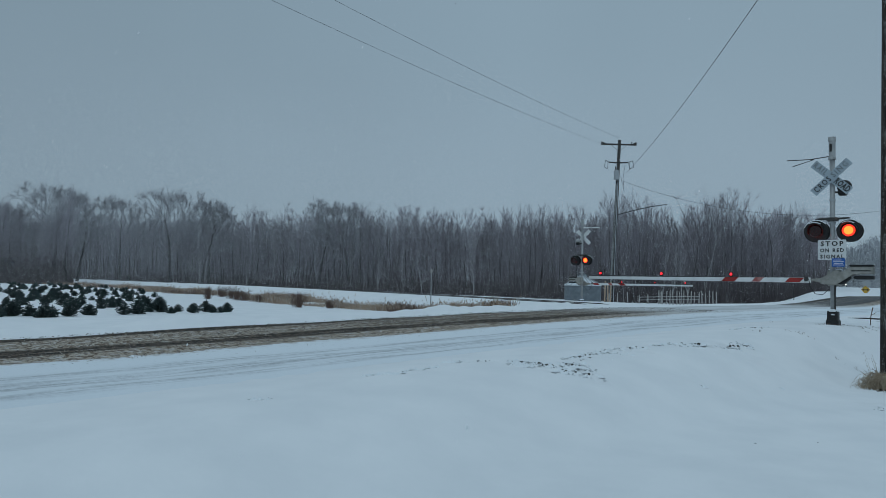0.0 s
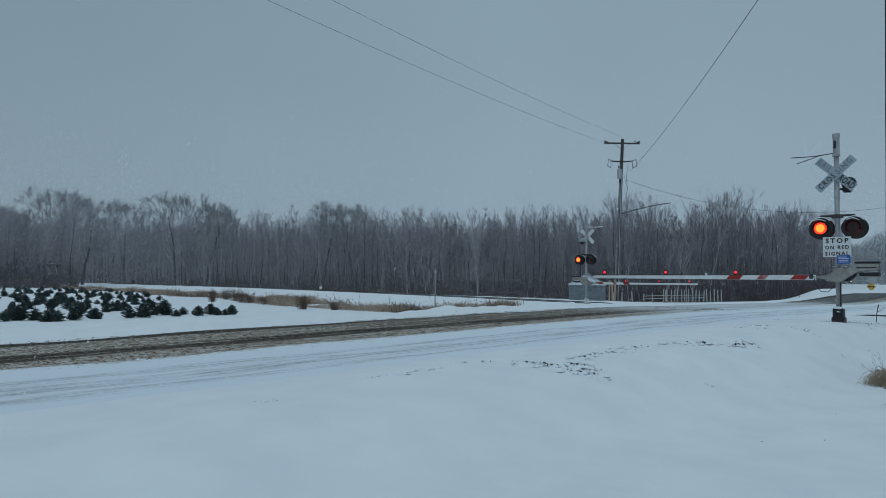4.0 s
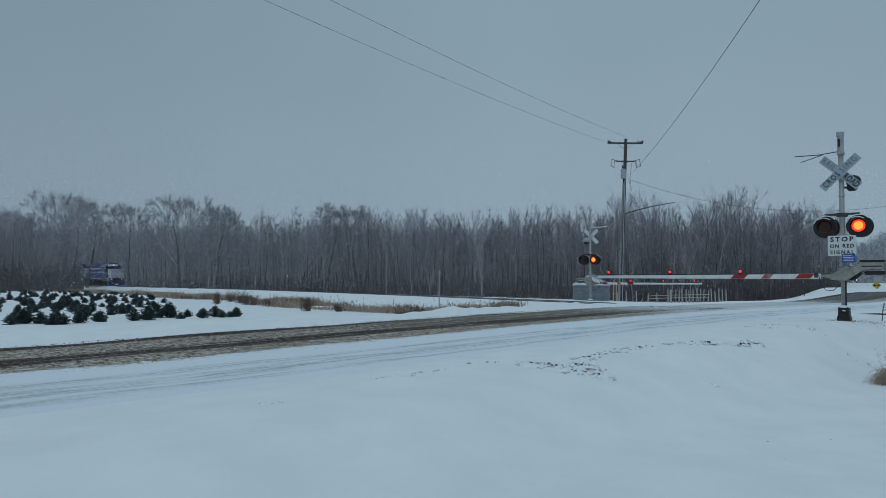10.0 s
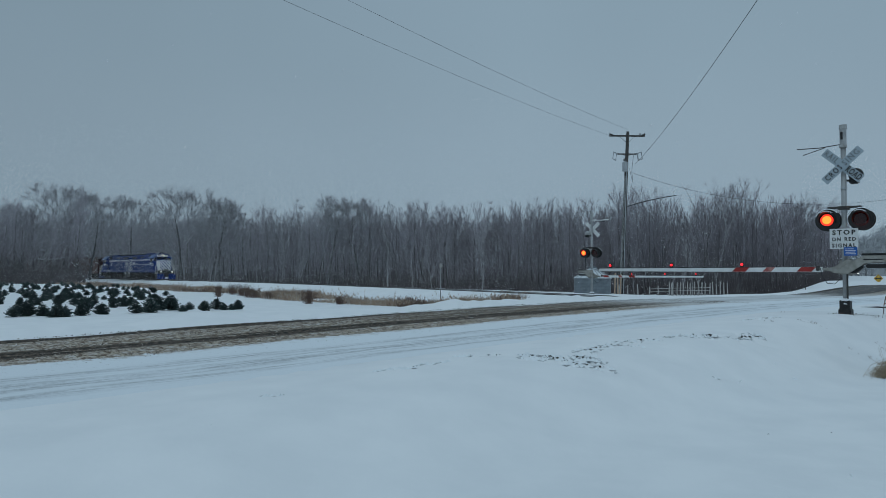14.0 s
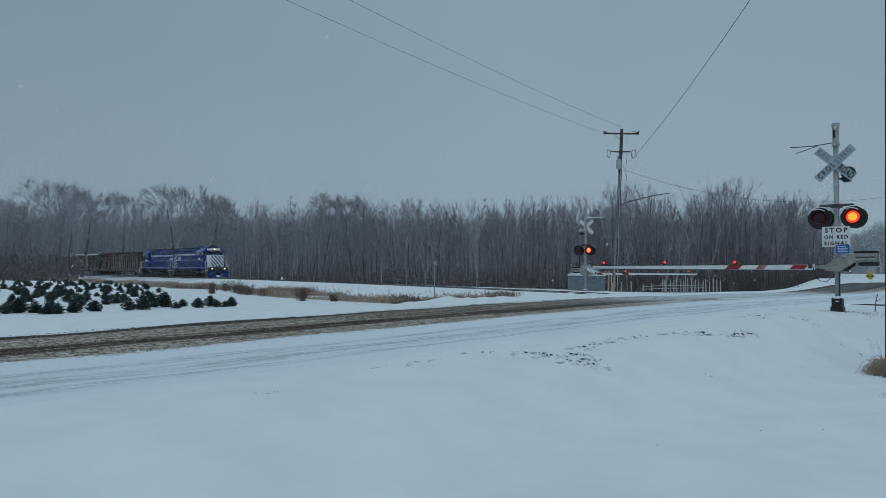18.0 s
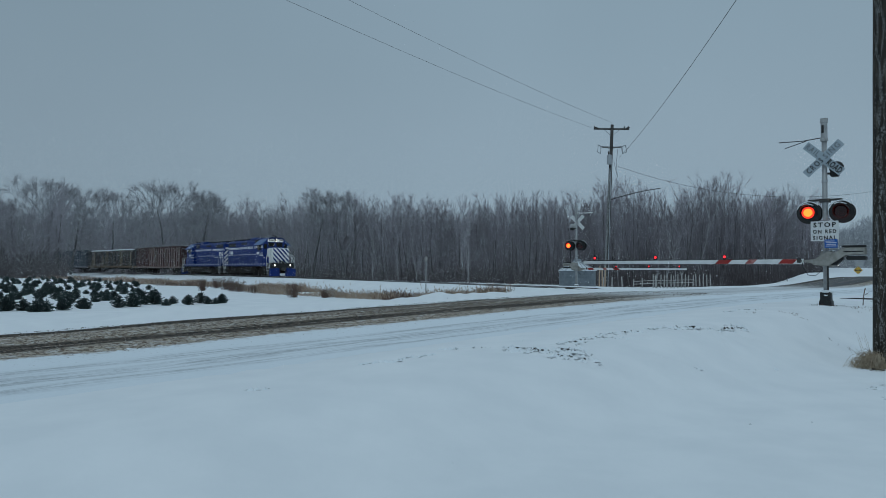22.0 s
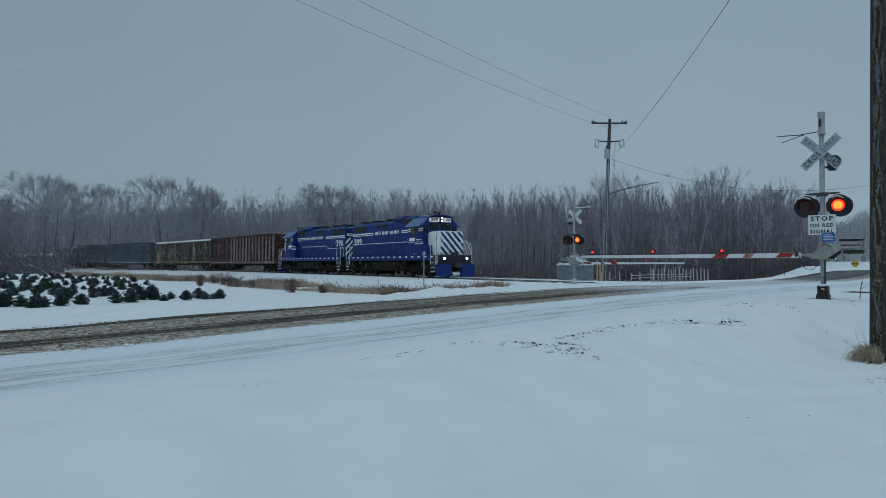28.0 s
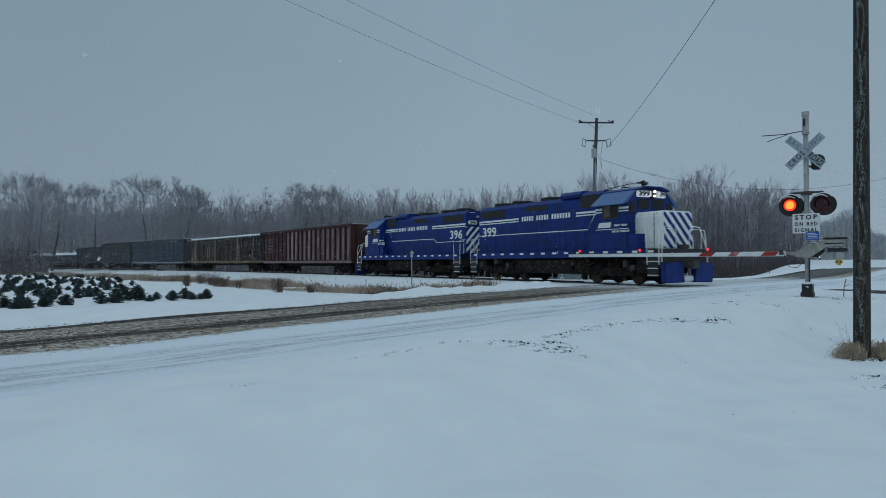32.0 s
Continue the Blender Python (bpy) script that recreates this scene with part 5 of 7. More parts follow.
def fir_mesh(seed):
    """A small plantation fir, one metre tall: whorls of upswept boughs thick with needles, snow lying on some."""
    rnd = random.Random(seed)
    wood, green, snow = Geo(), Geo(), Geo()
    wood.tube([(0, 0, -0.1), (0, 0, 0.98)], [0.03, 0.005], 6)
    whorls = rnd.randrange(8, 11)
    lop = rnd.uniform(0, 6.283)
    for w in range(whorls):
        t = w / whorls
        count = rnd.randrange(8, 12) if t < 0.6 else rnd.randrange(5, 8)
        for b in range(count):
            a = 6.283 * (b + rnd.uniform(-0.3, 0.3)) / count + w * 0.7
            z = 0.03 + 0.86 * t + rnd.gauss(0, 0.02)
            reach = (0.47 * (1 - t) ** 0.72 * (0.78 + 0.22 * min(1.0, t / 0.12)) + 0.05) * rnd.uniform(0.8, 1.1) * (1 + 0.14 * math.cos(a - lop))
            c, sn = math.cos(a), math.sin(a)
            root = Vector((c * 0.01, sn * 0.01, z))
            tip = Vector((c * reach, sn * reach, z + reach * rnd.uniform(0.1, 0.55) + 0.03))
            f0 = (tip - root).normalized()
            o0 = Vector((-sn, c, 0))
            n = max(3, int(reach / 0.045))
            for k in range(n):
                q = root.lerp(tip, (k + 0.6) / n)
                ln = 0.075 * (1.1 - 0.4 * k / n)
                for side in (-1, 1):
                    # a side shoot: two crossed leaves of needles
                    d = (f0 * 0.8 + o0 * side * rnd.uniform(0.5, 1.0) + Vector((0, 0, rnd.uniform(-0.15, 0.5)))).normalized()
                    u = d.cross(Vector((0, 0, 1))).normalized() * 0.026
                    v = u.cross(d).normalized() * 0.03
                    e = q + d * ln
                    green.add([q - u, q + d * ln * 0.5 - u * 1.5, e, q + d * ln * 0.5 + u * 1.5, q + u], [(0, 1, 2, 3, 4)])
                    green.add([q - v, q + d * ln * 0.5 - v * 1.3, e, q + d * ln * 0.5 + v * 1.3], [(0, 1, 2, 3)])
            if rnd.random() < 0.7:
                q = root.lerp(tip, rnd.uniform(0.55, 0.95)) + Vector((0, 0, 0.02))
                o, f = o0 * rnd.uniform(0.018, 0.048), f0 * rnd.uniform(0.03, 0.075)
                snow.add([q - o, q + f, q + o, q - f, q + Vector((0, 0, 0.016))], [(0, 1, 4), (1, 2, 4), (2, 3, 4), (3, 0, 4)])
    green.tube([(0, 0, 0.86), (0.005, 0, 1.06)], [0.03, 0.006], 4)
    for k in range(10):
        z, a = rnd.uniform(0.86, 1.03), rnd.uniform(0, 6.283)
        green.spike(Vector((0, 0, z)), Vector((math.cos(a) * 0.05, math.sin(a) * 0.05, z + 0.04)), 0.012)
    return raw_mesh("trunk", wood), raw_mesh("crown", green), raw_mesh("snow_dusting", snow)


def build_firs():
    rnd = random.Random(8)
    kinds = [fir_mesh(100 + i) for i in range(6)]
    for t, c, w in kinds:
        t.materials.append(BARK), c.materials.append(FIR), w.materials.append(SNOWCAP)
    spots = [(-14.57, 23.4, 0.62), (-14.5, 24.0, 0.95), (-14.0, 24.2, 0.8), (-13.2, 23.5, 0.78), (-12.95, 23.7, 0.7), (-12.88, 24.6, 0.8), (-15.6, 29.9, 1.0),
             (-12.69, 25.7, 0.75), (-14.6, 30.6, 0.72), (-14.7, 31.8, 0.75), (-11.84, 26.6, 0.8), (-11.5, 27.1, 1.0), (-11.9, 28.9, 0.95), (-11.4, 28.9, 1.12),
             (-10.6, 28.1, 0.55), (-9.88, 28.6, 0.78), (-9.72, 29.7, 0.88), (-9.31, 29.2, 0.55), (-9.0, 29.3, 0.5), (-8.86, 29.8, 0.7), (-10.9, 29.6, 0.6)]
    for k in range(16):
        d, r = rnd.uniform(25.5, 34), rnd.uniform(-0.69, -0.42)
        if r < -0.41 - 0.012 * (d - 25):
            spots.append((r * d, d, rnd.uniform(0.5, 0.85)))
    # rows of the plantation behind the first trees
    for j in range(24):
        for i in range(16):
            d = 34 + j * 3.2 + (j * j) * 0.14
            r = -0.72 + i * 0.0205 + rnd.gauss(0, 0.007)
            if r > -0.40 - 0.0006 * (d - 33) or rnd.random() < (0.26 if d < 48 else 0.1):
                continue
            x, y = r * d, d + rnd.gauss(0, 0.9)
            w, s = near_track(x, y)
            if w < 14:
                continue
            spots.append((x, y, rnd.uniform(0.45, 0.9)))
    for i, (x, y, h) in enumerate(spots):
        if i >= 380:
            break
        t, c, w = kinds[i % 6]
        root = thing("fir_tree", "young green plantation fir dusted with snow", "fir tree", "plantation firs",
                     at=Matrix.Translation((x, y, ground_z(x, y) - 0.03)) @ pose(0, 0, 0, rnd.gauss(0, 2), rnd.gauss(0, 2), rnd.uniform(0, 360)) @ Matrix.Diagonal((h * rnd.uniform(0.72, 0.92), h * 0.82, h * rnd.uniform(0.58, 0.7), 1)))
        part("trunk", t, BARK, root)
        part("crown", c, FIR, root)
        part("snow_dusting", w, SNOWCAP, root, "snow on the twigs")["kind"] = "stuff"


def blades(g, rnd, x, y, z, count, height, spread, width=0.012, plume=0.0):
    """Dry blades that bend over; some end in a feathery seed head."""
    for k in range(count):
        a = rnd.uniform(0, 6.283)
        px, py = x + rnd.gauss(0, spread * 0.5), y + rnd.gauss(0, spread * 0.5)
        h = height * rnd.uniform(0.3, 1.0)
        bend = h * rnd.uniform(0.3, 1.7)
        c, s = math.cos(a), math.sin(a)
        mid = Vector((px + c * bend * 0.35, py + s * bend * 0.35, z + h * 0.65))
        tip = Vector((px + c * bend, py + s * bend, z + h * rnd.uniform(0.6, 1.0)))
        o = Vector((-s, c, 0)) * width
        base = Vector((px, py, z - 0.05))
        g.add([base - o, base + o, mid + o * 0.7, mid - o * 0.7, tip], [(0, 1, 2, 3), (3, 2, 4)])
        if rnd.random() < plume:
            for q in range(2):
                e = Vector((rnd.gauss(0, 0.03), rnd.gauss(0, 0.03), rnd.uniform(0.04, 0.12)))
                g.spike(tip - e * 0.6, tip + e * 0.7, width * 1.4)


def build_grass():
    rnd = random.Random(21)
    g, dark, frost = Geo(), Geo(), Geo()
    # the ditch strip between the plantation and the track
    for i in range(9500):
        t = rnd.random()
        s = -5 - 119 * t ** 1.3
        w = 7.4 + rnd.uniform(0, 1) * (3.2 + 6.5 * t) + 1.2 * math.sin(s * 0.21)
        p, d = track_at(s)
        x, y = p.x + d.y * w, p.y - d.x * w
        if road_uv(x, y)[1] < 7.6 or noise.noise((s * 0.12, w * 0.3, 0)) < -0.18:
            continue
        patch = noise.noise((x * 0.4, y * 0.4, 5)) + rnd.gauss(0, 0.22)
        tall = max(0.18, 0.75 + 1.1 * noise.noise((x * 0.45, y * 0.45, 0)))
        if patch > (0.16 if y < 38 else 0.0):
            blades(dark, rnd, x, y, ground_z(x, y), 6, rnd.uniform(0.2, 0.62) * tall, 0.6, 0.014)
        elif rnd.random() < 0.22:
            blades(frost, rnd, x, y, ground_z(x, y), 6, rnd.uniform(0.2, 0.6) * tall, 0.6, 0.016, 0.5)
        else:
            blades(g, rnd, x, y, ground_z(x, y), 6, rnd.uniform(0.2, 0.66) * tall, 0.6, 0.015, 0.45)
    ob = part("frosted_grass", raw_mesh("frosted_grass", frost), FROSTSTRAW)
    tagged(ob, "pale snow-frosted grass tops in the ditch", "grass", kind="stuff")
    ob = part("dry_grass", raw_mesh("dry_grass", g), STRAW)
    tagged(ob, "straw-coloured dry grass standing in the snowy ditch", "grass", kind="stuff")

    ob = part("dead_weeds", raw_mesh("dead_weeds", dark), SCRUB)
    tagged(ob, "dark reddish dead weeds mixed into the grass", "weeds", kind="stuff")

    def scrub_at(x, y, h, label):
        b = Geo()
        for k in range(46):
            a, ln = rnd.uniform(0, 6.283), h * rnd.uniform(0.5, 1.1)
            sprout(b, rnd, Vector((rnd.gauss(0, h * 0.15), rnd.gauss(0, h * 0.15), -0.1)), Vector((math.cos(a) * 0.4, math.sin(a) * 0.4, 1)).normalized(), ln, 0.012, 1, 3, {"seg": 0.4, "up": 0.5, "count": (4,), "fwd": 0.9})
        ob = part("shrub", raw_mesh("shrub", b), SCRUB)
        ob.matrix_basis = Matrix.Translation((x, y, ground_z(x, y)))
        tagged(ob, label, "shrub", "shrubs in the ditch")

    for x, y, h in ((-7.15, 36.6, 0.85), (-13.3, 47.0, 0.9), (-12.6, 46.0, 0.75), (-14.6, 50.0, 0.9), (-16.5, 54.0, 0.85), (-11.0, 43.5, 0.6), (-5.5, 36.5, 0.5), (-19.0, 58.5, 0.8), (-15.5, 47.6, 0.55)):
        scrub_at(x, y, h, "dark leafless shrub among dry grass")
    # tuft and weeds at the foot of the near pole
    b = Geo()
    for cx, side, n in ((8.36, -1, 620), (8.60, 1, 330)):
        for k in range(n):
            # stems lean in against the pole, a few sprawl outwards
            out = abs(rnd.gauss(0, 0.17))
            px, py = cx + side * out, 12.72 + rnd.gauss(0, 0.14)
            z, h = ground_z(px, py), rnd.uniform(0.05, 0.42) * max(0.15, 1 - out / 0.6)
            lean = -side * rnd.uniform(0.0, 0.6) * h * (1.5 if out > 0.15 else 0.2) if rnd.random() < 0.72 else side * rnd.uniform(0.1, 0.9) * h
            sn = rnd.gauss(0, 0.07)
            b.tube([(px, py, z - 0.05), (px + lean * 0.4, py + sn * 0.5, z + h * 0.6), (px + lean, py + sn, z + h * rnd.uniform(0.75, 1.0))], [0.005, 0.004, 0.0015], 3, caps=False)
        for k in range(5):
            px, h = cx + side * rnd.uniform(0.05, 0.6), rnd.uniform(0.3, 0.7)
            z = ground_z(px, 12.8)
            b.tube([(px, 12.8, z - 0.05), (px + side * 0.12 * h, 12.75, z + h * 0.6), (px + side * 0.3 * h, 12.7, z + h)], [0.004, 0.003, 0.0015], 3, caps=False)
        for k in range(80):
            # arching stems that fall back to the ground
            a0, a1 = rnd.uniform(0.0, 0.15), rnd.uniform(0.2, 0.5)
            h, py, sn = rnd.uniform(0.1, 0.34), 12.66 + rnd.gauss(0, 0.1), rnd.gauss(0, 0.1)
            z = ground_z(cx + side * 0.2, py)
            b.tube([(cx + side * a0, py, z - 0.03), (cx + side * (a0 + 0.3 * (a1 - a0)), py, z + h), (cx + side * (a0 + 0.7 * (a1 - a0)), py + sn * 0.5, z + h * 0.8), (cx + side * a1, py + sn, z + rnd.uniform(0.0, 0.1))], [0.005, 0.0045, 0.004, 0.002], 3, caps=False)
    ob = part("grass_tuft", raw_mesh("grass_tuft", b), TUFT)
    tagged(ob, "dead grass tuft at the foot of the pole", "grass", kind="stuff")
    weeds = Geo()
    spots = [(10.95 + rnd.gauss(0.3, 0.9), 18.5 + rnd.gauss(0, 0.6)) for i in range(26)] + [(rnd.uniform(8.2, 10.6), rnd.uniform(12.6, 16)) for i in range(9)] + [(7.9, 12.6), (8.05, 15.6), (7.3, 15.4)]
    for x, y in spots:
        size = rnd.uniform(0.4, 1.0)
        for k in range(rnd.randrange(3, 12)):
            px, py = x + rnd.gauss(0, 0.1 * size), y + rnd.gauss(0, 0.1 * size)
            z, a, h = ground_z(px, py), rnd.uniform(0, 6.283), rnd.uniform(0.01, 0.055) * size
            bend = h * rnd.uniform(0.3, 2.0)
            weeds.tube([(px, py, z - 0.03), (px + math.cos(a) * bend * 0.6, py + math.sin(a) * bend * 0.6, z + h), (px + math.cos(a) * bend, py + math.sin(a) * bend, z + h * rnd.uniform(0.3, 1.1))], [0.0035, 0.003, 0.0015], 3, caps=False)
    for k in range(70):
        px, py, h = rnd.uniform(8.62, 9.5), rnd.uniform(12.4, 13.6), rnd.uniform(0.08, 0.32)
        z, lean = ground_z(px, py), rnd.gauss(0, 0.3)
        weeds.tube([(px, py, z - 0.03), (px + lean * 0.5, py, z + h), (px + lean, py + rnd.gauss(0, 0.1), z + h * rnd.uniform(0.3, 1.0))], [0.006, 0.004, 0.002], 3, caps=False)
    # one tall stalk beside the rails
    weeds.tube([(12.7, 20.0, ground_z(12.7, 20.0) - 0.05), (12.72, 20.0, 0.25), (12.78, 20.0, 0.5)], [0.014, 0.012, 0.016], 5)
    weeds.tube([(12.74, 20.0, 0.28), (12.88, 20.0, 0.36)], [0.01, 0.006], 4)
    ob = part("weeds", raw_mesh("weeds", weeds), SCRUB)
    tagged(ob, "thin dead weed stalks poking through snow", "weeds", kind="stuff")
    # clods and grass ends where the snow is scuffed
    clods = Geo()

    chunks, pressed = Geo(), Geo()

    def press(x, y, r):
        """A flat grey patch that paints the shade of a dent in the snow crust."""
        k, a0, n = len(pressed.v), rnd.uniform(0, 6.283), 8
        for q in range(n):
            a, rr = a0 + q * 6.283 / n, r * rnd.uniform(0.45, 1.3)
            px, py = x + math.cos(a) * rr * 2.0, y + math.sin(a) * rr * 1.0
            pressed.v.append((px, py, ground_z(px, py) + 0.0))
        pressed.v.append((x, y, ground_z(x, y) + 0.01))
        pressed.f.extend([(k + q, k + (q + 1) % n, k + n) for q in range(n)])

    def scuff(cx, cy, dx, dy, n, spread, big=1.0):
        for i in range(int(n * 0.6)):
            t = rnd.uniform(-1.15, 1.15)
            press(cx + dx * t + rnd.gauss(0, spread * 1.5), cy + dy * t + rnd.gauss(0, spread * 1.6), rnd.uniform(0.012, 0.05) * rnd.uniform(0.3, 1.0))
        for i in range(int(n * 0.7)):
            t = rnd.uniform(-1.3, 1.3)
            x, y = cx + dx * t + rnd.gauss(0, spread * 1.5), cy + dy * t + rnd.gauss(0, spread * 1.5)
            r = rnd.uniform(0.012, 0.045)
            k, z, a0 = len(chunks.v), ground_z(x, y) - 0.012, rnd.uniform(0, 6.283)
            for q in range(6):
                rr = r * rnd.uniform(0.7, 1.5)
                chunks.v.append((x + math.cos(a0 + q * 1.0472) * rr * 1.4, y + math.sin(a0 + q * 1.0472) * rr, z))
            chunks.v.append((x + rnd.gauss(0, r * 0.4), y, z + r * 0.75 + 0.012))
            chunks.f.extend([(k + q, k + (q + 1) % 6, k + 6) for q in range(6)])
        for i in range(int(n * 0.4 * big)):
            t = rnd.uniform(-1, 1)
            x, y = cx + dx * t + rnd.gauss(0, spread), cy + dy * t + rnd.gauss(0, spread)
            z, r = ground_z(x, y), big * rnd.uniform(0.006, 0.02) * rnd.uniform(0.5, 1.2)
            clods.tube([(x, y, z - 0.015), (x, y, z + r * 0.5), (x + r * 0.3, y, z + r * 0.7)], [r * 1.5, r, r * 0.3], 5)

    for args in ((1.38, 9.98, 0.2, -0.06, 110, 0.05, 1.4), (1.55, 9.75, 0.2, -0.04, 50, 0.05), (1.95, 9.5, 0.16, 0.02, 60, 0.06), (1.95, 9.78, 0.2, 0.05, 60, 0.06), (2.15, 10.55, 0.18, 0.02, 60, 0.04), (2.7, 11.1, 0.3, 0.12, 46, 0.06), (3.3, 11.8, 0.35, 0.12, 50, 0.06),
                 (0.6, 10.42, 0.3, 0.02, 24, 0.02, 0.5), (-0.45, 9.22, 0.34, 0.26, 110, 0.02), (-0.12, 9.5, 0.16, 0.1, 30, 0.02), (4.1, 12.42, 0.16, 0.02, 26, 0.03), (4.45, 12.5, 0.2, 0.04, 36, 0.05), (4.9, 12.72, 0.09, 0.01, 44, 0.015, 1.6), (5.2, 12.65, 0.1, 0.03, 20, 0.03),
                 (5.7, 13.0, 0.3, 0.2, 46, 0.05), (6.05, 13.3, 0.12, 0.05, 22, 0.04), (7.5, 16.3, 0.35, 0.1, 26, 0.08), (7.0, 16.0, 0.2, 0.1, 12, 0.06), (4.06, 10.36, 0.01, 0.005, 2, 0.004), (5.81, 11.54, 0.012, 0.005, 3, 0.005), (-1.8, 7.27, 0.07, 0.02, 8, 0.02),
                 (7.2, 10.7, 0.3, 0.15, 40, 0.08), (6.7, 9.7, 0.2, 0.1, 30, 0.06), (8.35, 12.55, 0.3, 0.05, 150, 0.05, 1.9), (8.75, 12.5, 0.25, 0.06, 120, 0.06, 1.9), (8.85, 11.95, 0.12, 0.05, 50, 0.04, 2.8), (8.45, 11.9, 0.1, 0.04, 40, 0.03, 2.6), (8.8, 11.5, 0.12, 0.05, 40, 0.03, 2.6)):
        scuff(*args)
    ob = part("scuffed_clods", raw_mesh("scuffed_clods", clods), DIRT)
    tagged(ob, "dark clods and grass where snow is scuffed", "clods", kind="stuff")
    # single specks on the open snow
    for i in range(24):
        x, y = rnd.uniform(-4, 9), rnd.uniform(5.5, 14)
        if road_uv(x, y)[1] < -9.5:
            press(x, y, rnd.uniform(0.005, 0.012))
    ob = part("pressed_snow", raw_mesh("pressed_snow", pressed), DENTSHADE)
    tagged(ob, "grey patches painting the shade of dents in scuffed snow, and specks", "snow", kind="stuff")
    ob = part("snow_chunks", raw_mesh("snow_chunks", chunks), SNOWCAP)
    tagged(ob, "kicked-up snow chunks and old footprints", "snow", kind="stuff")
    # slush lumps thrown up along the road
    lumps = Geo()
    for i in range(12000):
        u = -44 + 46 * rnd.random() ** 1.15
        v = rnd.choice((rnd.uniform(-0.3, 4.2), rnd.gauss(2.4, 0.6), rnd.gauss(2.5, 0.8), rnd.gauss(0.4, 0.3), rnd.gauss(0.2, 0.35), rnd.gauss(4.15, 0.12), rnd.uniform(0.2, 4.0), rnd.gauss(-0.4, 0.5)))
        x, y = road_place(u, v)
        z, r = (road_z(u) if v < 4.3 else ground_z(x, y)) - 0.012, rnd.uniform(0.006, 0.022) * rnd.uniform(0.3, 1.0) ** 1.5 * (0.6 if v > 4.3 or v < 0 else 1.0)
        k = len(lumps.v)
        a0 = rnd.uniform(0, 6.283)
        for q in range(5):
            a, rr = a0 + q * 1.2566, r * rnd.uniform(0.8, 1.7)
            lumps.v.append((x + math.cos(a) * rr * 1.3, y + math.sin(a) * rr * 1.3, z))
        lumps.v.append((x + rnd.gauss(0, r * 0.3), y + rnd.gauss(0, r * 0.3), z + r * 0.9 + 0.012))
        lumps.f += [(k + q, k + (q + 1) % 5, k + 5) for q in range(5)]
    ob = part("slush_lumps", raw_mesh("slush_lumps", lumps), SLUSH)
    tagged(ob, "dirty slush lumps along the wheel tracks", "slush", kind="stuff")


# grey that stands for shade inside the dents; also colours the loose specks
DENTSHADE = mat("dent_shade_grey", (0.64, 0.66, 0.68), (0.3, 0.31, 0.315), scale=30, rough=0.85)
SLUSH = bpy.data.materials.new("dirty_slush")
SLUSH.use_nodes = True
sn_, sl_ = SLUSH.node_tree.nodes, SLUSH.node_tree.links
s_geo, s_ramp = sn_.new("ShaderNodeNewGeometry"), sn_.new("ShaderNodeValToRGB")
s_ramp.color_ramp.elements[0].color, s_ramp.color_ramp.elements[1].color = (0.03, 0.022, 0.017, 1), (0.4, 0.37, 0.33, 1)
s_mid = s_ramp.color_ramp.elements.new(0.85)
s_mid.color = (0.2, 0.16, 0.13, 1)
sl_.new(s_geo.outputs["Random Per Island"], s_ramp.inputs[0])
sl_.new(s_ramp.outputs[0], sn_["Principled BSDF"].inputs["Base Color"])
sn_["Principled BSDF"].inputs["Roughness"].default_value = 0.7
build_woods()
build_firs()
build_grass()


# ---- the train ----
def bars(parent, words, x, y, z, height, pitch, material, out):
    """Writing drawn as plain bars: one bar a letter, one part a word. out: which way it reads."""
    for w in words:
        for i in range(w):
            g = Geo().box(*sorted((x, x + out * pitch * 0.62)), *sorted((y, y - out * 0.006)), z, z + height)
            part("lettering_bar", g, material, parent)
            x += out * pitch
        x += out * pitch * 0.9


def axle_truck(parent, x, base=2.74, r=0.5):
    truck = part("truck", Geo().prism([(x - base / 2 - 0.75, 0.62), (x - base / 2 - 0.6, 0.42), (x - 0.6, 0.36), (x + 0.6, 0.36), (x + base / 2 + 0.6, 0.42), (x + base / 2 + 0.75, 0.62), (x + base / 2 + 0.5, 0.86), (x + 0.5, 0.74), (x - 0.5, 0.74), (x - base / 2 - 0.5, 0.86)], -1.12, -0.95)
                 .prism([(x - base / 2 - 0.75, 0.62), (x - base / 2 - 0.6, 0.42), (x - 0.6, 0.36), (x + 0.6, 0.36), (x + base / 2 + 0.6, 0.42), (x + base / 2 + 0.75, 0.62), (x + base / 2 + 0.5, 0.86), (x + 0.5, 0.74), (x - 0.5, 0.74), (x - base / 2 - 0.5, 0.86)], 0.95, 1.12)
                 .box(x - 0.4, x + 0.4, -1.0, 1.0, 0.5, 0.95), GRIME, parent, "greasy truck frame")
    part("traction_gear", Geo().box(x - base / 2 - 0.7, x + base / 2 + 0.7, -0.68, 0.68, 0.16, 0.9), GRIME, truck, bevel=0.05)
    for ax in (x - base / 2, x + base / 2):
        for s in (-1, 1):
            for xa, xb in ((ax - 0.75, ax - 0.5), (ax + 0.5, ax + 0.72)):
                part("brake_rigging", Geo().box(xa, xb, *sorted((s * 0.86, s * 1.08)), 0.14, 0.61), GRIME, truck, bevel=0.03)
            part("wheel", Geo().tube([(ax, s * 0.82, r), (ax, s * 0.74, r), (ax, s * 0.72, r), (ax, s * 0.69, r)], [r * 0.82, r, r + 0.03, r + 0.03], 22), RAIL, truck)
            part("axle_box", Geo().box(ax - 0.16, ax + 0.16, *sorted((s * 1.0, s * 1.2)), 0.36, 0.7), GRIME, truck, bevel=0.02)
            part("spring", Geo().tube([(ax + 0.42, s * 1.1, 0.42), (ax + 0.42, s * 1.1, 0.78)], 0.1, 8), GRIME, truck)
    return truck


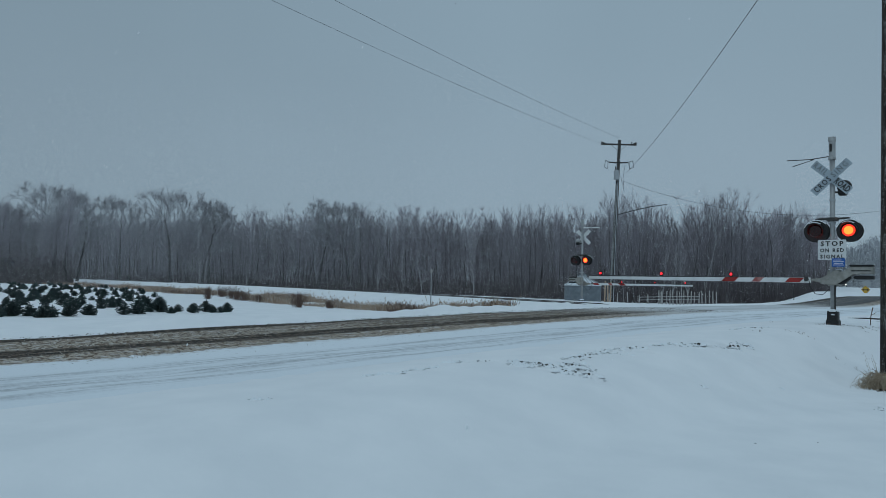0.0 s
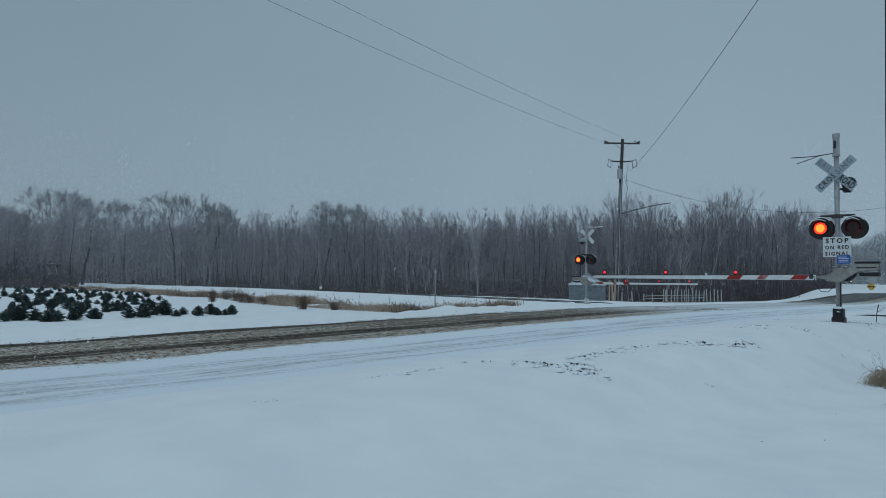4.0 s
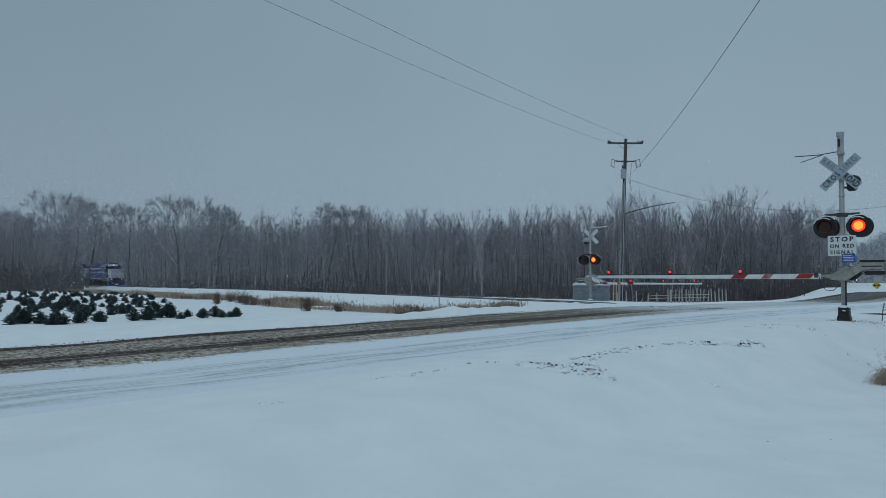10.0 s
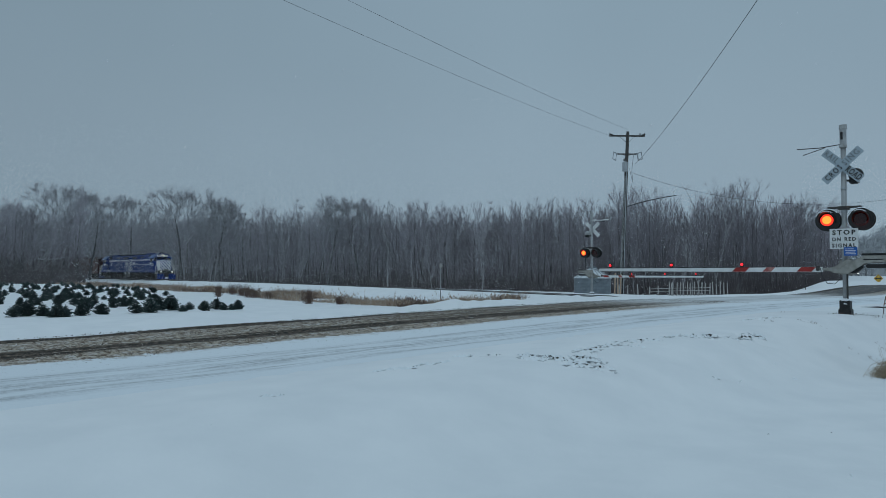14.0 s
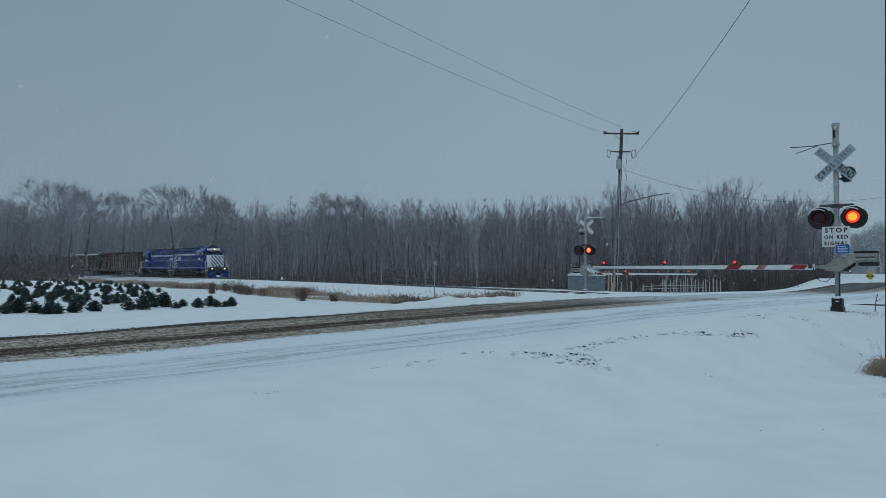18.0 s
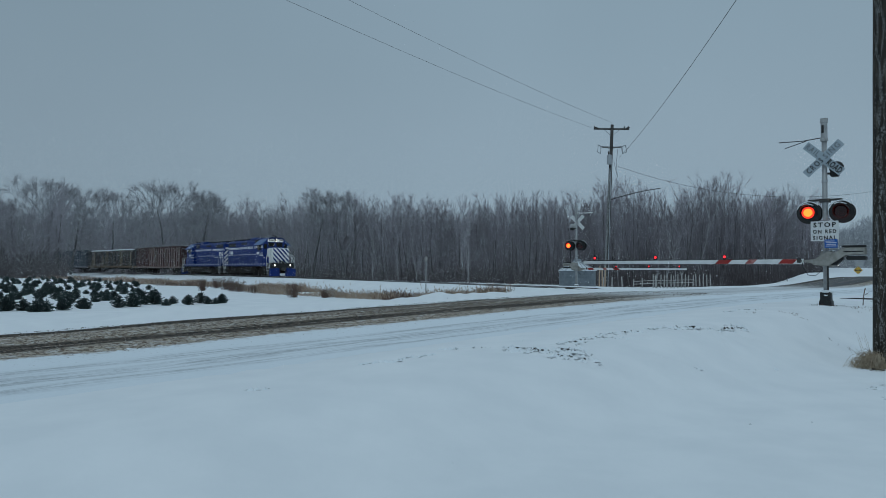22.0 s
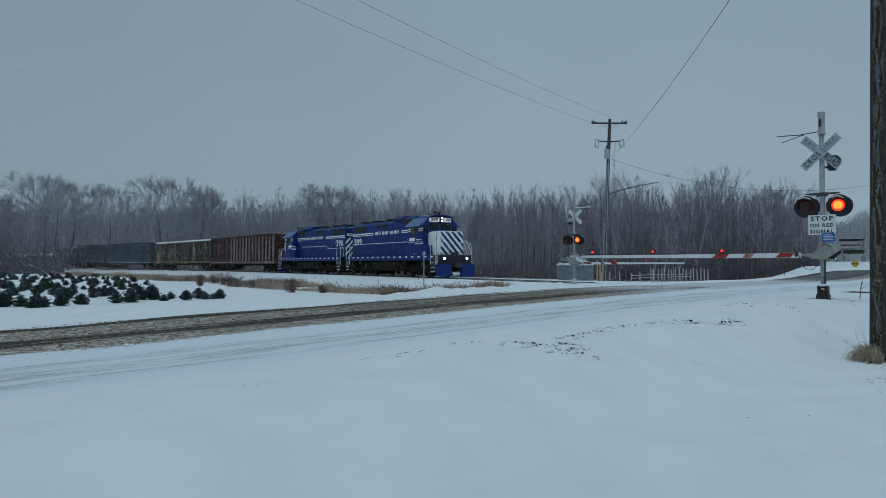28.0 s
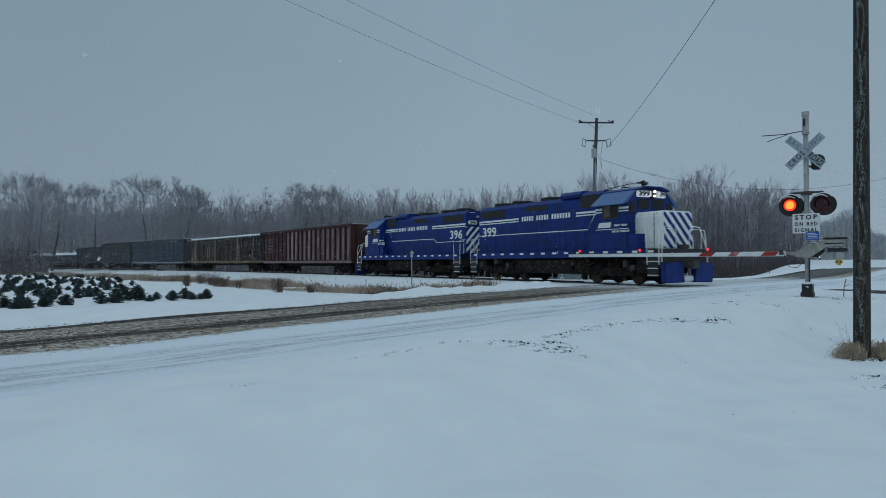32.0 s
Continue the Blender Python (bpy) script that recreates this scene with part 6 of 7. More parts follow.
def rail_bar(parent, pts, r=0.022, label=""):
    return part("handrail", Geo().tube(pts, r, 6), LOCOWHITE, parent, label)


def locomotive(number, label):
    H = 8.15
    root = thing("locomotive", label, "locomotive", "locomotives")

    def X(d):
        return H - d

    part("underframe", Geo().box(X(15.75), X(0.6), -1.5, 1.5, 1.22, 1.58), LOCOBLUE, root, "blue sill", bevel=0.02)
    part("front_sill", Geo().box(X(1.5), X(0.59), -1.504, 1.504, 1.2, 1.584), DARK, root, "black front sill", bevel=0.01)
    for s in (-1, 1):
        for i in range(16):
            d = 1.0 + i * 0.93
            y0, y1 = sorted((s * 1.501, s * 1.508))
            part("sill_mark", Geo().box(X(d + 0.32), X(d), y0, y1, 1.42, 1.52), LOCOWHITE, root)
    part("running_gear", Geo().box(X(14.9), X(1.4), -0.72, 0.72, 0.42, 1.24), GRIME, root, "dark running gear under the frame", bevel=0.04)
    tank = part("fuel_tank", Geo().prism([(-1.25, 0.42), (1.25, 0.42), (1.38, 0.6), (1.38, 1.15), (-1.38, 1.15), (-1.38, 0.6)], X(10.6), X(6.5), "x"), GRIME, root, "greasy fuel tank", bevel=0.03)
    for s in (-1, 1):
        part("air_tank", Geo().tube([(X(10.9), s * 1.2, 1.05), (X(6.2), s * 1.2, 1.05)], 0.16, 12), GRIME, root)
        for d in (5.6, 11.4):
            part("air_pipe", Geo().tube([(X(d), s * 1.35, 1.2), (X(d), s * 1.35, 0.5), (X(d + 0.5), s * 1.3, 0.45)], 0.035, 6), GRIME, root)
    # pipes, valves and boxes hung below the walkway
    rnd = random.Random(int(number))
    for s in (-1, 1):
        for k in range(26):
            d, z = 1.6 + k * 0.54 + rnd.uniform(-0.12, 0.12), rnd.uniform(0.5, 1.05)
            kind = rnd.random()
            if kind < 0.4:
                w, h = rnd.uniform(0.12, 0.4), rnd.uniform(0.12, 0.35)
                part("equipment_box", Geo().box(X(d + w), X(d), *sorted((s * 1.05, s * rnd.uniform(1.28, 1.4))), z, min(z + h, 1.2)), rnd.choice((GRIME, RUSTGEAR, IRON)), root, bevel=0.02)
            elif kind < 0.75:
                part("air_pipe", Geo().tube([(X(d), s * 1.36, 1.2), (X(d + 0.06), s * 1.36, z), (X(d + 0.5), s * 1.34, z - 0.08), (X(d + 0.6), s * 1.2, z - 0.25)], 0.03, 6), rnd.choice((GRIME, RUSTGEAR)), root)
            else:
                part("reservoir", Geo().tube([(X(d), s * 1.25, z), (X(d + 0.45), s * 1.25, z)], 0.12, 10), rnd.choice((GRIME, RUSTGEAR)), root)
    for d in (3.95, 12.55):
        axle_truck(root, X(d))
    # long hood
    hood = part("long_hood", Geo().prism([(-0.96, 1.58), (0.96, 1.58), (0.96, 4.12), (0.72, 4.36), (-0.72, 4.36), (-0.96, 4.12)], X(15.55), X(4.55), "x"), LOCOBLUE, root, "blue long hood", bevel=0.03)
    part("raised_housing", Geo().prism([(-0.9, 4.3), (0.9, 4.3), (0.98, 4.42), (0.75, 4.62), (-0.75, 4.62), (-0.98, 4.42)], X(7.9), X(6.3), "x"), LOCOBLUE, hood, bevel=0.03)
    part("filter_housing", Geo().prism([(-0.95, 4.2), (0.95, 4.2), (0.95, 4.34), (0.72, 4.52), (-0.72, 4.52), (-0.95, 4.34)], X(6.3), X(4.7), "x"), LOCOBLUE, hood, bevel=0.02)
    for s in (-1, 1):
        def plate(name, d0, d1, z0, z1, material, out=0.012):
            y0, y1 = sorted((s * 0.955, s * (0.962 + out)))
            return part(name, Geo().box(X(d1), X(d0), y0, y1, z0, z1), material, hood)
        for d0, d1, z0, z1 in ((4.95, 6.28, 3.72, 4.34), (8.95, 10.8, 3.82, 4.1), (12.75, 15.2, 3.66, 4.1)):
            grille = plate("grille", d0, d1, z0, z1, DARK)
            for k in range(int((d1 - d0) / 0.16)):
                xa = X(d1) + 0.05 + k * 0.16
                y0, y1 = sorted((s * 0.972, s * 0.99))
                part("louvre", Geo().box(xa, xa + 0.03, y0, y1, z0 + 0.02, z1 - 0.02), IRON, grille)
        # doors with seams and handles
        for k in range(13):
            d = 5.0 + k * 0.8
            plate("door_seam", d, d + 0.03, 1.62, 2.6 if k % 3 else 3.2, SEAM, 0.004)
            plate("door_latch", d + 0.1, d + 0.16, 2.05, 2.2, IRON, 0.02)
        # white lining
        plate("stripe", 11.45, 15.5, 3.42, 3.52, LOCOWHITE, 0.003)
        plate("stripe", 11.45, 15.5, 3.3, 3.36, LOCOWHITE, 0.003)
        plate("stripe", 4.6, 6.6, 3.44, 3.54, LOCOWHITE, 0.003)
        plate("stripe", 4.6, 6.6, 3.32, 3.38, LOCOWHITE, 0.003)
        if number == "396":
            plate("stripe", 5.72, 11.6, 2.60, 2.645, LOCOWHITE, 0.003)
            plate("stripe", 12.0, 15.3, 2.36, 2.40, LOCOWHITE, 0.003)
            ya_, yb_ = sorted((s * 0.958, s * 0.966))
            part("stripe", Geo().prism([(X(11.58), 2.60), (X(11.6), 2.645), (X(12.03), 2.40), (X(12.0), 2.36)], ya_, yb_), LOCOWHITE, hood)
        else:
            plate("stripe", 5.72, 15.5, 2.60, 2.645, LOCOWHITE, 0.003)
        y0, y1 = sorted((s * 0.958, s * 0.966))
        part("stripe", Geo().prism([(X(5.74), 2.60), (X(5.70), 2.645), (X(5.28), 3.31), (X(5.24), 3.31)], y0, y1), LOCOWHITE, hood)
        out = -s
        bars(hood, (5, 5, 7), X(11.15) if s < 0 else X(6.7), s * 0.958, 3.31, 0.26, 0.222, LOCOWHITE, out)
        letter_parts(letters(number, 0.54, 0.004, 1.45), LOCOWHITE, hood, name="digit", at=pose(X(14.4), s * 0.968, 2.8, 90, 0, 0 if s < 0 else 180))
        # walkway rail
        for da, db, zb in ((5.3, 6.4, 0.4), (10.7, 11.3, 0.5), (14.3, 15.2, 0.55), (1.5, 2.2, 0.5)):
            part("equipment_box", Geo().box(X(db), X(da), *sorted((s * 0.7, s * 1.3)), zb, 1.22), GRIME, root, bevel=0.03)
        rail_bar(root, [(X(5.3), s * 1.46, 2.5), (X(14.9), s * 1.46, 2.5), (X(15.2), s * 1.42, 2.1), (X(15.55), s * 1.42, 1.6)], 0.016, "blue-white walkway handrail").data.materials[0] = LOCOBLUE
        for k in range(6):
            part("stanchion", Geo().tube([(X(5.4 + k * 1.9), s * 1.46, 1.58), (X(5.4 + k * 1.9), s * 1.46, 2.5)], 0.016, 6), LOCOBLUE, root)
        part("lining_box", Geo().box(X(5.1), X(1.95), *sorted((s * 0.97, s * 1.46)), 1.58, 2.28), LOCOBLUE, root, "blue battery box", bevel=0.02)
    # roof fans and stacks
    for d in (9.6, 12.3, 14.1):
        fan = part("roof_fan", Geo().tube([(X(d), 0, 4.34), (X(d), 0, 4.52), (X(d), 0, 4.54)], [0.66, 0.66, 0.5], 24), DARK, hood, "black radiator fan")
        part("fan_guard", Geo().tube([(X(d), 0, 4.54), (X(d), 0, 4.56)], 0.62, 20), IRON, fan)
    part("exhaust_stack", Geo().tube([(X(8.4), 0, 4.34), (X(8.4), 0, 4.66)], 0.22, 14), IRON, hood)
    # cab
    prof = [(-1.5, 1.58), (1.5, 1.58), (1.5, 3.72), (0.98, 4.3), (0.5, 4.45), (-0.5, 4.45), (-0.98, 4.3), (-1.5, 3.72)]
    cab = part("cab", Geo().prism(prof, X(4.6), X(2.55), "x"), LOCOBLUE, root, "blue cab", bevel=0.03)
    part("cab_roof", Geo().prism([(-1.02, 4.29), (-0.5, 4.455), (0.5, 4.455), (1.02, 4.29), (1.02, 4.34), (0.5, 4.5), (-0.5, 4.5), (-1.02, 4.34)], X(4.75), X(2.3), "x"), LOCOBLUE, cab, bevel=0.01)
    part("cab_roof_snow", Geo().prism([(-0.5, 4.5), (0.5, 4.5), (0.4, 4.53), (-0.4, 4.53)], X(4.6), X(3.4), "x"), SNOWCAP, cab)
    for s in (-1, 1):
        y0, y1 = sorted((s * 1.49, s * 1.512))
        win = part("side_window", Geo().box(X(4.06), X(3.12), y0, y1, 3.08, 3.66), GLASS_DARK, cab, "dark cab side window")
        yc, yd = sorted((s * 1.511, s * 1.516))
        part("window_blind", Geo().box(X(4.04), X(3.64), yc, yd, 3.1, 3.64), BLIND, win, "tan blind behind the pane")
        y2, y3 = sorted((s * 1.5, s * 1.53))
        for xa, xb, za, zb in ((X(4.12), X(3.06), 3.66, 3.71), (X(4.12), X(3.06), 3.03, 3.08), (X(3.62), X(3.56), 3.08, 3.66), (X(4.12), X(4.06), 3.08, 3.66), (X(3.12), X(3.06), 3.08, 3.66)):
            part("window_frame", Geo().box(xa, xb, y2, y3, za, zb), IRON, win)
        part("awning", Geo().prism([(s * 1.5, 3.74), (s * 1.82, 3.62), (s * 1.82, 3.66), (s * 1.0, 4.32), (s * 0.98, 4.28)], X(4.6), X(2.5), "x"), AWNING, cab, "pale blue sloping cab awning")
        ya, yb = sorted((s * 1.503, s * 1.508))
        for da, db in ((4.1, 4.6), (2.45, 3.05)):
            part("stripe", Geo().box(X(db), X(da), ya, yb, 3.44, 3.54), LOCOWHITE, cab)
            part("stripe", Geo().box(X(db), X(da), ya, yb, 3.32, 3.38), LOCOWHITE, cab)
        out = -s
        xs = X(4.45) if s < 0 else X(3.4)
        part("emblem", Geo().prism([(xs, 2.62), (xs + out * 0.85, 2.62), (xs + out * 0.9, 2.86), (xs + out * 0.12, 2.86)], ya, yb), LOCOWHITE, cab, "white slanted emblem block")
        part("emblem_line", Geo().box(*sorted((xs - out * 0.1, xs + out * 2.0)), ya, yb, 2.52, 2.55), LOCOWHITE, cab)
        bars(cab, (5, 5), xs + out * 1.1, s * 1.503, 2.66, 0.09, 0.075, LOCOWHITE, out)
        bars(cab, (7, 8), xs + out * 0.95, s * 1.503, 2.38, 0.09, 0.07, LOCOWHITE, out)
    fx = X(2.55)
    for y0, y1 in ((-1.36, -1.02), (-0.86, -0.12), (0.12, 0.86), (1.02, 1.36)):
        pane = part("front_window", Geo().box(fx - 0.01, fx + 0.012, y0, y1, 3.45 if abs(y0 + y1) < 1.5 else 3.2, 3.92 if abs(y0 + y1) < 1.5 else 3.75), GLASS_DARK, cab, "dark cab front window")
        part("wiper", Geo().tube([(fx + 0.03, y0 + 0.1, 3.5), (fx + 0.03, y0 + 0.25, 3.85)], 0.01, 4), IRON, pane)
    for s in (-1, 1):
        board = part("number_board", Geo().box(-0.26, 0.05, -0.37, 0.37, -0.14, 0.14), BOARDGLOW, cab, "lit white number board", bevel=0.03, at=pose(fx + 0.14, s * 0.57, 4.14, 0, 0, s * 20))
        letter_parts(letters(number, 0.2, 0.004, 0.54, 0.06), BLACKTEXT, board, name="digit", at=pose(0.055, 0, 0, 90, 0, 90))
    for z in (4.05, 4.26):
        lamp = part("headlight_housing", Geo().tube([(fx, 0, z), (fx + 0.26, 0, z)], 0.12, 14), DARK, cab)
        part("headlight", Geo().tube([(fx + 0.258, 0, z), (fx + 0.275, 0, z)], 0.055, 14), HEADLIGHT, lamp, "lit headlight")
    part("horn", Geo().tube([(X(3.2), -0.2, 4.5), (X(3.2), -0.2, 4.72), (X(2.75), -0.2, 4.74)], [0.03, 0.03, 0.09], 10).tube([(X(3.2), 0.1, 4.5), (X(3.2), 0.1, 4.68), (X(2.85), 0.1, 4.7)], [0.03, 0.03, 0.08], 10).tube([(X(3.3), 0.35, 4.5), (X(3.3), 0.35, 4.75)], [0.1, 0.06], 10), DARK, cab, "black air horns")
    part("antenna", Geo().box(X(4.2), X(3.9), -0.25, 0.25, 4.5, 4.62), DARK, cab, bevel=0.02)
    # short hood: white sides, blue and white slanted bands on its face
    nose = part("short_hood", Geo().prism([(-0.98, 1.58), (0.98, 1.58), (0.98, 3.1), (0.86, 3.28), (-0.86, 3.28), (-0.98, 3.1)], X(2.6), X(0.95), "x"), LOCOWHITE, root, "white short hood", bevel=0.05)
    slant_bands(nose, X(0.95) + 0.004, 0.95, 1.62, 3.22, LOCOBLUE, 1)
    part("nose_door", Geo().box(X(2.05), X(1.45), -1.0, -0.982, 1.9, 3.0), LOCOWHITE, nose, bevel=0.004)
    part("nose_seam", Geo().box(X(1.44), X(1.41), -0.992, -0.982, 1.62, 3.2), SEAM, nose)
    # front platform, pilot and steps at both ends
    for e, d_end in ((1, 0.6), (-1, 15.75)):
        xe = X(d_end)

        def E(o):
            return xe + e * o

        pilot = part("pilot_plate", Geo().box(*sorted((E(-0.12), E(0.0))), -1.48, 1.48, 0.75, 1.56), DARK, root, "black pilot plate", bevel=0.02)
        if e == 1:
            for s in (-1, 1):
                part("snow_plough", Geo().prism([(s * 0.28, 0.12), (s * 1.52, 0.1), (s * 1.55, 0.95), (s * 0.42, 1.02)], xe + 0.0, xe + 0.28, "x"), LOCOBLUE, pilot, "blue plough blade", bevel=0.04)
                light = part("ditch_light_housing", Geo().tube([(xe - 0.02, s * 0.93, 1.34), (xe + 0.14, s * 0.93, 1.34)], 0.12, 14), DARK, root)
                part("ditch_light", Geo().tube([(xe + 0.138, s * 0.93, 1.34), (xe + 0.16, s * 0.93, 1.34)], 0.085, 14), HEADLIGHT, light, "lit ditch light")
            part("plough_snow", Geo().box(xe + 0.1, xe + 0.2, -0.4, 0.4, 0.15, 0.42), SNOWCAP, pilot, bevel=0.05)
        part("coupler", Geo().box(*sorted((E(0), E(0.55))), -0.14, 0.14, 0.78, 1.02).box(*sorted((E(0.35), E(0.62))), -0.22, 0.22, 0.72, 1.08), IRON, root, bevel=0.03)
        part("air_hose", Geo().tube([(E(0.02), 0.45, 1.0), (E(0.25), 0.45, 0.85), (E(0.28), 0.4, 0.5)], 0.03, 6).tube([(E(0.02), -0.45, 1.0), (E(0.25), -0.45, 0.85), (E(0.28), -0.4, 0.5)], 0.03, 6), DARK, root)
        for s in (-1, 1):
            st = part("step_well", Geo().box(*sorted((E(-0.75), E(-0.12))), *sorted((s * 1.25, s * 1.5)), 0.35, 1.25), DARK, root)
            for z in (0.42, 0.72, 1.02):
                part("step_tread", Geo().box(*sorted((E(-0.72), E(-0.14))), *sorted((s * 1.2, s * 1.54)), z, z + 0.035), LOCOWHITE, st)
            rail_bar(root, [(E(-0.1), s * 1.5, 0.9), (E(-0.1), s * 1.5, 2.0), (E(-0.14), s * 1.45, 2.42), (E(-0.1), s * 1.2, 2.45)], 0.022, "white grab rail")
            rail_bar(root, [(E(-0.78), s * 1.5, 0.9), (E(-0.8), s * 1.5, 2.0), (E(-0.95), s * 1.45, 2.45)], 0.022, "white grab rail")
            if e == 1:
                rail_bar(root, [(E(0.02), s * 1.46, 1.0), (E(0.0), s * 1.44, 1.6), (E(-0.12), s * 1.12, 2.55), (E(-0.14), s * 0.72, 2.6), (E(-0.14), s * 0.5, 2.3)], 0.026, "white slanted end rail")
            rail_bar(root, [(E(-0.1), s * 1.2, 1.58), (E(-0.1), s * 1.2, 2.45), (E(-0.1), s * 0.45, 2.45), (E(-0.1), s * 0.4, 1.58)], 0.02, "white end rail")
        part("drop_step", Geo().box(*sorted((E(-0.08), E(0.02))), -0.3, 0.3, 1.6, 1.78), DARK, root, bevel=0.02)
    # hood end with the same bands
    slant_bands(hood, X(15.55) - 0.004, 0.96, 1.62, 3.3, LOCOWHITE, -1)
    for s in (-1, 1):
        board = part("number_board", Geo().box(X(15.63), X(15.55), *sorted((s * 0.15, s * 0.8)), 3.45, 3.7), LOCOWHITE, hood, bevel=0.03)
        letter_parts(letters(number, 0.17, 0.004, 0.44), BLACKTEXT, board, name="digit", at=pose(X(15.634), s * 0.47, 3.57, 90, 0, -90))
        part("end_lamp", Geo().tube([(X(15.55), s * 0.11, 3.95), (X(15.62), s * 0.11, 3.95)], 0.09, 12), STEEL, hood)
        part("grab_iron", Geo().tube([(X(15.57), s * 0.3, 4.2), (X(15.64), s * 0.3, 4.2), (X(15.64), s * 0.7, 4.2), (X(15.57), s * 0.7, 4.2)], 0.014, 5), LOCOWHITE, hood)
    return root


AWNING = mat("pale_blue_awning", (0.05, 0.13, 0.32), (0.04, 0.1, 0.27), rough=0.35)
SEAM = mat("dark_panel_gap", (0.004, 0.009, 0.035), (0.003, 0.007, 0.025), rough=0.7)


def slant_bands(parent, x, half, z0, z1, material, e):
    """Slanted paint bands meeting in the middle of an end face."""
    g = Geo()
    w = 0.245
    xa, xb = sorted((x, x + e * 0.006))

    def clip(poly, lo, hi):
        for axis, lim, keep in ((0, lo[0], 1), (0, hi[0], -1), (1, lo[1], 1), (1, hi[1], -1)):
            res = []
            for i in range(len(poly)):
                p, q = poly[i], poly[(i + 1) % len(poly)]
                fp, fq = (p[axis] - lim) * keep, (q[axis] - lim) * keep
                if fp >= 0:
                    res.append(p)
                if fp * fq < 0:
                    t = fp / (fp - fq)
                    res.append((p[0] + t * (q[0] - p[0]), p[1] + t * (q[1] - p[1])))
            poly = res
            if len(poly) < 3:
                return None
        return poly

    k = -8
    while k < 16:
        c = z0 + k * w * 2.1
        # running down towards the loco's left as it comes on
        poly = clip([(half, c), (half, c + w), (-half, c + w + 2 * half * 1.05), (-half, c + 2 * half * 1.05)], (-half + 0.03, z0), (half - 0.03, z1))
        if poly:
            g.prism(poly, xa, xb, "x")
        k += 1
    part("slant_band", g, material, parent, "slanted paint bands on the end")


def freight_base(root, length, frame_mat, z=1.0):
    h = length / 2
    part("centre_sill", Geo().box(-h + 0.3, h - 0.3, -0.3, 0.3, 0.72, z), GRIME, root)
    for x in (-h + 2.6, h - 2.6):
        axle_truck(root, x, 1.75, 0.42)
    for e in (-1, 1):
        part("coupler", Geo().box(*sorted((e * (h - 0.3), e * (h + 0.35))), -0.14, 0.14, 0.75, 1.0), IRON, root)
        part("brake_hose", Geo().tube([(e * h, 0.4, 0.9), (e * (h + 0.2), 0.4, 0.6)], 0.03, 6), DARK, root)


def ribbed_car(length, top, body, panel, label, sill, lettered):
    """A tall freight car with outside posts."""
    root = thing("freight_car", label, "freight car", "freight cars")
    h = length / 2
    freight_base(root, length, sill)
    shell = part("body", Geo().box(-h + 0.15, h - 0.15, -1.42, 1.42, 1.05, top), body, root, bevel=0.02)
    part("side_sill", Geo().box(-h + 0.12, h - 0.12, -1.53, -1.43, 0.98, 1.2).box(-h + 0.12, h - 0.12, 1.43, 1.53, 0.98, 1.2), sill, root, "pale side sill")
    part("top_chord", Geo().box(-h + 0.1, h - 0.1, -1.54, -1.42, top - 0.16, top + 0.03).box(-h + 0.1, h - 0.1, 1.42, 1.54, top - 0.16, top + 0.03), body, root)
    part("roof_snow", Geo().box(-h + 0.2, h - 0.2, -1.4, 1.4, top, top + 0.04), SNOWCAP, root, "thin snow along the top", bevel=0.015)
    n = int(length / 1.0)
    for s in (-1, 1):
        for i in range(n + 1):
            x = -h + 0.25 + (length - 0.5) * i / n
            y0, y1 = sorted((s * 1.42, s * 1.52))
            part("post", Geo().box(x - 0.06, x + 0.06, y0, y1, 1.2, top - 0.16), body, root)
            if panel and i < n and i > (n * 0.28 if s < 0 else 0) and i < n:
                ya, yb = sorted((s * 1.421, s * 1.45))
                part("side_panel", Geo().box(x + 0.26, x + 0.68, ya, yb, 1.25, top - 0.25), panel, root)
        if lettered:
            for k in range(5):
                bars(root, (4 + k % 3, 3), (-h + 1.6) if s < 0 else (h - 1.6), s * 1.49, top - 0.9 - k * 0.32, 0.14, 0.14, PALETEXT, -s)
    for e in (-1, 1):
        for k in range(5):
            z = 1.4 + k * (top - 1.6) / 5
            part("end_rib", Geo().box(*sorted((e * (h - 0.15), e * (h - 0.08))), -1.35, 1.35, z, z + 0.16), body, root, bevel=0.02)
        for s in (-1, 1):
            lad = part("ladder", Geo().tube([(e * (h - 0.05), s * 1.3, 0.9), (e * (h - 0.05), s * 1.3, top)], 0.02, 5).tube([(e * (h - 0.05), s * 0.95, 0.9), (e * (h - 0.05), s * 0.95, top)], 0.02, 5), body, root)
            for k in range(8):
                z = 1.0 + k * (top - 1.1) / 8
                part("rung", Geo().tube([(e * (h - 0.03), s * 1.3, z), (e * (h - 0.03), s * 0.95, z)], 0.014, 5), body, lad)
    return root


PALESTAKE = mat("pale_timber_stake", (0.34, 0.28, 0.19), (0.2, 0.16, 0.11), scale=5, rough=0.85)
PALETEXT = mat("faded_white_stencil", (0.34, 0.3, 0.29), (0.2, 0.16, 0.15), scale=8, rough=0.8)
PALESILL = mat("faded_sill_paint", (0.27, 0.2, 0.18), (0.15, 0.1, 0.09), scale=3, rough=0.8)
BLUESILL = mat("snow_streaked_sill", (0.3, 0.32, 0.36), (0.14, 0.15, 0.18), scale=2, rough=0.8)


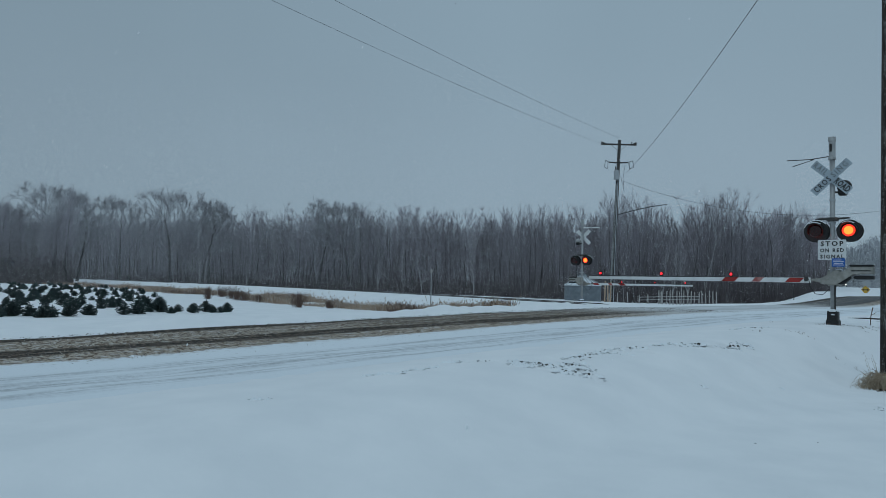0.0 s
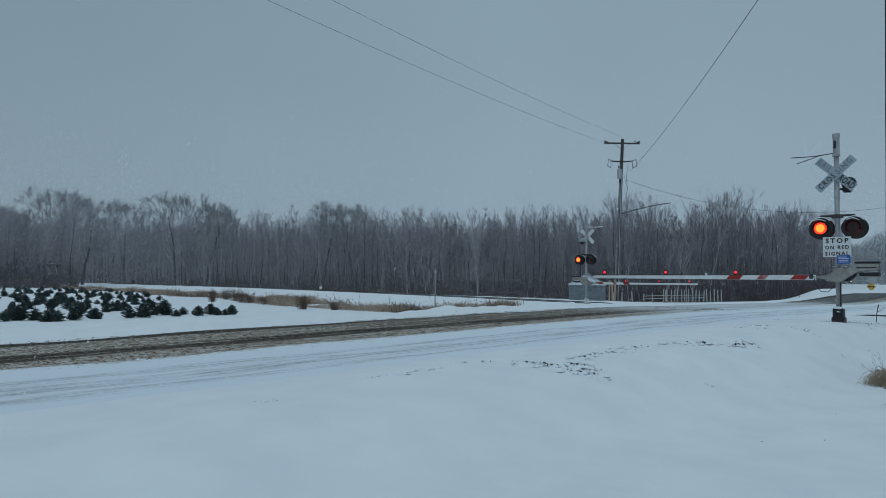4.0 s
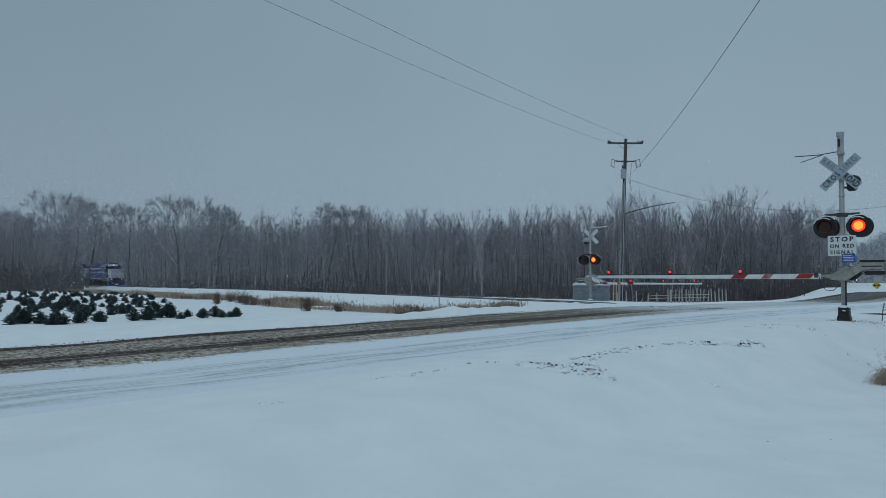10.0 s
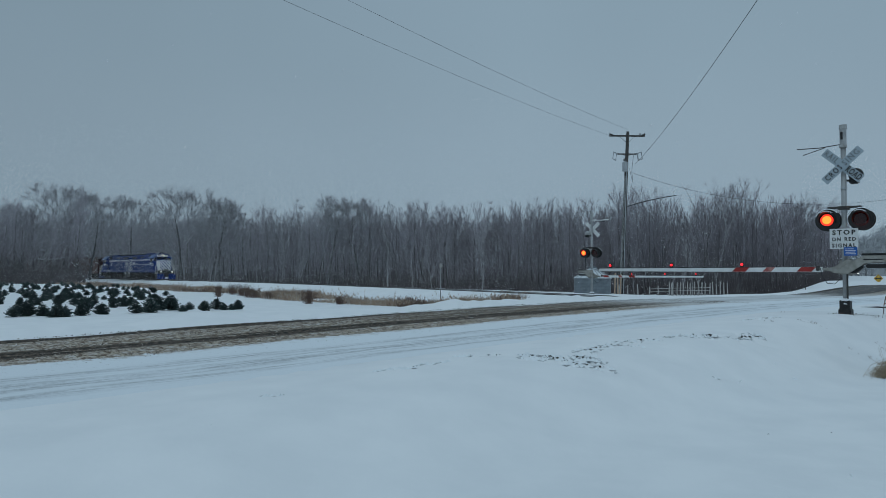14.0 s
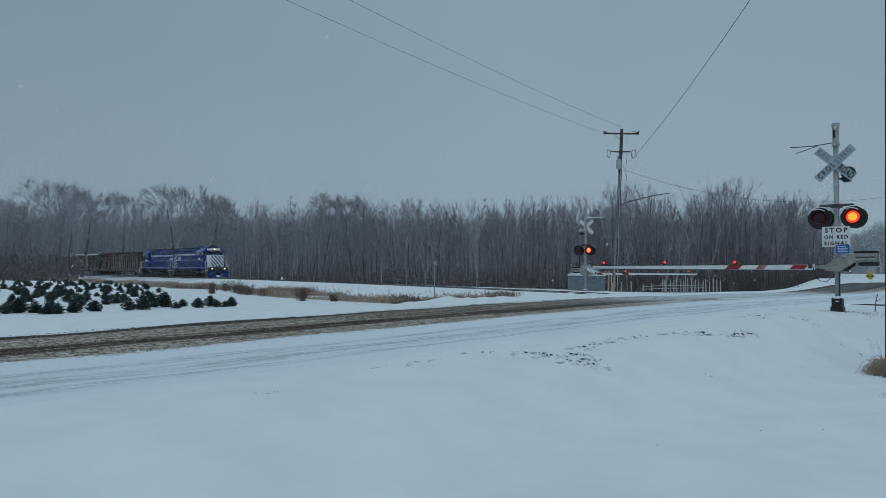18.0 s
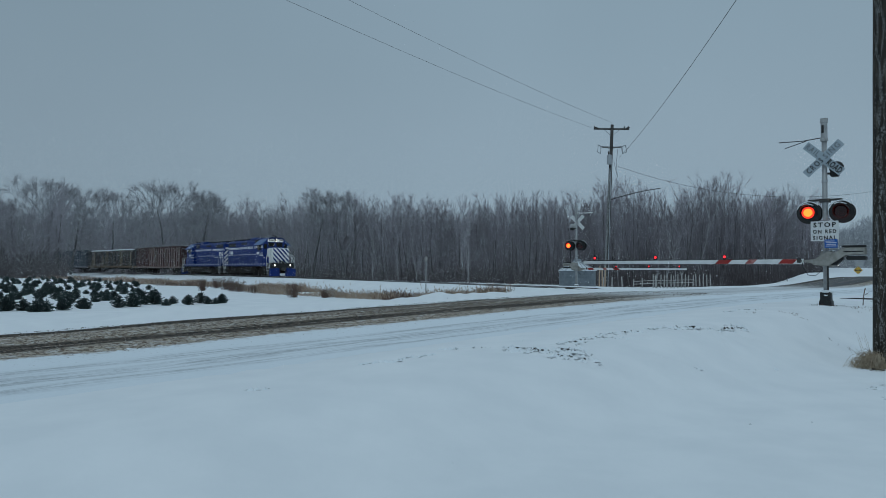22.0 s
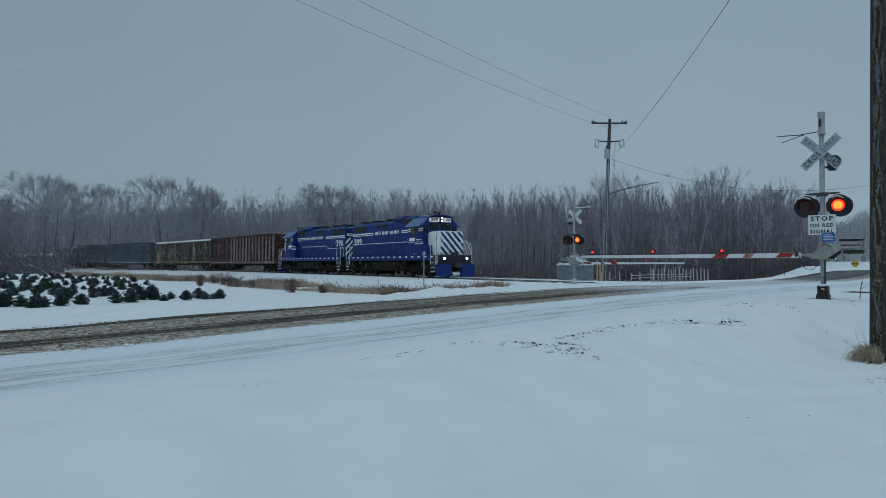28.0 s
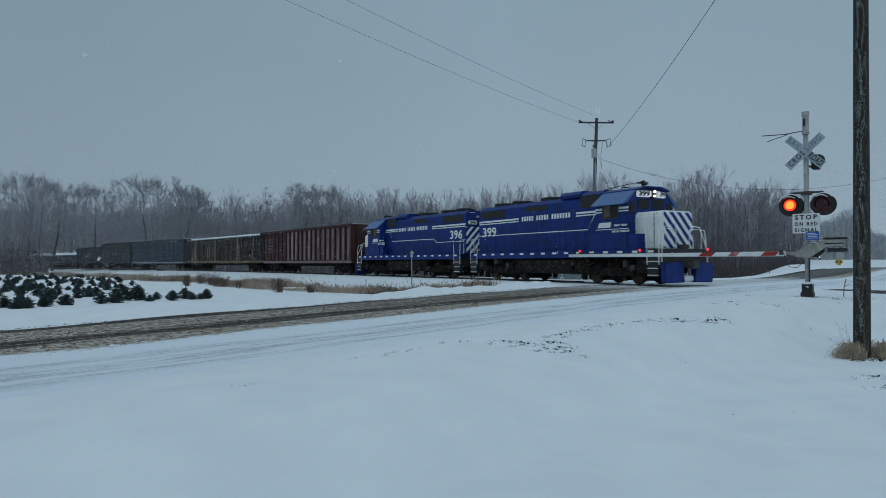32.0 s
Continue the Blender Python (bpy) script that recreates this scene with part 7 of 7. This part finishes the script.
def log_car(length):
    root = thing("log_car", "bulkhead log car stacked with snow-topped logs", "freight car", "freight cars")
    h = length / 2
    freight_base(root, length, RUSTYELLOW)
    part("deck", Geo().box(-h + 0.1, h - 0.1, -1.45, 1.45, 1.0, 1.3), RUSTYELLOW, root, "worn yellow deck", bevel=0.02)
    rnd = random.Random(4)
    for e in (-1, 1):
        part("bulkhead", Geo().box(*sorted((e * (h - 0.25), e * (h - 0.05))), -1.45, 1.45, 1.3, 4.3), CARBLACK, root, bevel=0.02)
        for y in (-1.2, -0.4, 0.4, 1.2):
            part("bulkhead_post", Geo().box(*sorted((e * (h - 0.05), e * (h + 0.05))), y - 0.08, y + 0.08, 1.3, 4.3), CARBLACK, root)
    # stakes along both sides
    k = 0
    x = -h + 0.8
    while x < h - 0.6:
        for s in (-1, 1):
            part("stake", Geo().box(x - 0.07, x + 0.07, *sorted((s * 1.38, s * 1.47)), 1.3, 4.1), PALESTAKE if k % 5 == 2 else CARBLACK, root)
        k += 1
        x += 1.45
    for s in (-1, 1):
        for x, lean in ((-h + 2.6, 0.25), (-h + 3.4, -0.2), (-h + 8.2, 0.35), (-h + 9.0, 0.3), (-h + 9.9, 0.45), (h - 6.0, -0.25), (h - 2.2, 0.3)):
            part("leaning_stake", Geo().tube([(x, s * 1.49, 1.25), (x + lean, s * 1.49, rnd.uniform(2.8, 3.9))], 0.045, 6), PALESTAKE, root, "pale timber stake")
    # logs in bunks end to end
    bunks = 4
    seg = (length - 1.0) / bunks
    for b in range(bunks):
        x0 = -h + 0.5 + b * seg
        for layer in range(11):
            for row in range(5):
                if row in (1, 2, 3) and layer < 10:
                    continue
                y = -1.08 + row * 0.54 + (0.1 if layer % 2 else -0.05) * (1 if row < 4 else -1)
                r = rnd.uniform(0.1, 0.145)
                part("log", Geo().tube([(x0 + rnd.uniform(0.02, 0.25), y, 1.45 + layer * 0.25), (x0 + seg - rnd.uniform(0.05, 0.3), y, 1.45 + layer * 0.25 + rnd.uniform(-0.04, 0.04))], [r, r * 0.85], 8), LOGS, root)
        part("load_core", Geo().box(x0 + 0.3, x0 + seg - 0.3, -0.85, 0.85, 1.3, 3.95), LOGS, root)
        for j in range(3):
            y = -0.9 + j * 0.9
            part("load_snow", Geo().tube([(x0 + 0.15, y, 4.1 + 0.05 * (j == 1)), (x0 + seg - 0.15, y, 4.08 + 0.05 * (j == 1))], [0.2, 0.17], 8), SNOWCAP, root, "snow on the load")
    return root


def gondola(length, top, load):
    root = thing("gondola_car", "low black gondola with a snow-covered load", "freight car", "freight cars")
    h = length / 2
    freight_base(root, length, CARBLACK)
    for s in (-1, 1):
        part("side", Geo().box(-h + 0.1, h - 0.1, *sorted((s * 1.36, s * 1.44)), 1.0, top), CARBLACK, root)
        for i in range(int(length / 1.3)):
            x = -h + 0.6 + i * 1.3
            part("post", Geo().box(x - 0.06, x + 0.06, *sorted((s * 1.44, s * 1.52)), 1.05, top), CARBLACK, root)
    part("floor_pan", Geo().box(-h + 0.1, h - 0.1, -1.36, 1.36, 1.0, 1.1), CARBLACK, root)
    for e in (-1, 1):
        part("end", Geo().box(*sorted((e * (h - 0.2), e * (h - 0.1))), -1.36, 1.36, 1.1, top), CARBLACK, root)
    for k in range(3):
        x0 = -h + 0.6 + k * (length - 1.0) / 3
        part("load_mound", Geo().tube([(x0, 0, top - 0.5), (x0 + 0.8, 0, top - 0.3), (x0 + length / 3 - 1.3, 0, top - 0.35), (x0 + length / 3 - 0.6, 0, top - 0.6)], [0.3, load, load * 0.9, 0.3], 10), SNOWCAP, root, "snow-covered load", smooth=True)
    return root


TRAIN = []
d_ = 0.0
for ob, ln, turn in (
        (locomotive("399", "blue road-switcher locomotive, white striped nose, lights lit"), 16.3, 1),
        (locomotive("396", "blue trailing road-switcher locomotive running backwards"), 16.3, -1),
        (ribbed_car(20.6, 4.25, BOXRED, BOXPALE, "oxide-red freight car with faded panels", PALESILL, True), 21.5, 1),
        (log_car(25.0), 26.0, 1),
        (ribbed_car(22.4, 4.4, CARBLUE, None, "faded dark blue freight car with outside posts", BLUESILL, False), 23.2, 1),
        (ribbed_car(14.6, 4.45, CARBLACK, None, "sooty black freight car with outside posts", CARBLACK, False), 15.2, 1),
        (ribbed_car(12.4, 3.9, CARBLACK, None, "low sooty black freight car", CARBLACK, False), 13.0, 1),
        (gondola(15.2, 2.6, 0.95), 16.0, 1), (gondola(15.2, 2.6, 0.95), 16.0, 1),
        (ribbed_car(14.6, 4.0, CARBLACK, None, "sooty black freight car with outside posts", CARBLACK, False), 15.4, 1)):
    TRAIN.append((ob, d_ + ln / 2, ln, turn))
    d_ += ln


# ---- falling snow ----
def snow_cloud(seed, count, x0, x1, y0, y1, z0, z1, size):
    rnd = random.Random(seed)
    g = Geo()
    for i in range(count):
        y = y0 + (y1 - y0) * rnd.random() ** 0.75
        c = Vector((rnd.uniform(x0, x1), y, rnd.uniform(z0, z1)))
        r = size * rnd.uniform(0.5, 1.3)
        a = Vector((rnd.uniform(-1, 1), rnd.uniform(-1, 1), rnd.uniform(-1, 1))).normalized() * r
        b = a.orthogonal().normalized() * r * rnd.uniform(0.5, 1)
        e = a.cross(b).normalized() * r * rnd.uniform(0.3, 0.8)
        g.add([c + a, c - a, c + b, c - b, c + e, c - e], [(0, 2, 4), (2, 1, 4), (1, 3, 4), (3, 0, 4), (2, 0, 5), (1, 2, 5), (3, 1, 5), (0, 3, 5)])
    ob = part("snowfall", raw_mesh("snowfall", g), FLAKE)
    return tagged(ob, "drifting snowflakes falling through the air", "snowfall", "falling snow", "stuff")


def snow_veil(seed, count, near, far, top, size, lo=-0.75, hi=0.85):
    """The far part of the snowfall, too fine to tell apart: flakes in a wedge that widens with distance."""
    rng = np.random.default_rng(seed)
    y = np.sqrt(rng.uniform(near ** 2, far ** 2, count))
    c = np.stack([y * (lo + (hi - lo) * rng.beta(1.0, 1.2 if hi < 0.5 else 1.0, count)) + 5, y, rng.uniform(-2, top, count)], 1)
    v = (c[:, None, :] + rng.normal(0, 1, (count, 3, 3)) * size).reshape(-1, 3)
    me = bpy.data.meshes.new("snowfall")
    me.vertices.add(count * 3)
    me.vertices.foreach_set("co", v.ravel())
    me.loops.add(count * 3)
    me.loops.foreach_set("vertex_index", np.arange(count * 3))
    me.polygons.add(count)
    me.polygons.foreach_set("loop_start", np.arange(0, count * 3, 3))
    me.update()
    ob = part("snowfall", me, FLAKE)
    return tagged(ob, "fine far snowfall veiling the distance", "snowfall", "falling snow", "stuff")


CLOUDS = [(snow_cloud(71, 1700, -30, 60, 5, 32, -2, 52, 0.014), (-0.35, 0.05, -1.15)),
          (snow_cloud(72, 1400, -30, 50, 5, 32, -2, 46, 0.012), (-0.15, -0.05, -0.95)),
          (snow_cloud(73, 9500, -60, 90, 24, 75, -2, 52, 0.021), (-0.3, 0.0, -1.1)),
          (snow_cloud(74, 260, -8, 14, 1.6, 5, -2, 44, 0.006), (-0.25, 0.0, -1.0)),
          (snow_cloud(76, 420, -10, 16, 2.5, 9, -2, 44, 0.016), (-0.3, 0.0, -1.05)),
          (snow_veil(75, 90000, 45, 125, 24, 0.02), (-0.25, 0.0, -0.35)),
          (snow_veil(77, 450000, 66, 165, 24, 0.028, -0.95, 0.4), (-0.1, 0.0, -0.3)),
          (snow_veil(78, 110000, 130, 250, 34, 0.05, 0.5, 0.8), (-0.1, 0.0, -0.3))]


def train_s(t):
    """How far the leading coupler is past the crossing at t seconds."""
    ts = (0, 3, 6, 9, 12, 17, 23, 28, 30, 32)
    ss = (-187.0, -170.5, -154.1, -137.5, -119.4, -86.75, -49.3, -20.6, -9.83, 0.25)
    i = min(max(sum(1 for v in ts if v <= t) - 1, 0), len(ts) - 2)

    def speed(k):
        return (ss[min(k + 1, 9)] - ss[max(k - 1, 0)]) / (ts[min(k + 1, 9)] - ts[max(k - 1, 0)])

    w, h = (t - ts[i]) / (ts[i + 1] - ts[i]), ts[i + 1] - ts[i]
    return (ss[i] * (1 + 2 * w) * (1 - w) ** 2 + speed(i) * h * w * (1 - w) ** 2
            + ss[i + 1] * w * w * (3 - 2 * w) - speed(i + 1) * h * w * w * (1 - w))


def motions():
    for ob, mid, ln, turn in TRAIN:
        rows = []
        for k in range(33):
            s = train_s(k) - mid
            a, _ = track_at(s + ln * 0.28)
            b, _ = track_at(s - ln * 0.28)
            f = (a - b).normalized() * turn
            c = (a + b) / 2
            left = Vector((0, 0, 1)).cross(f).normalized()
            up = f.cross(left)
            m = Matrix((f, left, up)).transposed().to_4x4()
            m.translation = (c.x, c.y, c.z + 0.044)
            rows.append((float(k), m))
        walk(ob, rows)
    for ob, v in CLOUDS:
        walk(ob, [(0.0, pose(0, 0, 0)), (32.0, pose(v[0] * 32, v[1] * 32, v[2] * 32))])
    half = 5 / 9
    for roundel, cx, y, z, side in FLASHERS:
        rows = []
        lit = side > 0

        def turned(deg):
            return pose(cx, y, z, 0, 0, deg)

        rows.append((0.0, turned(0 if lit else 180)))
        t = 1.5 - 2 * half
        while t < 32:
            a, b = (0, 180) if lit else (180, 360)
            for k, dt in enumerate((-0.066, -0.033, 0.0, 0.033, 0.066)):
                if 0 < t + dt < 32:
                    rows.append((t + dt, turned(a + (b - a) * k / 4)))
            lit = not lit
            t += half
        rows.append((32.0, turned(0 if lit else 180)))
        walk(roundel, rows)


motions()
